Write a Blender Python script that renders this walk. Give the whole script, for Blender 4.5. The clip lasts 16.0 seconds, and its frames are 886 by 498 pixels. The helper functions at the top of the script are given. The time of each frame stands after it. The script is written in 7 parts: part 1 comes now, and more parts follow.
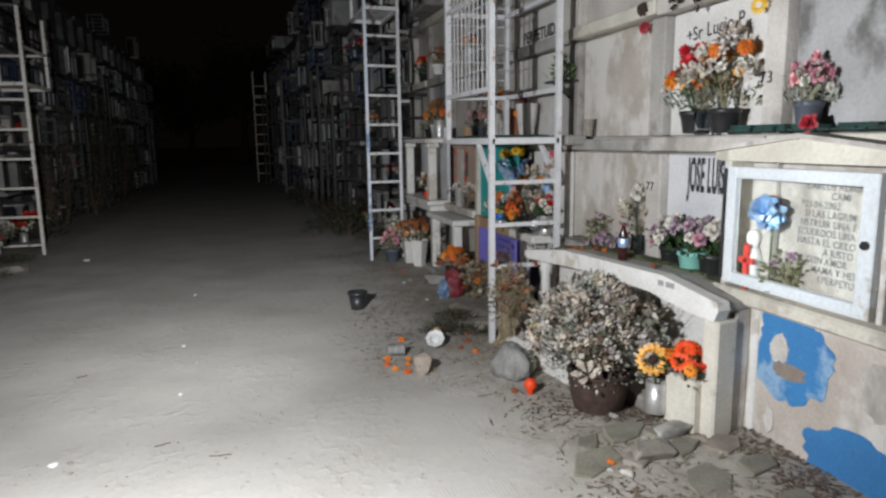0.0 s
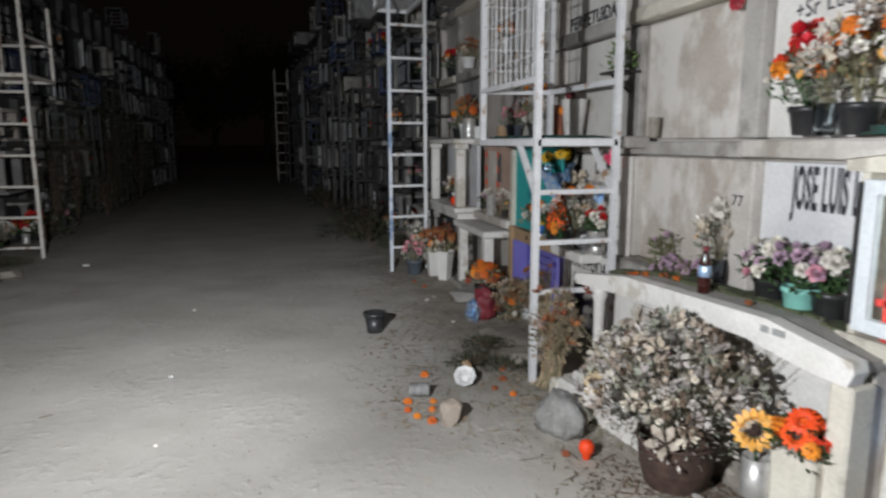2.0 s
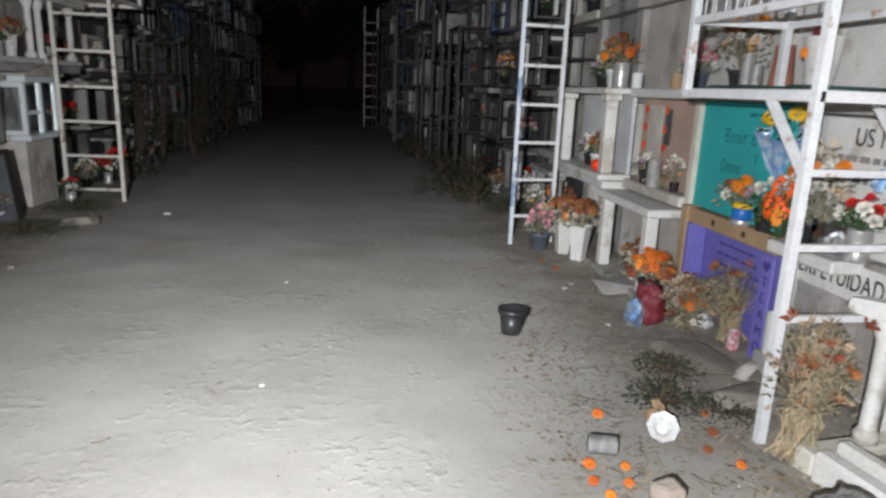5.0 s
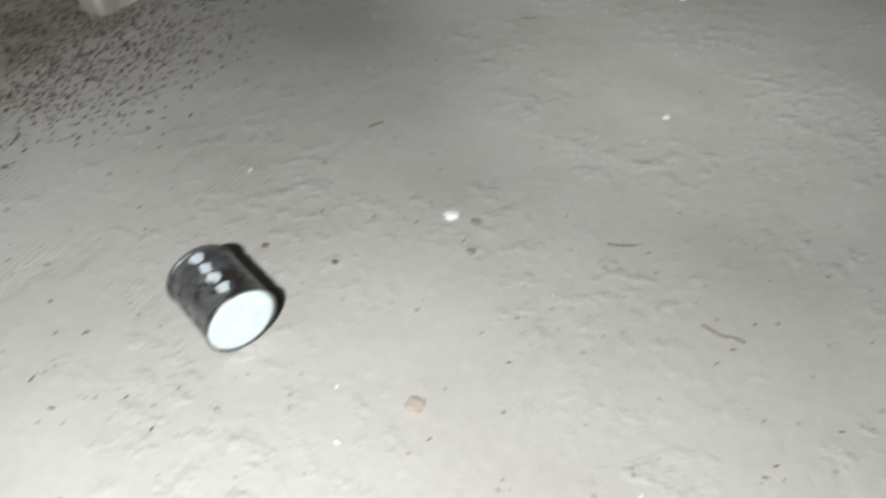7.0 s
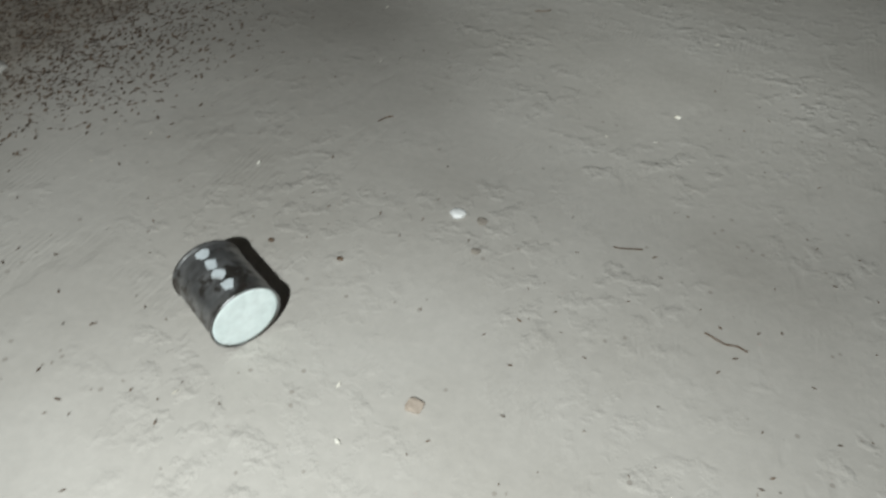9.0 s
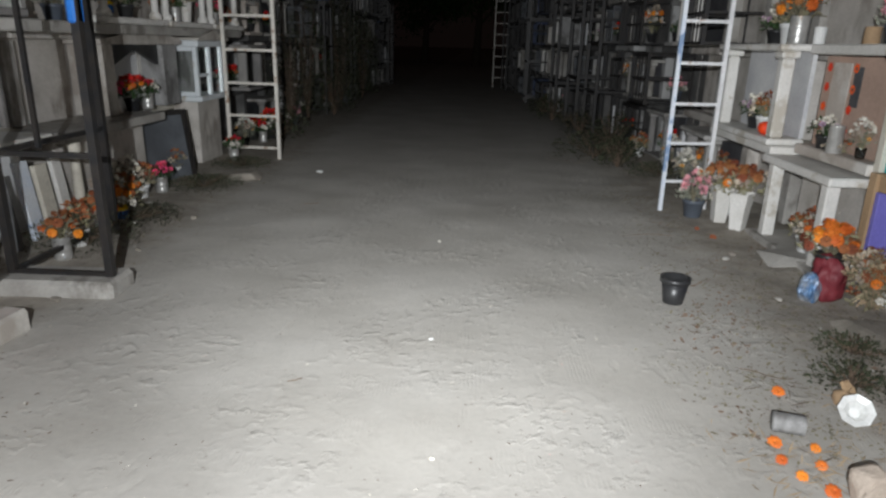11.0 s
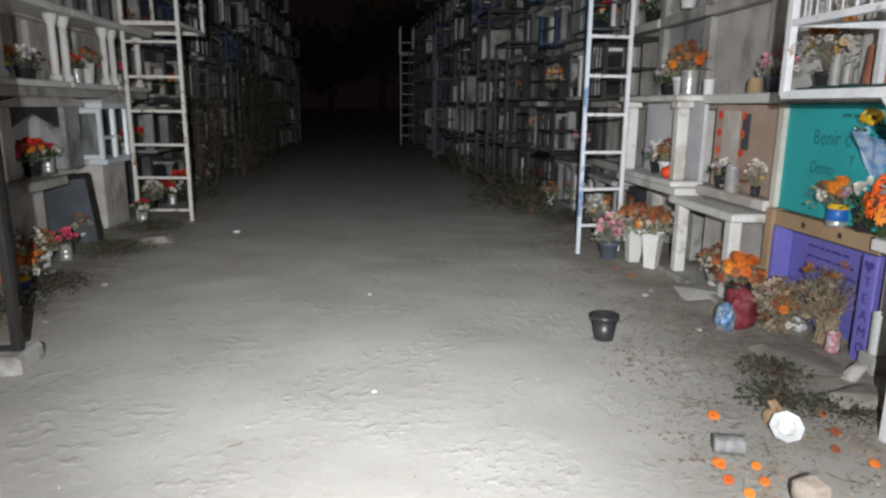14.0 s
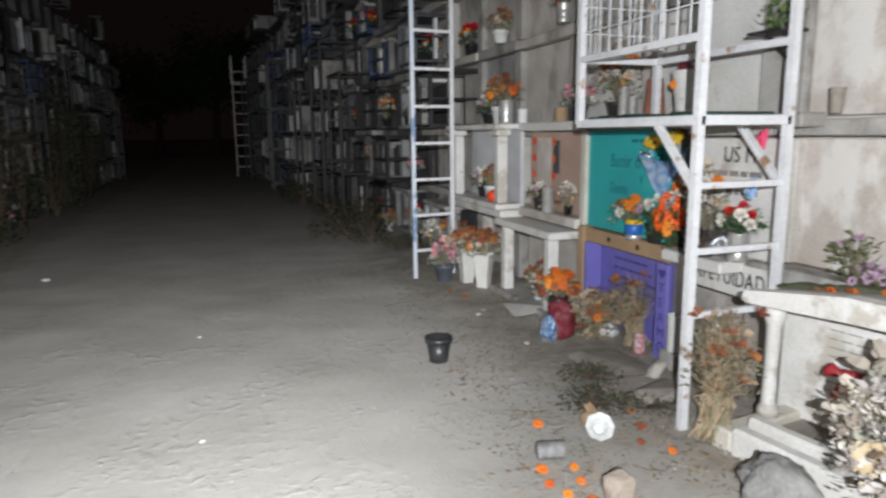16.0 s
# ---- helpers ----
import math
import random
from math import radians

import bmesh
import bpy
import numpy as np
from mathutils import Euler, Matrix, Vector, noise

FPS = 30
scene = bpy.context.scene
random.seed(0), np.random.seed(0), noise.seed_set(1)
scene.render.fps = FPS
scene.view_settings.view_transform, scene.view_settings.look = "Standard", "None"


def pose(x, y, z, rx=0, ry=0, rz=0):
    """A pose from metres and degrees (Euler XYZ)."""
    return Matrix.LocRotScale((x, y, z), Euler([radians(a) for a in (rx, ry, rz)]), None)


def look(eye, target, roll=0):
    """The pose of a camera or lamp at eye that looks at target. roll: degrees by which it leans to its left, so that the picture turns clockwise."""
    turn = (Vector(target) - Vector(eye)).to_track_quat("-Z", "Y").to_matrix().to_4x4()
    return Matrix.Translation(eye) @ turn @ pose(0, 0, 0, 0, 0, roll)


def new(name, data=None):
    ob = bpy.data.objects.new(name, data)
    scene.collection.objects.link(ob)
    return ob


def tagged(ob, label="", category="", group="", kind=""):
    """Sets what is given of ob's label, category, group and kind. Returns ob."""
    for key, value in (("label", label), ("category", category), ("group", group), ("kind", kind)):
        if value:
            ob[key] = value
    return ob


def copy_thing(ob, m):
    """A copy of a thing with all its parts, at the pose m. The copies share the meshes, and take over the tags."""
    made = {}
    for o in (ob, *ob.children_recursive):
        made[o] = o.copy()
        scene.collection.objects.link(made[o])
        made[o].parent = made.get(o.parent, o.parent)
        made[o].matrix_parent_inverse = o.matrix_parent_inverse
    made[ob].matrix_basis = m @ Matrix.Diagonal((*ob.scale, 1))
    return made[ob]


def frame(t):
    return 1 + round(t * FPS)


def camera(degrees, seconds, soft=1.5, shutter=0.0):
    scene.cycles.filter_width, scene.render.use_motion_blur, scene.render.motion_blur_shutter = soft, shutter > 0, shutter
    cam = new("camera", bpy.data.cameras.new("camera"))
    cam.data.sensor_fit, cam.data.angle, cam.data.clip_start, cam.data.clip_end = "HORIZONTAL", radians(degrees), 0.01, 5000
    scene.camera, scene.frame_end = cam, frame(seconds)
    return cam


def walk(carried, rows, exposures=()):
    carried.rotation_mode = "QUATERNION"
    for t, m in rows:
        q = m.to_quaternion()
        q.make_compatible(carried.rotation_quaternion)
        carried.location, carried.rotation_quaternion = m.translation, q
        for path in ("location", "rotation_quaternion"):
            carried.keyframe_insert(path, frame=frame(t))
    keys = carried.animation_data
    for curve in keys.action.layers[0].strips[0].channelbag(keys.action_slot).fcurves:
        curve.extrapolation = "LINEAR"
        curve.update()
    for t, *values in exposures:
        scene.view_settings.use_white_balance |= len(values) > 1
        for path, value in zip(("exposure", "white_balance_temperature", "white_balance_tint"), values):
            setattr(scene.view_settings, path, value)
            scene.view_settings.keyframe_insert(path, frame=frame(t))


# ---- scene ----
cam = camera(68.5, 16.0, soft=2.5, shutter=0.5)
PATH = [
    (0, (0.429, -0.846, 1.329), (0.985, 1.046, 1.0), -0.8),
    (0.5, (0.419, -0.748, 1.33), (0.942, 1.154, 1.0), -0.6),
    (1, (0.384, -0.57, 1.345), (0.958, 1.313, 0.995), -0.5),
    (1.5, (0.447, -0.397, 1.318), (1.039, 1.477, 0.949), -0.2),
    (2, (0.555, -0.18, 1.325), (1.05, 1.731, 0.999), -0.1),
    (2.5, (0.513, -0.026, 1.304), (0.904, 1.904, 0.956), 0.5),
    (3, (0.452, 0.211, 1.322), (0.829, 2.136, 0.931), 0.3),
    (3.2, (0.443, 0.274, 1.317), (0.826, 2.199, 0.932), 0.4),
    (5.3, (0.319, 1.008, 1.284), (0.55, 2.922, 0.75), 3.0),
    (5.5, (0.334, 1.03, 1.259), (0.51, 2.932, 0.665), 3.5),
    (6, (0.293, 1.036, 1.203), (0.118, 2.831, 0.338), 3.7),
    (6.3, (0.214, 1.017, 1.151), (-0.084, 2.71, 0.13), 4.0),
    (6.5, (0.149, 0.961, 1.126), (-0.183, 2.585, 0.006), 4.8),
    (6.6, (0.098, 0.946, 1.105), (-0.261, 2.522, -0.073), 5.0),
    (7, (-0.025, 0.912, 1.096), (-0.522, 2.243, -0.311), 2.1),
    (7.5, (-0.057, 0.927, 1.082), (-0.622, 2.104, -0.433), 0.6),
    (8, (-0.051, 0.929, 1.085), (-0.595, 2.124, -0.424), 2.0),
    (8.5, (-0.041, 0.931, 1.098), (-0.574, 2.164, -0.384), 3.2),
    (9, (-0.024, 0.941, 1.125), (-0.535, 2.225, -0.32), 2.7),
    (9.5, (-0.065, 0.996, 1.22), (-0.362, 2.428, -0.144), 5.5),
    (9.7, (0.039, 0.948, 1.195), (-0.272, 2.568, 0.063), 3.9),
    (10, (0.071, 0.934, 1.285), (-0.153, 2.702, 0.377), 3.3),
    (10.2, (0.09, 0.935, 1.315), (-0.082, 2.767, 0.531), 2.6),
    (12.3, (0.046, 0.931, 1.241), (0.078, 2.856, 0.702), 0.6),
    (12.5, (0.016, 0.932, 1.242), (0.097, 2.857, 0.707), -0.3),
    (13, (-0.043, 0.929, 1.241), (0.149, 2.856, 0.739), -0.5),
    (13.5, (-0.049, 0.92, 1.243), (0.128, 2.858, 0.785), 0.4),
    (14, (-0.028, 0.919, 1.254), (0.166, 2.863, 0.825), 0.5),
    (14.5, (-0.016, 0.912, 1.258), (0.226, 2.857, 0.862), 0.1),
    (15, (0.01, 0.903, 1.273), (0.322, 2.84, 0.885), -0.4),
    (15.5, (0.045, 0.895, 1.279), (0.503, 2.806, 0.91), -0.9),
    (16, (0.074, 0.872, 1.279), (0.716, 2.733, 0.929), -0.6),
]
EXPOSURES = [(0, -0.6, 6500, 10), (2.0, -0.5, 6500, 10), (3.2, -0.2, 6500, 10), (5.5, 0.15, 6500, 10), (6.0, 0.0, 6500, 9), (6.6, -0.55, 6520, 7), (7.3, -1.2, 6540, 6), (9.1, -1.45, 6600, 3), (9.7, -1.1, 6580, 5), (10.2, -0.5, 6550, 7), (12.3, 0.15, 6500, 10), (14, 0.25, 6500, 10), (16, 0.15, 6500, 10)]
walk(cam, [(t, look(eye, target, roll)) for t, eye, target, roll in PATH], EXPOSURES)

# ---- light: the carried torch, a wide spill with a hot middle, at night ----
world = bpy.data.worlds.new("night")
scene.world = world
world.use_nodes = True
world.node_tree.nodes["Background"].inputs[0].default_value = (0.55, 0.36, 0.32, 1)
world.node_tree.nodes["Background"].inputs[1].default_value = 0.006


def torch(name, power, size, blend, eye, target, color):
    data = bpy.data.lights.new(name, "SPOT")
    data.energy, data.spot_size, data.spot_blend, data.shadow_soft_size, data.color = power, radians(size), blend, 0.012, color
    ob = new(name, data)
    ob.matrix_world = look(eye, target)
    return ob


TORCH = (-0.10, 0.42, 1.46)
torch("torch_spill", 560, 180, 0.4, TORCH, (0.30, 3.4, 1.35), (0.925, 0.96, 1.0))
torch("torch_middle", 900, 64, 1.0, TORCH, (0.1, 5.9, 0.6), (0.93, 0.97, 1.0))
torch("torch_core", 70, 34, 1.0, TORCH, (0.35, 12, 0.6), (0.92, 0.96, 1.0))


# ---- materials ----
def mat(name, a, b=None, rough=0.8, metal=0.0, scale=6.0, bump=0.15, fine=60.0, spots=None, spot_amount=0.0, vary=0.0, coat=0.0, streak=0.0):
    """Two tones mixed by large noise, a fine grain, stains with edges, relief."""
    m = bpy.data.materials.new(name)
    m.use_nodes = True
    nt = m.node_tree
    n, ln = nt.nodes, nt.links
    bsdf = n["Principled BSDF"]
    geo = n.new("ShaderNodeNewGeometry")
    big, small = n.new("ShaderNodeTexNoise"), n.new("ShaderNodeTexNoise")
    for t, s, d in ((big, scale, 5), (small, fine, 4)):
        t.inputs["Scale"].default_value, t.inputs["Detail"].default_value = s, d
        ln.new(geo.outputs["Position"], t.inputs["Vector"])
    b = b or tuple(c * 0.75 for c in a)
    ramp = n.new("ShaderNodeMapRange")
    ramp.inputs[1].default_value, ramp.inputs[2].default_value = 0.35, 0.65
    ln.new(big.outputs["Fac"], ramp.inputs[0])
    mix = n.new("ShaderNodeMix")
    mix.data_type = "RGBA"
    mix.inputs[6].default_value, mix.inputs[7].default_value = (*a, 1), (*b, 1)
    ln.new(ramp.outputs[0], mix.inputs[0])
    out = mix.outputs[2]
    grain = n.new("ShaderNodeMix")
    grain.data_type, grain.blend_type = "RGBA", "MULTIPLY"
    grain.inputs[0].default_value = 0.28
    gr = n.new("ShaderNodeMapRange")
    gr.inputs[1].default_value, gr.inputs[2].default_value, gr.inputs[3].default_value, gr.inputs[4].default_value = 0.3, 0.7, 0.6, 1.15
    ln.new(small.outputs["Fac"], gr.inputs[0])
    ln.new(out, grain.inputs[6])
    ln.new(gr.outputs[0], grain.inputs[7])
    out = grain.outputs[2]
    if spots:
        st = n.new("ShaderNodeTexNoise")
        st.inputs["Scale"].default_value, st.inputs["Detail"].default_value, st.inputs["Roughness"].default_value = scale * 0.9, 8, 0.62
        mp = n.new("ShaderNodeVectorMath")
        mp.operation = "ADD"
        mp.inputs[1].default_value = (3.7, 11.3, 5.1)
        ln.new(geo.outputs["Position"], mp.inputs[0])
        sq = n.new("ShaderNodeMapping")
        sq.inputs["Scale"].default_value = (1, 1, 1 - streak)
        ln.new(mp.outputs[0], sq.inputs[0])
        ln.new(sq.outputs[0], st.inputs["Vector"])
        edge = n.new("ShaderNodeMapRange")
        edge.inputs[1].default_value, edge.inputs[2].default_value = 0.60 - spot_amount * 0.3, 0.66 - spot_amount * 0.3 + 0.12 * streak
        ln.new(st.outputs["Fac"], edge.inputs[0])
        sm = n.new("ShaderNodeMix")
        sm.data_type = "RGBA"
        sm.inputs[7].default_value = (*spots, 1)
        ln.new(edge.outputs[0], sm.inputs[0])
        ln.new(out, sm.inputs[6])
        out = sm.outputs[2]
    if vary:
        info, hsv = n.new("ShaderNodeObjectInfo"), n.new("ShaderNodeHueSaturation")
        vr = n.new("ShaderNodeMapRange")
        vr.inputs[3].default_value, vr.inputs[4].default_value = 1 - vary, 1 + vary * 0.6
        ln.new(info.outputs["Random"], vr.inputs[0])
        ln.new(vr.outputs[0], hsv.inputs["Value"])
        hr = n.new("ShaderNodeMapRange")
        hr.inputs[3].default_value, hr.inputs[4].default_value = 0.5 - vary * 0.05, 0.5 + vary * 0.05
        ln.new(info.outputs["Random"], hr.inputs[0])
        ln.new(hr.outputs[0], hsv.inputs["Hue"])
        ln.new(out, hsv.inputs["Color"])
        out = hsv.outputs[0]
    ln.new(out, bsdf.inputs["Base Color"])
    bsdf.inputs["Roughness"].default_value, bsdf.inputs["Metallic"].default_value = rough, metal
    bsdf.inputs["Coat Weight"].default_value = coat
    if bump:
        bp = n.new("ShaderNodeBump")
        bp.inputs["Strength"].default_value, bp.inputs["Distance"].default_value = bump, 0.01
        add = n.new("ShaderNodeMath")
        ln.new(small.outputs["Fac"], add.inputs[0])
        ln.new(big.outputs["Fac"], add.inputs[1])
        ln.new(add.outputs[0], bp.inputs["Height"])
        ln.new(bp.outputs[0], bsdf.inputs["Normal"])
    return m


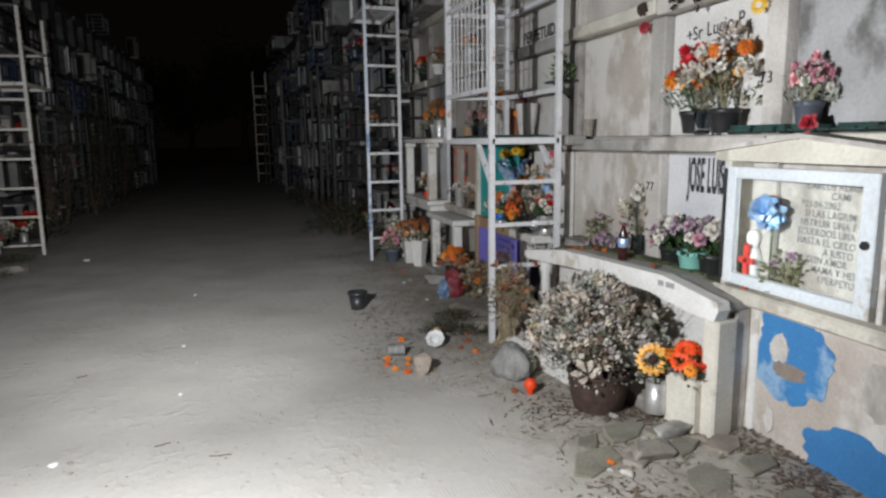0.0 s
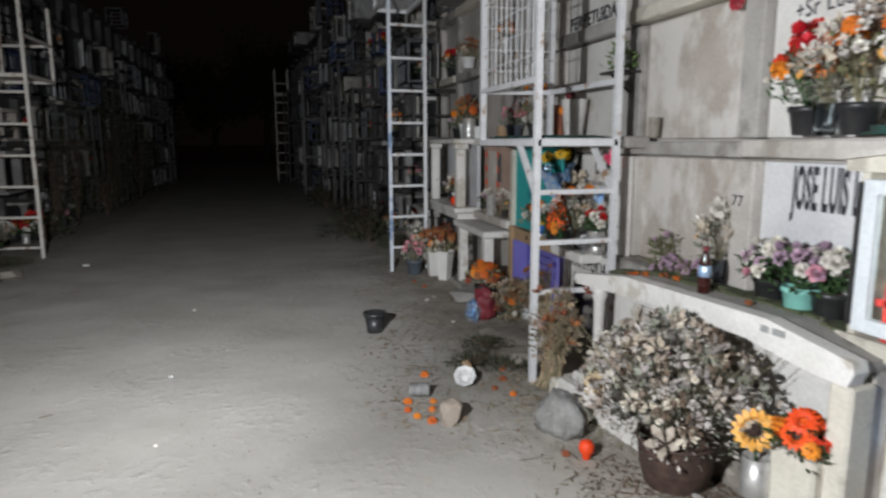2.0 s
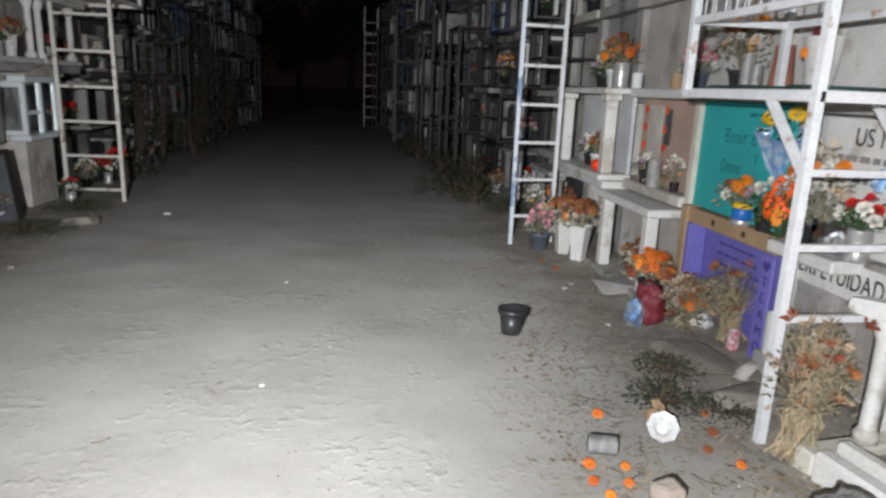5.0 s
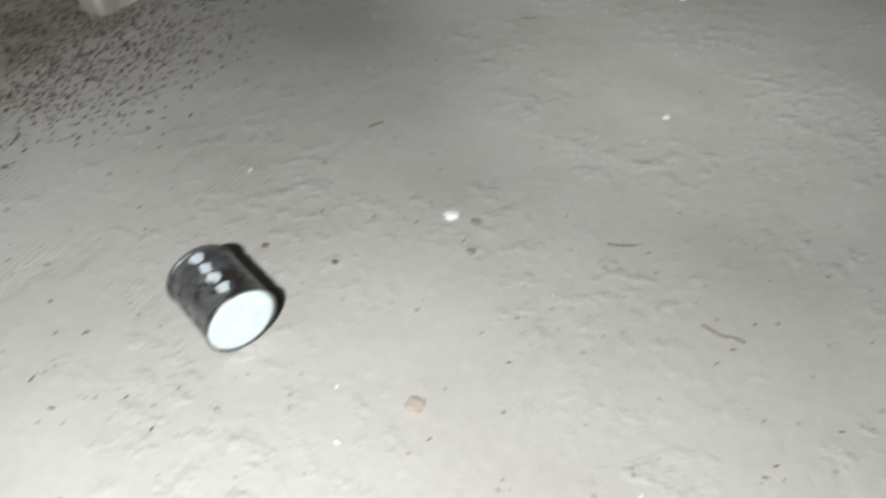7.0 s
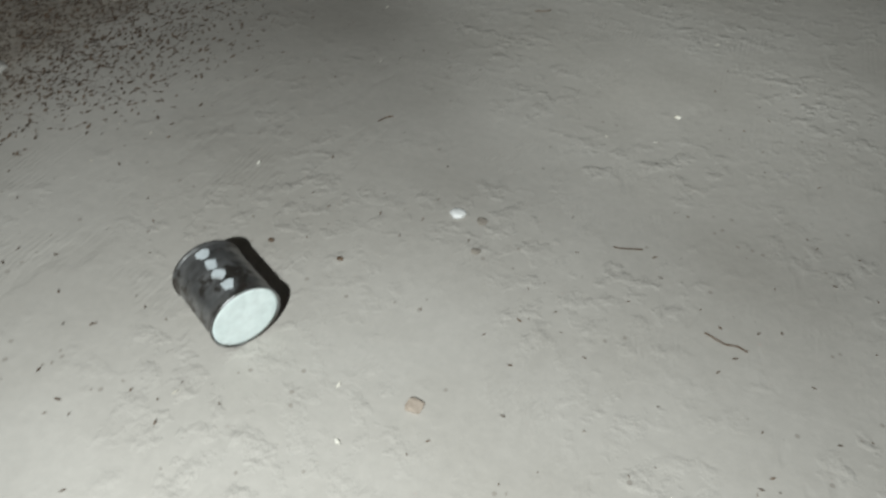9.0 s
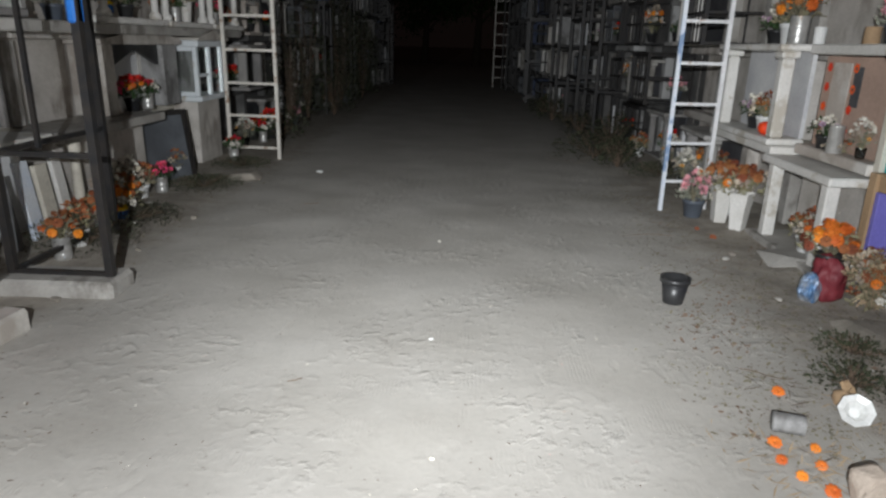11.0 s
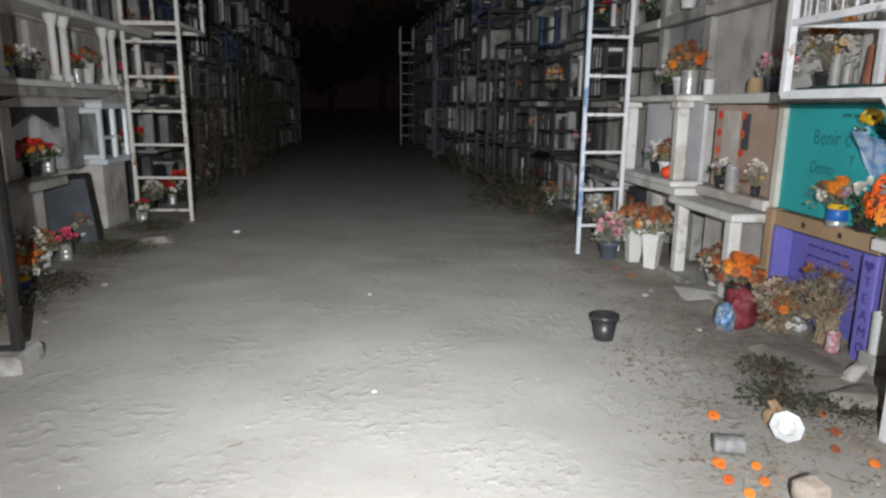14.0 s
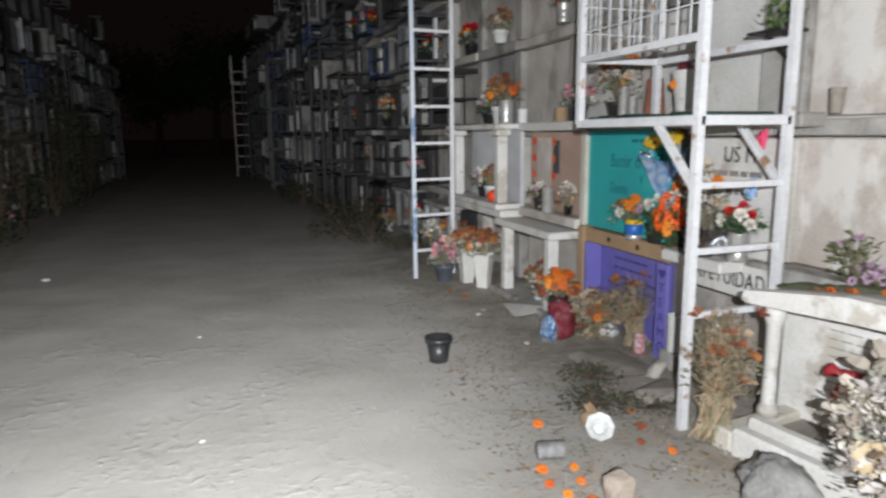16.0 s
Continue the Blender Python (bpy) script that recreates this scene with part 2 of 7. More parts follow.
M = {
    "concrete": mat("concrete", (0.46, 0.44, 0.41), (0.33, 0.31, 0.285), 0.9, scale=4.0, bump=0.35, spots=(0.20, 0.185, 0.165), spot_amount=0.3, streak=0.35),
    "plaster": mat("plaster", (0.62, 0.58, 0.54), (0.46, 0.43, 0.39), 0.88, scale=3.6, bump=0.3, spots=(0.33, 0.295, 0.26), spot_amount=0.3, streak=0.4),
    "tan_plaster": mat("tan_plaster", (0.56, 0.50, 0.45), (0.42, 0.365, 0.315), 0.9, scale=3.0, bump=0.35, spots=(0.66, 0.63, 0.59), spot_amount=0.42, streak=0.3),
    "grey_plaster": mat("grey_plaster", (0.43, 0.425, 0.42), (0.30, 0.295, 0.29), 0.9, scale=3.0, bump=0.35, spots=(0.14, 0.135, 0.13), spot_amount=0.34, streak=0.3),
    "white_paint": mat("white_paint", (0.76, 0.74, 0.71), (0.66, 0.64, 0.60), 0.6, scale=5, bump=0.1, spots=(0.5, 0.46, 0.4), spot_amount=0.1),
    "cream": mat("cream", (0.70, 0.66, 0.57), (0.58, 0.54, 0.46), 0.7, scale=4, bump=0.15, spots=(0.45, 0.41, 0.35), spot_amount=0.2),
    "marble": mat("marble", (0.72, 0.72, 0.72), (0.6, 0.6, 0.62), 0.35, scale=4, bump=0.03),
    "white_metal": mat("white_metal", (0.78, 0.78, 0.79), (0.68, 0.68, 0.69), 0.45, scale=9, bump=0.08, spots=(0.36, 0.22, 0.14), spot_amount=-0.02),
    "cream_metal": mat("cream_metal", (0.76, 0.72, 0.66), (0.66, 0.62, 0.56), 0.5, scale=9, bump=0.08, spots=(0.32, 0.2, 0.13), spot_amount=0.05),
    "blue_metal": mat("blue_metal", (0.62, 0.68, 0.78), (0.7, 0.72, 0.75), 0.45, scale=5, bump=0.08, spots=(0.2, 0.29, 0.45), spot_amount=0.2),
    "black_metal": mat("black_metal", (0.025, 0.025, 0.027), (0.04, 0.035, 0.032), 0.45, 0.3, scale=12, bump=0.1),
    "grey_metal": mat("grey_metal", (0.16, 0.17, 0.18), (0.1, 0.1, 0.11), 0.45, 0.5, scale=12, bump=0.1),
    "tin": mat("tin", (0.66, 0.65, 0.63), (0.5, 0.49, 0.47), 0.35, 0.55, scale=14, bump=0.06, spots=(0.3, 0.2, 0.13), spot_amount=-0.05),
    "blue_peel": mat("blue_peel", (0.045, 0.22, 0.48), (0.04, 0.18, 0.42), 0.75, scale=3.5, bump=0.3, spots=(0.24, 0.38, 0.54), spot_amount=0.24),
    "teal": mat("teal", (0.03, 0.42, 0.42), (0.03, 0.36, 0.37), 0.75, scale=3, bump=0.05),
    "purple": mat("purple", (0.21, 0.19, 0.58), (0.17, 0.15, 0.50), 0.7, scale=3, bump=0.05),
    "ink": mat("ink", (0.02, 0.02, 0.03), rough=0.7, bump=0),
    "teal_ink": mat("teal_ink", (0.015, 0.2, 0.22), rough=0.8, bump=0),
    "purple_ink": mat("purple_ink", (0.07, 0.06, 0.3), rough=0.8, bump=0),
    "soft_ink": mat("soft_ink", (0.38, 0.38, 0.37), rough=0.8, bump=0),
    "grey_ink": mat("grey_ink", (0.2, 0.2, 0.2), rough=0.8, bump=0),
    "cardboard": mat("cardboard", (0.46, 0.31, 0.18), (0.40, 0.27, 0.16), 0.9, scale=5, bump=0.06),
    "pinkish": mat("pinkish", (0.50, 0.35, 0.28), (0.43, 0.30, 0.24), 0.9, scale=5, bump=0.06),
    "slate": mat("slate", (0.13, 0.14, 0.155), (0.08, 0.085, 0.095), 0.4, scale=4, bump=0.1),
    "black_plastic": mat("black_plastic", (0.02, 0.02, 0.022), (0.035, 0.035, 0.035), 0.4, scale=8, bump=0.05),
    "white_plastic": mat("white_plastic", (0.8, 0.8, 0.79), (0.72, 0.72, 0.7), 0.35, scale=8, bump=0.02),
    "mint_plastic": mat("mint_plastic", (0.30, 0.68, 0.58), (0.26, 0.6, 0.52), 0.35, scale=8, bump=0.02),
    "blue_plastic": mat("blue_plastic", (0.02, 0.16, 0.55), (0.02, 0.13, 0.45), 0.4, scale=8, bump=0.02),
    "grey_pot": mat("grey_pot", (0.10, 0.12, 0.15), (0.08, 0.09, 0.11), 0.5, scale=8, bump=0.05),
    "red_paint": mat("red_paint", (0.6, 0.05, 0.04), (0.5, 0.04, 0.03), 0.5, scale=8, bump=0.03),
    "maroon": mat("maroon", (0.22, 0.03, 0.04), (0.16, 0.02, 0.03), 0.6, scale=8, bump=0.1),
    "wicker": mat("wicker", (0.075, 0.042, 0.03), (0.04, 0.023, 0.018), 0.8, scale=20, bump=0.5),
    "stone": mat("stone", (0.32, 0.285, 0.245), (0.22, 0.195, 0.165), 0.95, scale=9, bump=0.5, vary=0.2),
    "brown_stone": mat("brown_stone", (0.31, 0.26, 0.215), (0.22, 0.18, 0.15), 0.95, scale=9, bump=0.5),
    "grey_cloth": mat("grey_cloth", (0.30, 0.295, 0.28), (0.20, 0.195, 0.185), 0.95, scale=12, bump=0.7),
    "straw": mat("straw", (0.52, 0.40, 0.27), (0.36, 0.26, 0.16), 0.9, scale=20, bump=0.1, vary=0.2),
    "twig": mat("twig", (0.16, 0.11, 0.075), (0.10, 0.07, 0.05), 0.9, scale=20, bump=0.1),
    "leaf": mat("leaf", (0.05, 0.10, 0.03), (0.035, 0.07, 0.025), 0.6, scale=20, bump=0.05, vary=0.3),
    "dry_leaf": mat("dry_leaf", (0.30, 0.27, 0.17), (0.20, 0.18, 0.11), 0.9, scale=16, bump=0.1, vary=0.3),
    "grey_green": mat("grey_green", (0.32, 0.325, 0.26), (0.19, 0.20, 0.15), 0.9, scale=18, bump=0.1, vary=0.3),
    "orange": mat("orange", (0.85, 0.25, 0.025), (0.70, 0.17, 0.015), 0.7, scale=40, bump=0.1, vary=0.25),
    "hot_orange": mat("hot_orange", (0.95, 0.10, 0.01), (0.85, 0.07, 0.01), 0.6, scale=40, bump=0.1, vary=0.15),
    "rust": mat("rust", (0.38, 0.125, 0.045), (0.26, 0.085, 0.035), 0.85, scale=40, bump=0.1, vary=0.3),
    "red": mat("red", (0.72, 0.02, 0.02), (0.5, 0.01, 0.015), 0.6, scale=40, bump=0.1, vary=0.2),
    "pink": mat("pink", (0.80, 0.40, 0.44), (0.65, 0.26, 0.32), 0.7, scale=40, bump=0.1, vary=0.25),
    "hot_pink": mat("hot_pink", (0.85, 0.10, 0.22), (0.75, 0.07, 0.16), 0.6, scale=40, bump=0.1, vary=0.15),
    "white_petal": mat("white_petal", (0.80, 0.77, 0.70), (0.66, 0.61, 0.52), 0.7, scale=40, bump=0.1, vary=0.2),
    "dry_petal": mat("dry_petal", (0.56, 0.48, 0.38), (0.42, 0.34, 0.27), 0.9, scale=30, bump=0.15, vary=0.35),
    "pale_dry": mat("pale_dry", (0.66, 0.60, 0.50), (0.52, 0.45, 0.36), 0.9, scale=30, bump=0.15, vary=0.25),
    "mauve": mat("mauve", (0.52, 0.36, 0.46), (0.40, 0.27, 0.36), 0.8, scale=40, bump=0.1, vary=0.3),
    "yellow": mat("yellow", (0.85, 0.55, 0.02), (0.78, 0.45, 0.02), 0.6, scale=40, bump=0.1, vary=0.15),
    "sunflower": mat("sunflower", (0.92, 0.42, 0.07), (0.88, 0.50, 0.14), 0.6, scale=40, bump=0.1),
    "seeds": mat("seeds", (0.04, 0.02, 0.015), rough=0.9, scale=60, bump=0.4),
    "cola": mat("cola", (0.05, 0.012, 0.01), (0.04, 0.01, 0.008), 0.12, scale=9, bump=0.0, coat=0.5),
    "foil": mat("foil", (0.75, 0.76, 0.8), (0.55, 0.56, 0.6), 0.18, 1.0, scale=30, bump=0.6),
    "blue_foil": mat("blue_foil", (0.16, 0.38, 0.75), (0.55, 0.70, 0.86), 0.3, 0.35, scale=22, bump=0.5),
    "bark": mat("bark", (0.08, 0.06, 0.045), (0.05, 0.04, 0.03), 0.95, scale=10, bump=0.5),
    "brick_red": mat("brick_red", (0.38, 0.15, 0.09), (0.3, 0.11, 0.07), 0.95, scale=9, bump=0.4),
    # grimy paint and marble, darkened further to paint in the dimness far off
    "old_dim_paint": mat("old_dim_paint", (0.42, 0.40, 0.385), (0.26, 0.25, 0.24), 0.8, scale=4, bump=0.2, spots=(0.2, 0.18, 0.16), spot_amount=0.3, vary=0.35, streak=0.8),
    "old_dim_marble": mat("old_dim_marble", (0.33, 0.33, 0.33), (0.20, 0.20, 0.21), 0.5, scale=4, bump=0.08, vary=0.5, streak=0.6),
    "blue_paint": mat("blue_paint", (0.035, 0.06, 0.15), (0.025, 0.045, 0.10), 0.6, scale=6, bump=0.1, spots=(0.2, 0.19, 0.18), spot_amount=0.1, vary=0.3),
    "dark_leaf": mat("dark_leaf", (0.035, 0.05, 0.022), (0.05, 0.045, 0.025), 0.8, scale=20, bump=0.05, vary=0.3),
    "ash_petal": mat("ash_petal", (0.58, 0.53, 0.49), (0.43, 0.385, 0.36), 0.9, scale=30, bump=0.15, vary=0.35),
    "green_cloth": mat("green_cloth", (0.015, 0.06, 0.05), (0.02, 0.03, 0.022), 0.9, scale=9, bump=0.6),
    "dull_white": mat("dull_white", (0.52, 0.56, 0.58), (0.44, 0.48, 0.50), 0.45, scale=14, bump=0.05, spots=(0.34, 0.34, 0.33), spot_amount=-0.02),
    "mid_ink": mat("mid_ink", (0.30, 0.29, 0.28), rough=0.8, bump=0),
    # dirty concrete, darkened to paint in the shade of the distant niches
    "far_shade_wall": mat("far_shade_wall", (0.15, 0.145, 0.14), (0.07, 0.068, 0.066), 0.95, scale=3.5, bump=0.35, spots=(0.27, 0.26, 0.25), spot_amount=0.05, streak=0.5),
    # for niche backs: the shade of the recess is put into this dark colour
    "shade_stone": mat("shade_stone", (0.13, 0.13, 0.14), (0.07, 0.07, 0.08), 0.6, scale=4, bump=0.1, vary=0.5),
    "foil_blue_mix": mat("foil_blue_mix", (0.62, 0.66, 0.72), (0.12, 0.28, 0.55), 0.25, 0.6, scale=16, bump=0.9),
    "red_white": mat("red_white", (0.6, 0.08, 0.12), (0.75, 0.72, 0.72), 0.4, scale=30, bump=0.02),
    "bow_red": mat("bow_red", (0.42, 0.025, 0.04), (0.28, 0.015, 0.025), 0.6, scale=18, bump=0.3),
    "grey_flag": mat("grey_flag", (0.25, 0.23, 0.185), (0.17, 0.155, 0.12), 0.95, scale=8, bump=0.5, vary=0.2),
    "rust_leaf": mat("rust_leaf", (0.26, 0.165, 0.11), (0.17, 0.115, 0.08), 0.9, scale=16, bump=0.1),
    "salmon": mat("salmon", (0.92, 0.22, 0.26), (0.85, 0.15, 0.2), 0.6, scale=14, bump=0.1),
    "olive": mat("olive", (0.17, 0.17, 0.08), (0.11, 0.115, 0.055), 0.85, scale=18, bump=0.1, vary=0.3),
    "tan_stone": mat("tan_stone", (0.43, 0.36, 0.30), (0.33, 0.27, 0.22), 0.95, scale=9, bump=0.5),
    "door_white": mat("door_white", (0.76, 0.80, 0.82), (0.70, 0.74, 0.77), 0.4, scale=6, bump=0.04, spots=(0.5, 0.47, 0.42), spot_amount=-0.05),
    "lid_white": mat("lid_white", (0.72, 0.80, 0.79), (0.64, 0.73, 0.72), 0.4, scale=14, bump=0.03),
    "fresh_leaf": mat("fresh_leaf", (0.13, 0.20, 0.06), (0.09, 0.14, 0.045), 0.6, scale=20, bump=0.05),
    "moss": mat("moss", (0.07, 0.09, 0.04), (0.10, 0.10, 0.06), 0.95, scale=12, bump=0.6),
}


def glass(name, tint, rough=0.03):
    m = bpy.data.materials.new(name)
    m.use_nodes = True
    b = m.node_tree.nodes["Principled BSDF"]
    b.inputs["Base Color"].default_value = (*tint, 1)
    b.inputs["Transmission Weight"].default_value, b.inputs["Roughness"].default_value, b.inputs["IOR"].default_value = 1.0, rough, 1.12
    return m


M["glass"] = glass("glass", (0.93, 0.97, 0.95))
M["clear_plastic"] = glass("clear_plastic", (0.85, 0.92, 0.97), 0.08)


def ground_material():
    m = bpy.data.materials.new("soil")
    m.use_nodes = True
    n, ln = m.node_tree.nodes, m.node_tree.links
    b = n["Principled BSDF"]
    b.inputs["Roughness"].default_value = 0.95
    geo, sep = n.new("ShaderNodeNewGeometry"), n.new("ShaderNodeSeparateXYZ")
    ln.new(geo.outputs["Position"], sep.inputs[0])

    def noise_at(scale, detail, rough=0.55, stretch=None):
        t = n.new("ShaderNodeTexNoise")
        t.inputs["Scale"].default_value, t.inputs["Detail"].default_value, t.inputs["Roughness"].default_value = scale, detail, rough
        if stretch:
            mp = n.new("ShaderNodeMapping")
            mp.inputs["Scale"].default_value = stretch
            ln.new(geo.outputs["Position"], mp.inputs[0])
            ln.new(mp.outputs[0], t.inputs["Vector"])
        else:
            ln.new(geo.outputs["Position"], t.inputs["Vector"])
        return t.outputs["Fac"]

    def ranged(sock, a, c, lo=0.0, hi=1.0):
        r = n.new("ShaderNodeMapRange")
        r.inputs[1].default_value, r.inputs[2].default_value, r.inputs[3].default_value, r.inputs[4].default_value = a, c, lo, hi
        ln.new(sock, r.inputs[0])
        return r.outputs[0]

    def mixed(fac, one, two, blend="MIX"):
        x = n.new("ShaderNodeMix")
        x.data_type, x.blend_type = "RGBA", blend
        for s, v in ((0, fac), (6, one), (7, two)):
            if isinstance(v, (int, float, tuple)):
                x.inputs[s].default_value = v
            else:
                ln.new(v, x.inputs[s])
        return x.outputs[2]

    def math_of(op, a, c):
        x = n.new("ShaderNodeMath")
        x.operation = op
        for s, v in ((0, a), (1, c)):
            if isinstance(v, (int, float)):
                x.inputs[s].default_value = v
            else:
                ln.new(v, x.inputs[s])
        return x.outputs[0]

    base = mixed(ranged(noise_at(1.3, 6), 0.35, 0.65), (0.47, 0.445, 0.41, 1), (0.39, 0.365, 0.33, 1))
    fine = noise_at(38, 8, 0.65)
    base = mixed(0.3, base, ranged(fine, 0.3, 0.7, 0.78, 1.1), "MULTIPLY")
    # dark trodden litter earth along the foot of both walls
    right = ranged(sep.outputs[0], 1.05, 2.1)
    left = ranged(sep.outputs[0], -1.5, -2.3)
    side = math_of("MAXIMUM", right, left)
    patch = math_of("ADD", side, noise_at(3.2, 7, 0.6))
    litter = ranged(patch, 0.85, 1.25, 0.0, 0.62)
    earth = mixed(ranged(noise_at(9, 6), 0.35, 0.65), (0.19, 0.155, 0.12, 1), (0.36, 0.315, 0.255, 1))
    base = mixed(litter, base, earth)
    specks = n.new("ShaderNodeTexVoronoi")
    specks.inputs["Scale"].default_value = 22
    ln.new(geo.outputs["Position"], specks.inputs["Vector"])
    pick = math_of("MULTIPLY", math_of("LESS_THAN", specks.outputs["Distance"], 0.12), math_of("GREATER_THAN", noise_at(5, 2), 0.56))
    base = mixed(math_of("MULTIPLY", pick, 0.6), base, (0.25, 0.22, 0.19, 1))
    ln.new(base, b.inputs["Base Color"])
    bp = n.new("ShaderNodeBump")
    bp.inputs["Strength"].default_value, bp.inputs["Distance"].default_value = 0.5, 0.02
    # smooth dust, broken here and there by scuffs, clods and ripple prints
    scuffed = ranged(noise_at(1.9, 4, 0.6), 0.44, 0.60)
    clods = ranged(noise_at(17, 5, 0.55), 0.5, 0.82)
    ripple = n.new("ShaderNodeTexWave")
    ripple.inputs["Scale"].default_value, ripple.inputs["Distortion"].default_value, ripple.inputs["Detail"].default_value, ripple.inputs["Detail Scale"].default_value = 19.0, 5.0, 3.0, 2.2
    ln.new(geo.outputs["Position"], ripple.inputs["Vector"])
    prints = math_of("MULTIPLY", ranged(noise_at(4.2, 3), 0.55, 0.66), ripple.outputs["Fac"])
    h = math_of("ADD", math_of("MULTIPLY", fine, 0.07), math_of("MULTIPLY", noise_at(3.2, 6, 0.58), 0.6))
    h = math_of("ADD", h, math_of("MULTIPLY", math_of("MULTIPLY", clods, scuffed), 0.7))
    h = math_of("ADD", h, math_of("MULTIPLY", prints, 0.07))
    h = math_of("SUBTRACT", h, math_of("MULTIPLY", ranged(noise_at(7, 4, 0.55, (1.0, 0.4, 1.0)), 0.6, 0.72), 0.22))
    ln.new(h, bp.inputs["Height"])
    ln.new(bp.outputs[0], b.inputs["Normal"])
    return m


# ---- mesh tools ----
def add_box(bm, lo, hi, bevel=0.0):
    s = [h - l for l, h in zip(lo, hi)]
    c = [(l + h) / 2 for l, h in zip(lo, hi)]
    r = bmesh.ops.create_cube(bm, size=1, matrix=Matrix.Translation(c) @ Matrix.Diagonal((*s, 1)))
    if bevel:
        e = list({e for v in r["verts"] for e in v.link_edges})
        bmesh.ops.bevel(bm, geom=e, offset=bevel, segments=1, affect="EDGES")
    return bm


def add_tube(bm, a, c, r0, r1=None, seg=8, cap=True):
    a, c = Vector(a), Vector(c)
    d = c - a
    m = Matrix.Translation((a + c) / 2) @ d.to_track_quat("Z", "Y").to_matrix().to_4x4()
    bmesh.ops.create_cone(bm, cap_ends=cap, segments=seg, radius1=r0, radius2=r0 if r1 is None else r1, depth=d.length, matrix=m)
    return bm


def add_bar(bm, a, c, w):
    """A square bar between two points."""
    a, c = Vector(a), Vector(c)
    d = c - a
    m = Matrix.Translation((a + c) / 2) @ d.to_track_quat("Z", "Y").to_matrix().to_4x4() @ Matrix.Diagonal((w, w, d.length, 1))
    bmesh.ops.create_cube(bm, size=1, matrix=m)
    return bm


def add_lathe(bm, profile, seg=16, at=(0, 0, 0)):
    """A turned body from (radius, height) pairs."""
    rings = []
    for r, z in profile:
        rings.append([bm.verts.new((at[0] + r * math.cos(2 * math.pi * k / seg), at[1] + r * math.sin(2 * math.pi * k / seg), at[2] + z)) for k in range(seg)])
    for p, q in zip(rings, rings[1:]):
        for k in range(seg):
            bm.faces.new((p[k], p[(k + 1) % seg], q[(k + 1) % seg], q[k]))
    bm.faces.new(list(reversed(rings[0])))
    bm.faces.new(rings[-1])
    return bm


def add_prism(bm, outline, a, c, axis="y"):
    """A flat outline pushed from a to c along an axis; outline in the two other axes."""
    def at(p, s):
        return {"y": (p[0], s, p[1]), "x": (s, p[0], p[1]), "z": (p[0], p[1], s)}[axis]
    one = [bm.verts.new(at(p, a)) for p in outline]
    two = [bm.verts.new(at(p, c)) for p in outline]
    bm.faces.new(one)
    bm.faces.new(list(reversed(two)))
    for k in range(len(one)):
        j = (k + 1) % len(one)
        bm.faces.new((one[k], two[k], two[j], one[j]))
    bmesh.ops.recalc_face_normals(bm, faces=bm.faces)
    return bm


def to_mesh(name, bm, material, smooth=False):
    me = bpy.data.meshes.new(name)
    bm.to_mesh(me)
    bm.free()
    me.materials.append(M[material] if isinstance(material, str) else material)
    if smooth:
        me.polygons.foreach_set("use_smooth", [True] * len(me.polygons))
    return me


def part(name, bm, material, parent, label="", smooth=False, at=None):
    me = bm if isinstance(bm, bpy.types.Mesh) else to_mesh(name, bm, material, smooth)
    ob = new(name, me)
    ob.parent = parent
    if at is not None:
        ob.matrix_basis = at
    return tagged(ob, label)


def thing(name, m, label, category, group="", kind=""):
    ob = new(name)
    ob.empty_display_size = 0.1
    ob.matrix_basis = m
    return tagged(ob, label, category, group, kind)


def single(name, bm, material, m, label, category, group="", kind="", smooth=False):
    ob = new(name, to_mesh(name, bm, material, smooth))
    ob.matrix_basis = m
    return tagged(ob, label, category, group, kind)


def B():
    return bmesh.new()


def letters(text, size, parent, at, material="ink", squeeze=1.0, label="", bold=0.0):
    """Flat painted characters, each a part of its own."""
    def outline(body):
        cu = bpy.data.curves.new("letter", "FONT")
        cu.body, cu.size, cu.extrude, cu.offset = body, size, 0.0012, bold
        tmp = new("letter", cu)
        me = bpy.data.meshes.new_from_object(tmp.evaluated_get(bpy.context.evaluated_depsgraph_get()))
        bpy.data.objects.remove(tmp)
        return me

    def right(me):
        return max((v.co.x for v in me.vertices), default=0.0)

    pen = 0.0
    for ch in text:
        if ch == " ":
            pen += size * 0.3 * squeeze
            continue
        me = outline(ch)
        me.transform(Matrix.Diagonal((squeeze, 1, 1, 1)))
        me.materials.clear()
        me.materials.append(M[material])
        ob = new("letter", me)
        ob.parent = parent
        ob.matrix_basis = at @ Matrix.Translation((pen, 0, 0))
        tagged(ob, label)
        pen += right(me) + size * 0.07 * squeeze


def gz(x, y):
    """Height of the trodden ground."""
    h = 0.010 * noise.noise((x * 0.9, y * 0.9, 0.3)) + 0.006 * noise.noise((x * 3.1, y * 3.1, 1.7))
    edge = min(1.0, max(0.0, (x - 1.3) / 0.9)) + min(1.0, max(0.0, (-x - 1.8) / 0.8))
    return h * (1 + 1.5 * edge) + 0.014 * edge * (1 + noise.noise((x * 4, y * 4, 5.0)))


# ---- ground ----
def spaced(lo, a, step, c, hi):
    mid = list(np.arange(a, c, step))
    out, s, v = [], step, a
    while v > lo:
        s *= 1.5
        v -= s
        out.append(v)
    up, s, v = [], step, mid[-1]
    while v < hi:
        s *= 1.5
        v += s
        up.append(v)
    return out[::-1] + mid + up


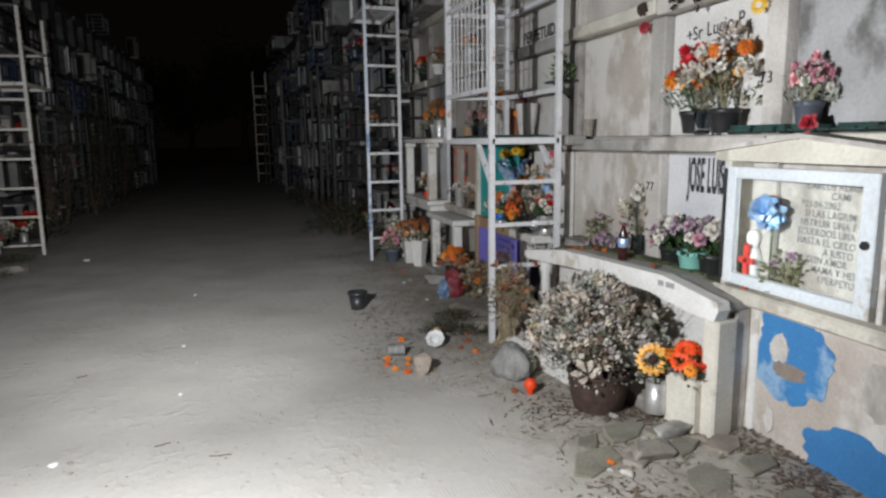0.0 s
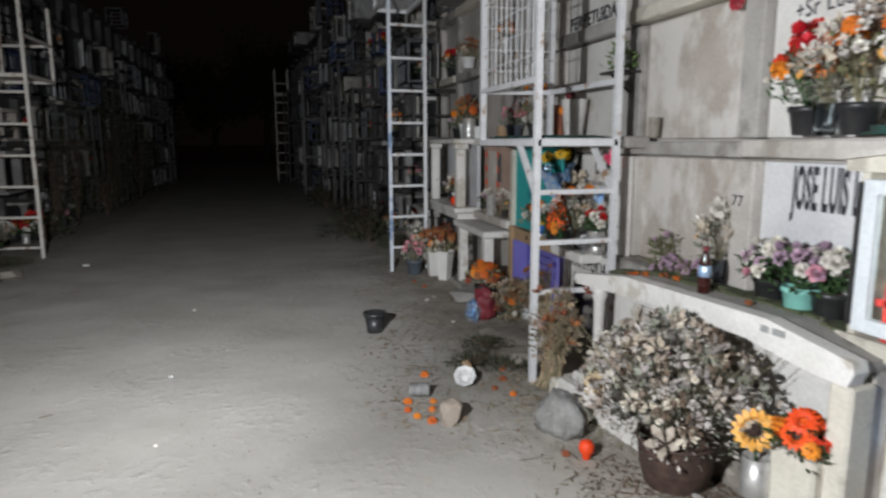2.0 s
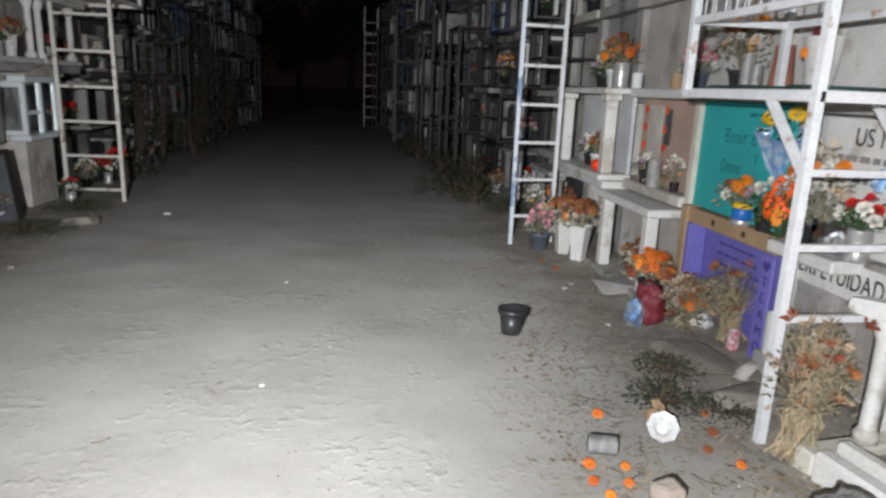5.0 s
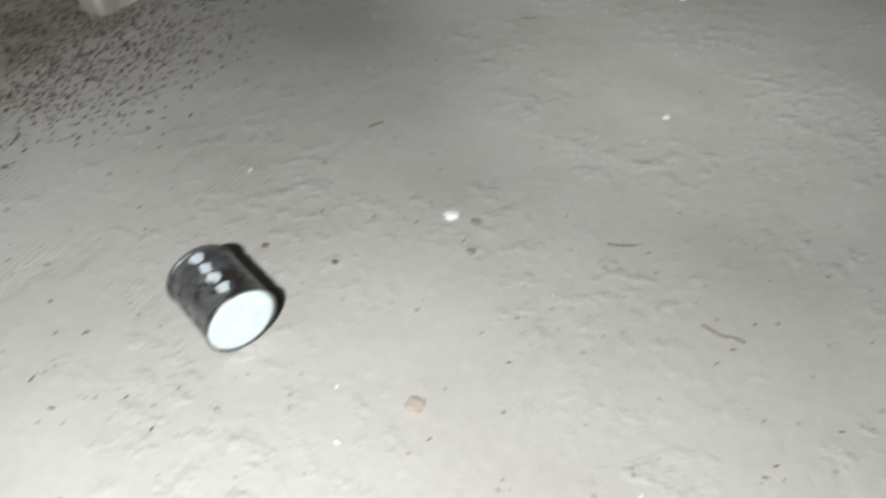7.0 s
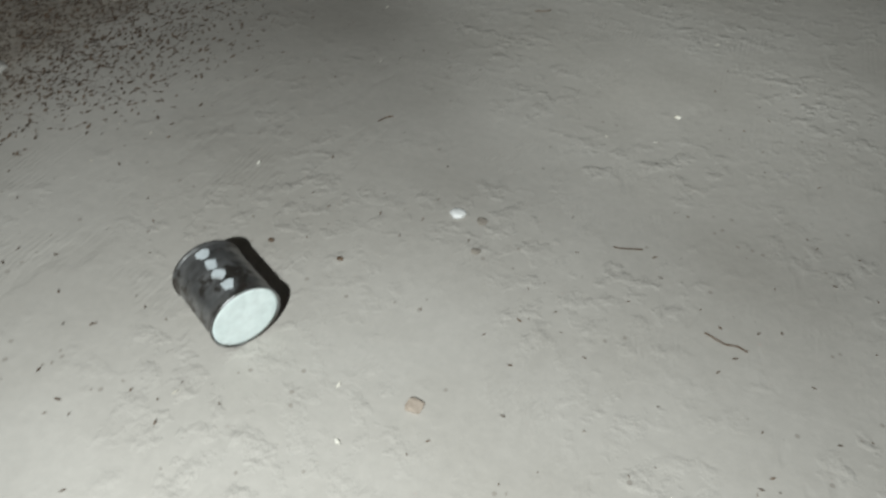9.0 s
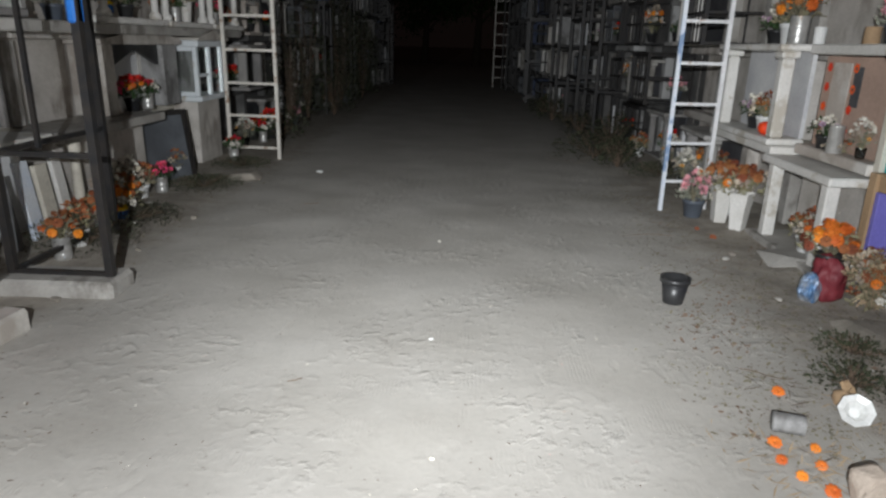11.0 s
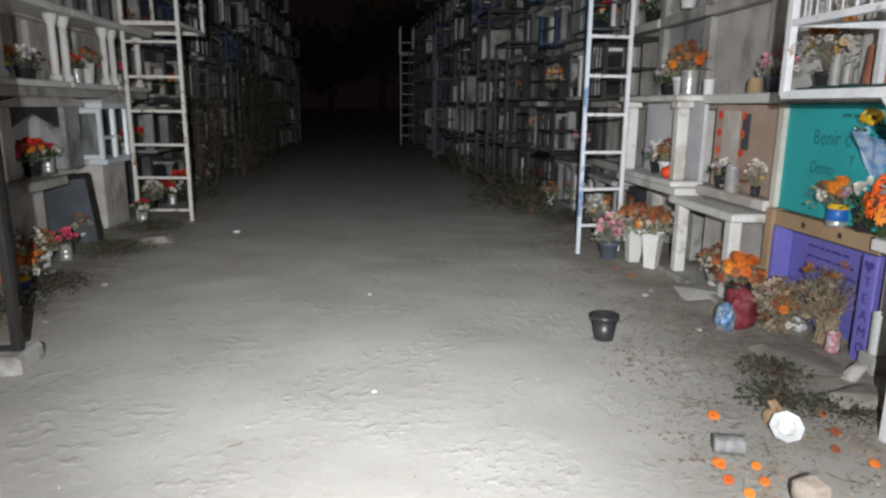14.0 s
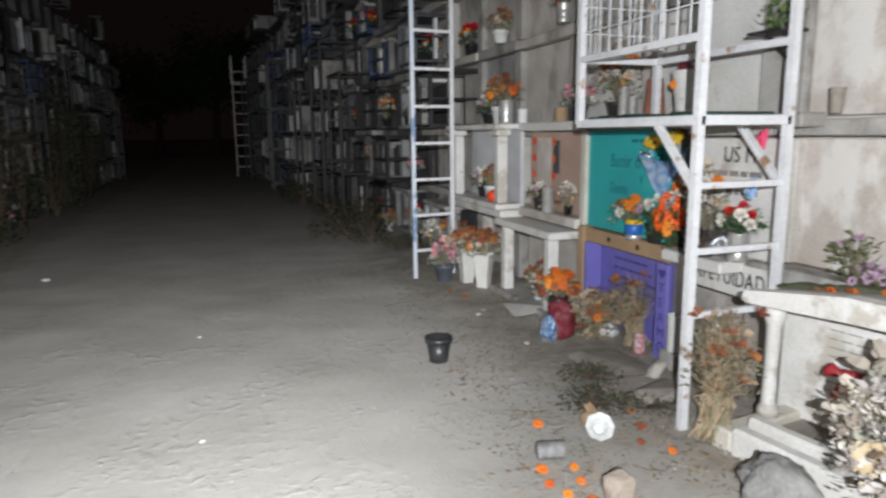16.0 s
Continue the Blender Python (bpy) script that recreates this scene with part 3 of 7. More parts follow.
def make_ground():
    xs, ys = spaced(-220, -3.2, 0.06, 2.9, 220), spaced(-220, -1.5, 0.06, 8.0, 260)
    vs = [(x, y, gz(x, y) if abs(x) < 30 and abs(y) < 60 else 0.0) for y in ys for x in xs]
    w = len(xs)
    fs = [(j * w + i, j * w + i + 1, (j + 1) * w + i + 1, (j + 1) * w + i) for j in range(len(ys) - 1) for i in range(w - 1)]
    me = bpy.data.meshes.new("ground")
    me.from_pydata(vs, [], fs)
    me.polygons.foreach_set("use_smooth", [True] * len(fs))
    me.materials.append(ground_material())
    return tagged(new("ground", me), "pale trodden dusty earth with scuffs and litter", "ground", kind="structure")


make_ground()

# ---- niche walls ----
RX, LX = 2.54, -3.02          # faces of the two walls of burial niches
ROWS = [0.0, 0.66, 1.33, 2.04, 2.74, 3.42]  # top of each shelf
TOP = 4.08
RCOLS = [-2.1, -1.2, -0.3, 0.58, 1.45, 2.27, 3.27, 4.25, 5.15, 6.05, 6.9, 7.8, 8.7]
while RCOLS[-1] < 27:
    RCOLS.append(RCOLS[-1] + 0.9)
LCOLS = [-2.0 + 0.92 * k for k in range(32)]


BEND = Matrix.Translation((RX, 8.7, 0)) @ Matrix.Rotation(radians(4.0), 4, "Z") @ Matrix.Translation((-RX, -8.7, 0))
RFAR = [c for c in RCOLS if c > 8.6]


def niche_wall(name, face, sign, cols, label):
    """Back slab with recessed cells: shelves and piers stand proud of the closing panels."""
    root = thing(name, pose(0, 0, 0), label, "wall", kind="structure")
    y0, y1 = cols[0], cols[-1]
    bm = B()
    back = face + sign * 0.12
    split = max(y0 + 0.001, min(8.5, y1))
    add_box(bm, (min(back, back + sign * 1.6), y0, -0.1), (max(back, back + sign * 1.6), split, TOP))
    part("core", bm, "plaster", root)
    # far core gets the dark colour that stands for shade in open niches
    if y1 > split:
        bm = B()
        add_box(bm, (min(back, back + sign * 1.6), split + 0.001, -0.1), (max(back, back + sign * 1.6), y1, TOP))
        part("core", bm, "far_shade_wall", root)
    rnd = random.Random(5 if sign > 0 else 6)
    rest = B()
    for z in ROWS[1:] + [TOP]:
        for a, c in zip(cols, cols[1:]):
            if a > 13:
                out = face - sign * rnd.uniform(-0.06, 0.16)
                add_box(rest, (min(out, back), a + 0.002, z - rnd.uniform(0.05, 0.085)), (max(out, back), c - 0.002, z))
                continue
            # past 8.3 most slabs take the colour darkened as painted shade
            is_far = a > 8.3
            out = face - sign * (rnd.uniform(-0.06, 0.15) if is_far else rnd.uniform(0.0, 0.03))
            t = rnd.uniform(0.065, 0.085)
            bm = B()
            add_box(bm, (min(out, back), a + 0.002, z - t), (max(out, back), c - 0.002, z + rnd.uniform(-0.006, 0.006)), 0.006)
            part("shelf_slab", bm, rnd.choice(["far_shade_wall", "far_shade_wall", "grey_plaster", "concrete"] if is_far else ["concrete", "plaster", "cream"]), root)
    for k, y in enumerate(cols[1:-1]):
        for r, z in enumerate(ROWS):
            top = (ROWS + [TOP])[r + 1] - 0.088
            if y > 13:
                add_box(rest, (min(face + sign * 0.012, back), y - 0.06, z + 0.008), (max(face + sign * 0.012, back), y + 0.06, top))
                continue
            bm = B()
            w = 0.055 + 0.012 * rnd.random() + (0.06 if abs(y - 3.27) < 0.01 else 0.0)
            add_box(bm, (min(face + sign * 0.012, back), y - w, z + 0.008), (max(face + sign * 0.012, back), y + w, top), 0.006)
            part("pier", bm, rnd.choice(["far_shade_wall", "far_shade_wall", "far_shade_wall", "grey_plaster", "plaster"] if y > 8.3 else ["concrete", "plaster", "plaster"]), root)
    # distant shelving carries its shade in the colour too
    tagged(part("far_shelving", rest, "far_shade_wall", root), kind="stuff")
    return root


wall_right = niche_wall("wall_right", RX, 1, [c for c in RCOLS if c < 8.75], "stained concrete wall of stacked burial niches")
wall_right_far = niche_wall("wall_right_far", RX, 1, RFAR, "grey wall of stacked burial niches, shade darkened into its colour")
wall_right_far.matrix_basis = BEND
wall_left = niche_wall("wall_left", LX, -1, LCOLS, "grey concrete wall of stacked burial niches")


# ---- flowers ----
def petal_ring(bm, n, r0, r1, width, lift, droop, z=0.0, twist=0.0):
    for k in range(n):
        a = 2 * math.pi * k / n + twist
        u, v = Vector((math.cos(a), math.sin(a), 0)), Vector((-math.sin(a), math.cos(a), 0))
        p0, p1, p2 = u * r0 + Vector((0, 0, z)), u * (r0 + r1) * 0.55 + Vector((0, 0, z + lift)), u * r1 + Vector((0, 0, z + lift - droop))
        vs = [bm.verts.new(p) for p in (p0, p1 + v * width, p2 + v * width * 0.35, p2 - v * width * 0.35, p1 - v * width)]
        bm.faces.new(vs)
    return bm


def blossom_mesh(kind, material, r):
    bm = B()
    rnd = random.Random(len(kind) * 7 + int(r * 1000))
    if kind == "pompon":
        for k, (s, z) in enumerate(((1.0, 0.0), (0.85, 0.25), (0.62, 0.48), (0.35, 0.62))):
            petal_ring(bm, 9 - k, r * 0.1, r * s, r * 0.3, r * 0.25, r * 0.2 * (1 - k * 0.3), z * r, k * 0.35)
        petal_ring(bm, 8, r * 0.1, r * 0.8, r * 0.3, -r * 0.2, r * 0.25, 0, 0.2)
    elif kind == "daisy":
        petal_ring(bm, 14, r * 0.25, r, r * 0.16, r * 0.1, r * 0.12)
        petal_ring(bm, 12, r * 0.25, r * 0.8, r * 0.16, r * 0.22, r * 0.1, 0.01 * r, 0.2)
    elif kind == "rose":
        for k in range(4):
            petal_ring(bm, 5, r * 0.1 * k, r * (0.35 + 0.2 * k), r * 0.36, r * (0.55 - 0.15 * k), -r * (0.3 - 0.13 * k), 0, k * 0.6)
    else:  # dry: crumpled upright scraps
        for k in range(13):
            a, t = rnd.uniform(0, 6.28), rnd.uniform(-0.2, 1.3)
            c = Vector((math.cos(a) * r * 0.4, math.sin(a) * r * 0.4, rnd.uniform(0, r * 0.5)))
            d = Vector((math.cos(a) * math.cos(t), math.sin(a) * math.cos(t), math.sin(t))) * r
            s = Vector((-math.sin(a), math.cos(a), rnd.uniform(-0.8, 0.8))) * r * rnd.uniform(0.1, 0.28)
            q = d.cross(s).normalized() * r * rnd.uniform(0.05, 0.3)
            bm.faces.new([bm.verts.new(p) for p in (c - s * 0.5, c + s * 0.4 + q, c + d * 0.6 + s + q, c + d, c + d * 0.55 - s)])
    return to_mesh("blossom", bm, material)


BLOSSOMS = {}


def blossom(kind, material, r):
    key = (kind, material, round(r, 3))
    if key not in BLOSSOMS:
        BLOSSOMS[key] = blossom_mesh(*key)
    return BLOSSOMS[key]


def face_to(p, d, spin=0.0):
    return Matrix.Translation(p) @ Vector(d).to_track_quat("Z", "Y").to_matrix().to_4x4() @ Matrix.Rotation(spin, 4, "Z")


def leaf_cloud(rnd, n, base, r, h, size, lean=0.6):
    """Pointed folded leaves that stand out of a bunch."""
    bm = B()
    for _ in range(n):
        a, k = rnd.uniform(0, 6.28), rnd.uniform(0.15, 1.0)
        p = Vector(base) + Vector((math.cos(a) * r * k, math.sin(a) * r * k, h * rnd.uniform(0.1, 1.0) * (1.15 - 0.5 * k)))
        d = Vector((math.cos(a) * lean, math.sin(a) * lean, rnd.uniform(-0.3, 0.9))).normalized()
        s = d.cross(Vector((rnd.uniform(-1, 1), rnd.uniform(-1, 1), 1))).normalized() * size * 0.22
        up = s.cross(d).normalized() * size * 0.07
        q = size * rnd.uniform(0.6, 1.3)
        v = [bm.verts.new(x) for x in (p, p + d * q * 0.45 + s + up, p + d * q, p + d * q * 0.45 - s + up, p + d * q * 0.5)]
        bm.faces.new((v[0], v[1], v[2], v[4]))
        bm.faces.new((v[0], v[4], v[2], v[3]))
    return bm


def stem_set(rnd, n, base, r, h, thick=0.0025):
    bm = B()
    for _ in range(n):
        a = rnd.uniform(0, 6.28)
        k = rnd.uniform(0.2, 1)
        add_tube(bm, base, Vector(base) + Vector((math.cos(a) * r * k, math.sin(a) * r * k, h * rnd.uniform(0.6, 1.0))), thick, thick * 0.6, 5, False)
    return bm


def vessel(kind, root):
    """The pot, tin or jar of a bunch; returns the height of its mouth."""
    if kind == "tin":
        part("tin_can", add_lathe(B(), [(0.048, 0), (0.05, 0.004), (0.05, 0.04), (0.0485, 0.044), (0.05, 0.048), (0.05, 0.08), (0.0485, 0.084), (0.05, 0.088), (0.05, 0.13), (0.052, 0.134), (0.046, 0.134), (0.046, 0.11)], 20), "tin", root, "ribbed silver tin can", True)
        return 0.13
    if kind == "glass":
        part("jar", add_lathe(B(), [(0.032, 0), (0.036, 0.01), (0.042, 0.11), (0.040, 0.11), (0.034, 0.015)], 16), "clear_plastic", root, "clear glass jar", True)
        return 0.1
    if kind == "blue_tin":
        part("tin_can", add_lathe(B(), [(0.05, 0), (0.052, 0.004), (0.052, 0.026), (0.05, 0.03)], 20), "tin", root, "", True)
        part("paper_band", add_lathe(B(), [(0.0505, 0.0301), (0.0525, 0.032), (0.0525, 0.088), (0.0505, 0.09)], 20), "blue_plastic", root, "blue printed paper band", True)
        part("rim", add_lathe(B(), [(0.05, 0.0901), (0.053, 0.093), (0.053, 0.118), (0.047, 0.118), (0.047, 0.1)], 20), "yellow", root, "yellow rim", True)
        return 0.11
    if kind == "vase":
        part("vase", add_lathe(B(), [(0.04, 0), (0.045, 0.01), (0.05, 0.06), (0.062, 0.19), (0.072, 0.2), (0.066, 0.2), (0.055, 0.16)], 8), "white_paint", root, "white moulded concrete vase")
        return 0.19
    if kind == "big_vase":
        part("vase", add_lathe(B(), [(0.058, 0), (0.062, 0.01), (0.075, 0.15), (0.095, 0.27), (0.105, 0.28), (0.098, 0.28), (0.08, 0.2)], 4), "white_paint", root, "white square concrete vase")
        return 0.26
    mats = {"black_pot": "black_plastic", "mint_pot": "mint_plastic", "grey_pot": "grey_pot", "white_pot": "white_plastic"}
    if kind in mats:
        part("pot", add_lathe(B(), [(0.048, 0), (0.052, 0.004), (0.066, 0.085), (0.072, 0.087), (0.073, 0.108), (0.068, 0.108), (0.062, 0.09)], 20), mats[kind], root, "", True)
        part("potting_soil", add_lathe(B(), [(0.0605, 0.088), (0.061, 0.092), (0.03, 0.097)], 14), "twig", root)
        return 0.1
    return 0.0


BUNCHES = {
    # kind: vessel, blossom kinds (shape, material, radius, count), leaf material, spread, height, label
    "red_tall": ("black_pot", [("rose", "red", 0.058, 8), ("pompon", "orange", 0.042, 7), ("rose", "white_petal", 0.026, 3)], "leaf", 0.15, 0.26, "tall red and orange cloth flowers in a black pot"),
    "dry_tall": ("black_pot", [("dry", "dry_petal", 0.036, 9), ("pompon", "orange", 0.04, 6), ("rose", "white_petal", 0.028, 9), ("daisy", "sunflower", 0.03, 4), ("dry", "ash_petal", 0.034, 8)], "olive", 0.15, 0.30, "tall withered white and orange flowers in a black pot"),
    "big_vase": ("big_vase", [("pompon", "rust", 0.034, 14), ("pompon", "orange", 0.03, 1), ("dry", "dry_petal", 0.036, 8)], "dry_leaf", 0.2, 0.2, "mass of withered marigolds in a tall white vase"),
    "marigold_heap": ("black_pot", [("pompon", "orange", 0.032, 16), ("pompon", "rust", 0.03, 10)], "dry_leaf", 0.14, 0.16, "dense heap of orange marigolds in a dark pot"),
    "sparse_green": ("black_pot", [("daisy", "yellow", 0.02, 3)], "leaf", 0.09, 0.14, "green leafy plant in a small black pot"),
    "marigold_tin": ("tin", [("pompon", "rust", 0.028, 7), ("pompon", "orange", 0.03, 5)], "dry_leaf", 0.11, 0.13, "wilted orange marigolds in a silver tin can"),
    "marigold_vase": ("vase", [("pompon", "rust", 0.03, 8), ("dry", "dry_petal", 0.03, 6)], "dry_leaf", 0.14, 0.14, "withered rusty marigolds in a white vase"),
    "red_pot": ("black_pot", [("rose", "red", 0.042, 7), ("pompon", "orange", 0.03, 6), ("rose", "white_petal", 0.026, 3)], "leaf", 0.13, 0.18, "red and orange cloth flowers in a black pot"),
    "white_dry": ("glass", [("dry", "white_petal", 0.034, 8), ("dry", "dry_petal", 0.034, 6), ("daisy", "sunflower", 0.02, 2)], "grey_green", 0.12, 0.24, "drying white flowers in a jar"),
    "pink_pot": ("grey_pot", [("rose", "pink", 0.034, 10), ("daisy", "white_petal", 0.028, 4)], "grey_green", 0.12, 0.14, "faded pink cloth flowers in a grey pot"),
    "mauve_mint": ("mint_pot", [("rose", "mauve", 0.036, 8), ("rose", "white_petal", 0.036, 8), ("rose", "pink", 0.034, 5)], "leaf", 0.17, 0.15, "mauve and white cloth flowers in a mint pot"),
    "white_black": ("black_pot", [("rose", "white_petal", 0.036, 9), ("rose", "mauve", 0.03, 4)], "leaf", 0.12, 0.15, "cream cloth flowers in a black pot"),
    "orange_mix": ("blue_tin", [("pompon", "orange", 0.034, 5), ("pompon", "rust", 0.03, 3), ("rose", "white_petal", 0.032, 5)], "dry_leaf", 0.14, 0.12, "orange and cream flowers in a blue and yellow tin"),
    "gerbera": ("", [("daisy", "hot_orange", 0.052, 9), ("pompon", "orange", 0.034, 3)], "leaf", 0.1, 0.14, "bright orange cloth gerberas with dark leaves"),
    "hot_pink": ("tin", [("rose", "hot_pink", 0.036, 8)], "leaf", 0.09, 0.11, "bright pink cloth roses in a tin can"),
    "dry_brown": ("white_pot", [("dry", "rust", 0.032, 9), ("dry", "dry_petal", 0.03, 5)], "dry_leaf", 0.12, 0.15, "dried brown flowers in a white pot"),
    "sparse_leaf": ("", [("rose", "mauve", 0.026, 3)], "olive", 0.08, 0.2, "thin leafy sprig with mauve flowers"),
    "mauve_low": ("", [("rose", "mauve", 0.03, 5), ("daisy", "mauve", 0.026, 3)], "olive", 0.11, 0.06, "low mauve cloth flowers lying on a ledge"),
    "marigold_low": ("", [("pompon", "rust", 0.03, 6), ("pompon", "orange", 0.026, 4), ("dry", "dry_petal", 0.03, 5), ("rose", "white_petal", 0.022, 3)], "dry_leaf", 0.12, 0.24, "loose dried marigolds standing in the litter"),
    "red_white": ("tin", [("rose", "red", 0.034, 5), ("rose", "white_petal", 0.034, 6)], "leaf", 0.1, 0.12, "red and white cloth flowers in a tin can"),
}
MADE = {}


def again(ob, m):
    """A copy at exactly the pose and size of m, whatever the size of the first one."""
    return copy_thing(ob, m @ Matrix.Diagonal((*[1 / k for k in ob.scale], 1)))


def bunch(kind, m):
    if kind in MADE:
        return again(MADE[kind], m)
    pot, heads, leaves, r, h, label = BUNCHES[kind]
    rnd = random.Random(sum(map(ord, kind)))
    root = thing("flower_bunch", m, label, "flowers", "grave flowers")
    z = vessel(pot, root)
    part("stalk", stem_set(rnd, 16, (0, 0, z - 0.02), r * 0.8, h), "dry_leaf" if leaves != "leaf" else "leaf", root)
    part("foliage", leaf_cloud(rnd, 120, (0, 0, z - 0.01), r * 0.95, h, 0.042), leaves, root)
    n = sum(x[3] for x in heads)
    k = 0
    for shape, material, size, count in heads:
        for _ in range(count):
            a = k * 2.4 + rnd.uniform(-0.4, 0.4)
            q = math.sqrt((k + 0.4) / n) * r * rnd.uniform(0.8, 1.1)
            p = Vector((math.cos(a) * q, math.sin(a) * q, z + h * (1.05 - 0.7 * (q / r) ** 2) * rnd.uniform(0.8, 1.1)))
            d = Vector((math.cos(a) * q / r, math.sin(a) * q / r - 0.25, 0.55))
            part("blossom", blossom(shape, material, size * rnd.choice((0.9, 1.0, 1.0, 1.15))), None, root, at=face_to(p, d, rnd.uniform(0, 6)))
            k += 1
    MADE[kind] = root
    return root


# ---- metal stairs with a platform ----
def platform_stair(corners, height, rungs, material, top, label, grid=False, w=0.034, rails=(), braces=True):
    """Four posts, rungs between the front two, a plate and a guard rail."""
    (ax, ay), (bx, by), (cx, cy), (dx, dy) = corners  # front outer, front inner, back outer, back inner
    root = thing("platform_ladder", pose((ax + dx) / 2, (ay + dy) / 2, 0), label, "ladder")
    o = Vector(((ax + dx) / 2, (ay + dy) / 2, 0))

    def bar(name, a, c, ww=w, mm=material):
        part(name, add_bar(B(), Vector(a) - o, Vector(c) - o, ww), mm, root)

    for k, (x, y) in enumerate(corners):
        bar("post", (x, y, gz(x, y) - 0.01 if k < 2 else height), (x, y, top), w, "blue_metal" if (k == 0 and material == "white_metal" and not grid) else material)
    for z in rungs:
        bar("rung", (ax, ay, z), (bx, by, z), w * 0.75)
    for a, c in (((ax, ay), (cx, cy)), ((bx, by), (dx, dy)), ((ax, ay), (bx, by)), ((cx, cy), (dx, dy))):
        bar("platform_rail", (*a, height), (*c, height), w)
    for z in rails:
        for a, c in (((ax, ay), (cx, cy)), ((bx, by), (dx, dy)), ((cx, cy), (dx, dy))):
            bar("guard_rail", (*a, z), (*c, z), w * 0.9)
    bm = B()
    lo = Vector((min(ax, cx) + 0.01, min(ay, by) + 0.01, height + w / 2 + 0.001)) - o
    hi = Vector((max(bx, dx) - 0.01, max(cy, dy) - 0.01, height + w / 2 + 0.006)) - o
    add_box(bm, lo, hi)
    part("platform", bm, material, root, "flat sheet metal platform")
    if braces:
        bar("brace", (ax + 0.004, ay + 0.02, height - 0.26), (ax + 0.004, ay + 0.26, height - 0.012), w * 0.8)
        bar("brace", (bx - 0.004, by + 0.02, height - 0.26), (bx - 0.004, by + 0.26, height - 0.012), w * 0.8)
    if grid:
        z0, z1 = rails[0], top - 0.12
        for side in (((ax, ay), (cx, cy)), ((cx, cy), (dx, dy))):
            (px, py), (qx, qy) = side
            n = int(math.hypot(qx - px, qy - py) / 0.075)
            for k in range(1, n):
                f = k / n
                bar("mesh_wire", (px + (qx - px) * f, py + (qy - py) * f, z0), (px + (qx - px) * f, py + (qy - py) * f, z1), 0.0055)
            z = z0 + 0.13
            while z < z1:
                bar("mesh_wire", (px, py, z), (qx, qy, z), 0.005)
                z += 0.13
    return root


platform_stair([(1.89, 3.016), (2.345, 3.016), (1.88, 3.9), (2.345, 3.9)], 1.318, [0.52, 0.79, 1.06], "white_metal", 2.75, "white welded metal platform ladder with wire mesh guard", True, 0.034, (1.64, 2.23))
platform_stair([(1.70, 6.35), (2.07, 6.39), (1.70, 7.2), (2.07, 7.24)], 2.74, [0.25 + 0.315 * k for k in range(8)], "white_metal", 3.7, "tall white metal platform ladder with blue flecks", False, 0.032, (3.1,), False)
platform_stair([(-2.07, 8.2), (-2.64, 8.24), (-2.07, 9.2), (-2.64, 9.24)], 2.06, [0.12 + 0.352 * k for k in range(6)], "cream_metal", 2.95, "cream metal platform ladder with a wide top", False, 0.036, (2.5,), False)
platform_stair([(0.72, 22.6), (1.14, 22.6), (0.72, 23.5), (1.14, 23.5)], 2.9, [0.3 + 0.33 * k for k in range(8)], "cream_metal", 3.7, "weathered metal platform ladder far down the aisle", False, 0.03, (3.3,), False)


# ---- near part of the wall of niches (aisle to its west) ----
def panel(y0, y1, z0, z1, x0, x1, material, name, label, category="panel", bevel=0.004):
    bm = B()
    add_box(bm, (-(x1 - x0) / 2, -(y1 - y0) / 2, 0), ((x1 - x0) / 2, (y1 - y0) / 2, z1 - z0), bevel)
    return single(name, bm, material, pose((x0 + x1) / 2, (y0 + y1) / 2, z0), label, category)


def west(x, y, z):
    """Pose on a face that looks along -x: local x runs to the viewer's right, z up out of the page."""
    return Matrix.Translation((x, y, z)) @ Matrix(((0, 0, -1, 0), (-1, 0, 0, 0), (0, 1, 0, 0), (0, 0, 0, 1)))


def text_bars(parent, x, y, z, width, lines, gap, material="grey_ink", seed=0, ragged=0.3, h=0.4):
    rnd = random.Random(seed)
    for k in range(lines):
        yy, zz = y, z - k * gap
        left = width * (1 - ragged * rnd.random())
        while left > 0.02:
            w = min(left, rnd.uniform(0.03, 0.09))
            bm = B()
            add_box(bm, (0, 0, 0), (w, gap * h, 0.0012))
            part("text_bar", bm, material, parent, at=west(x, yy, zz))
            yy -= w + 0.014
            left -= w + 0.014


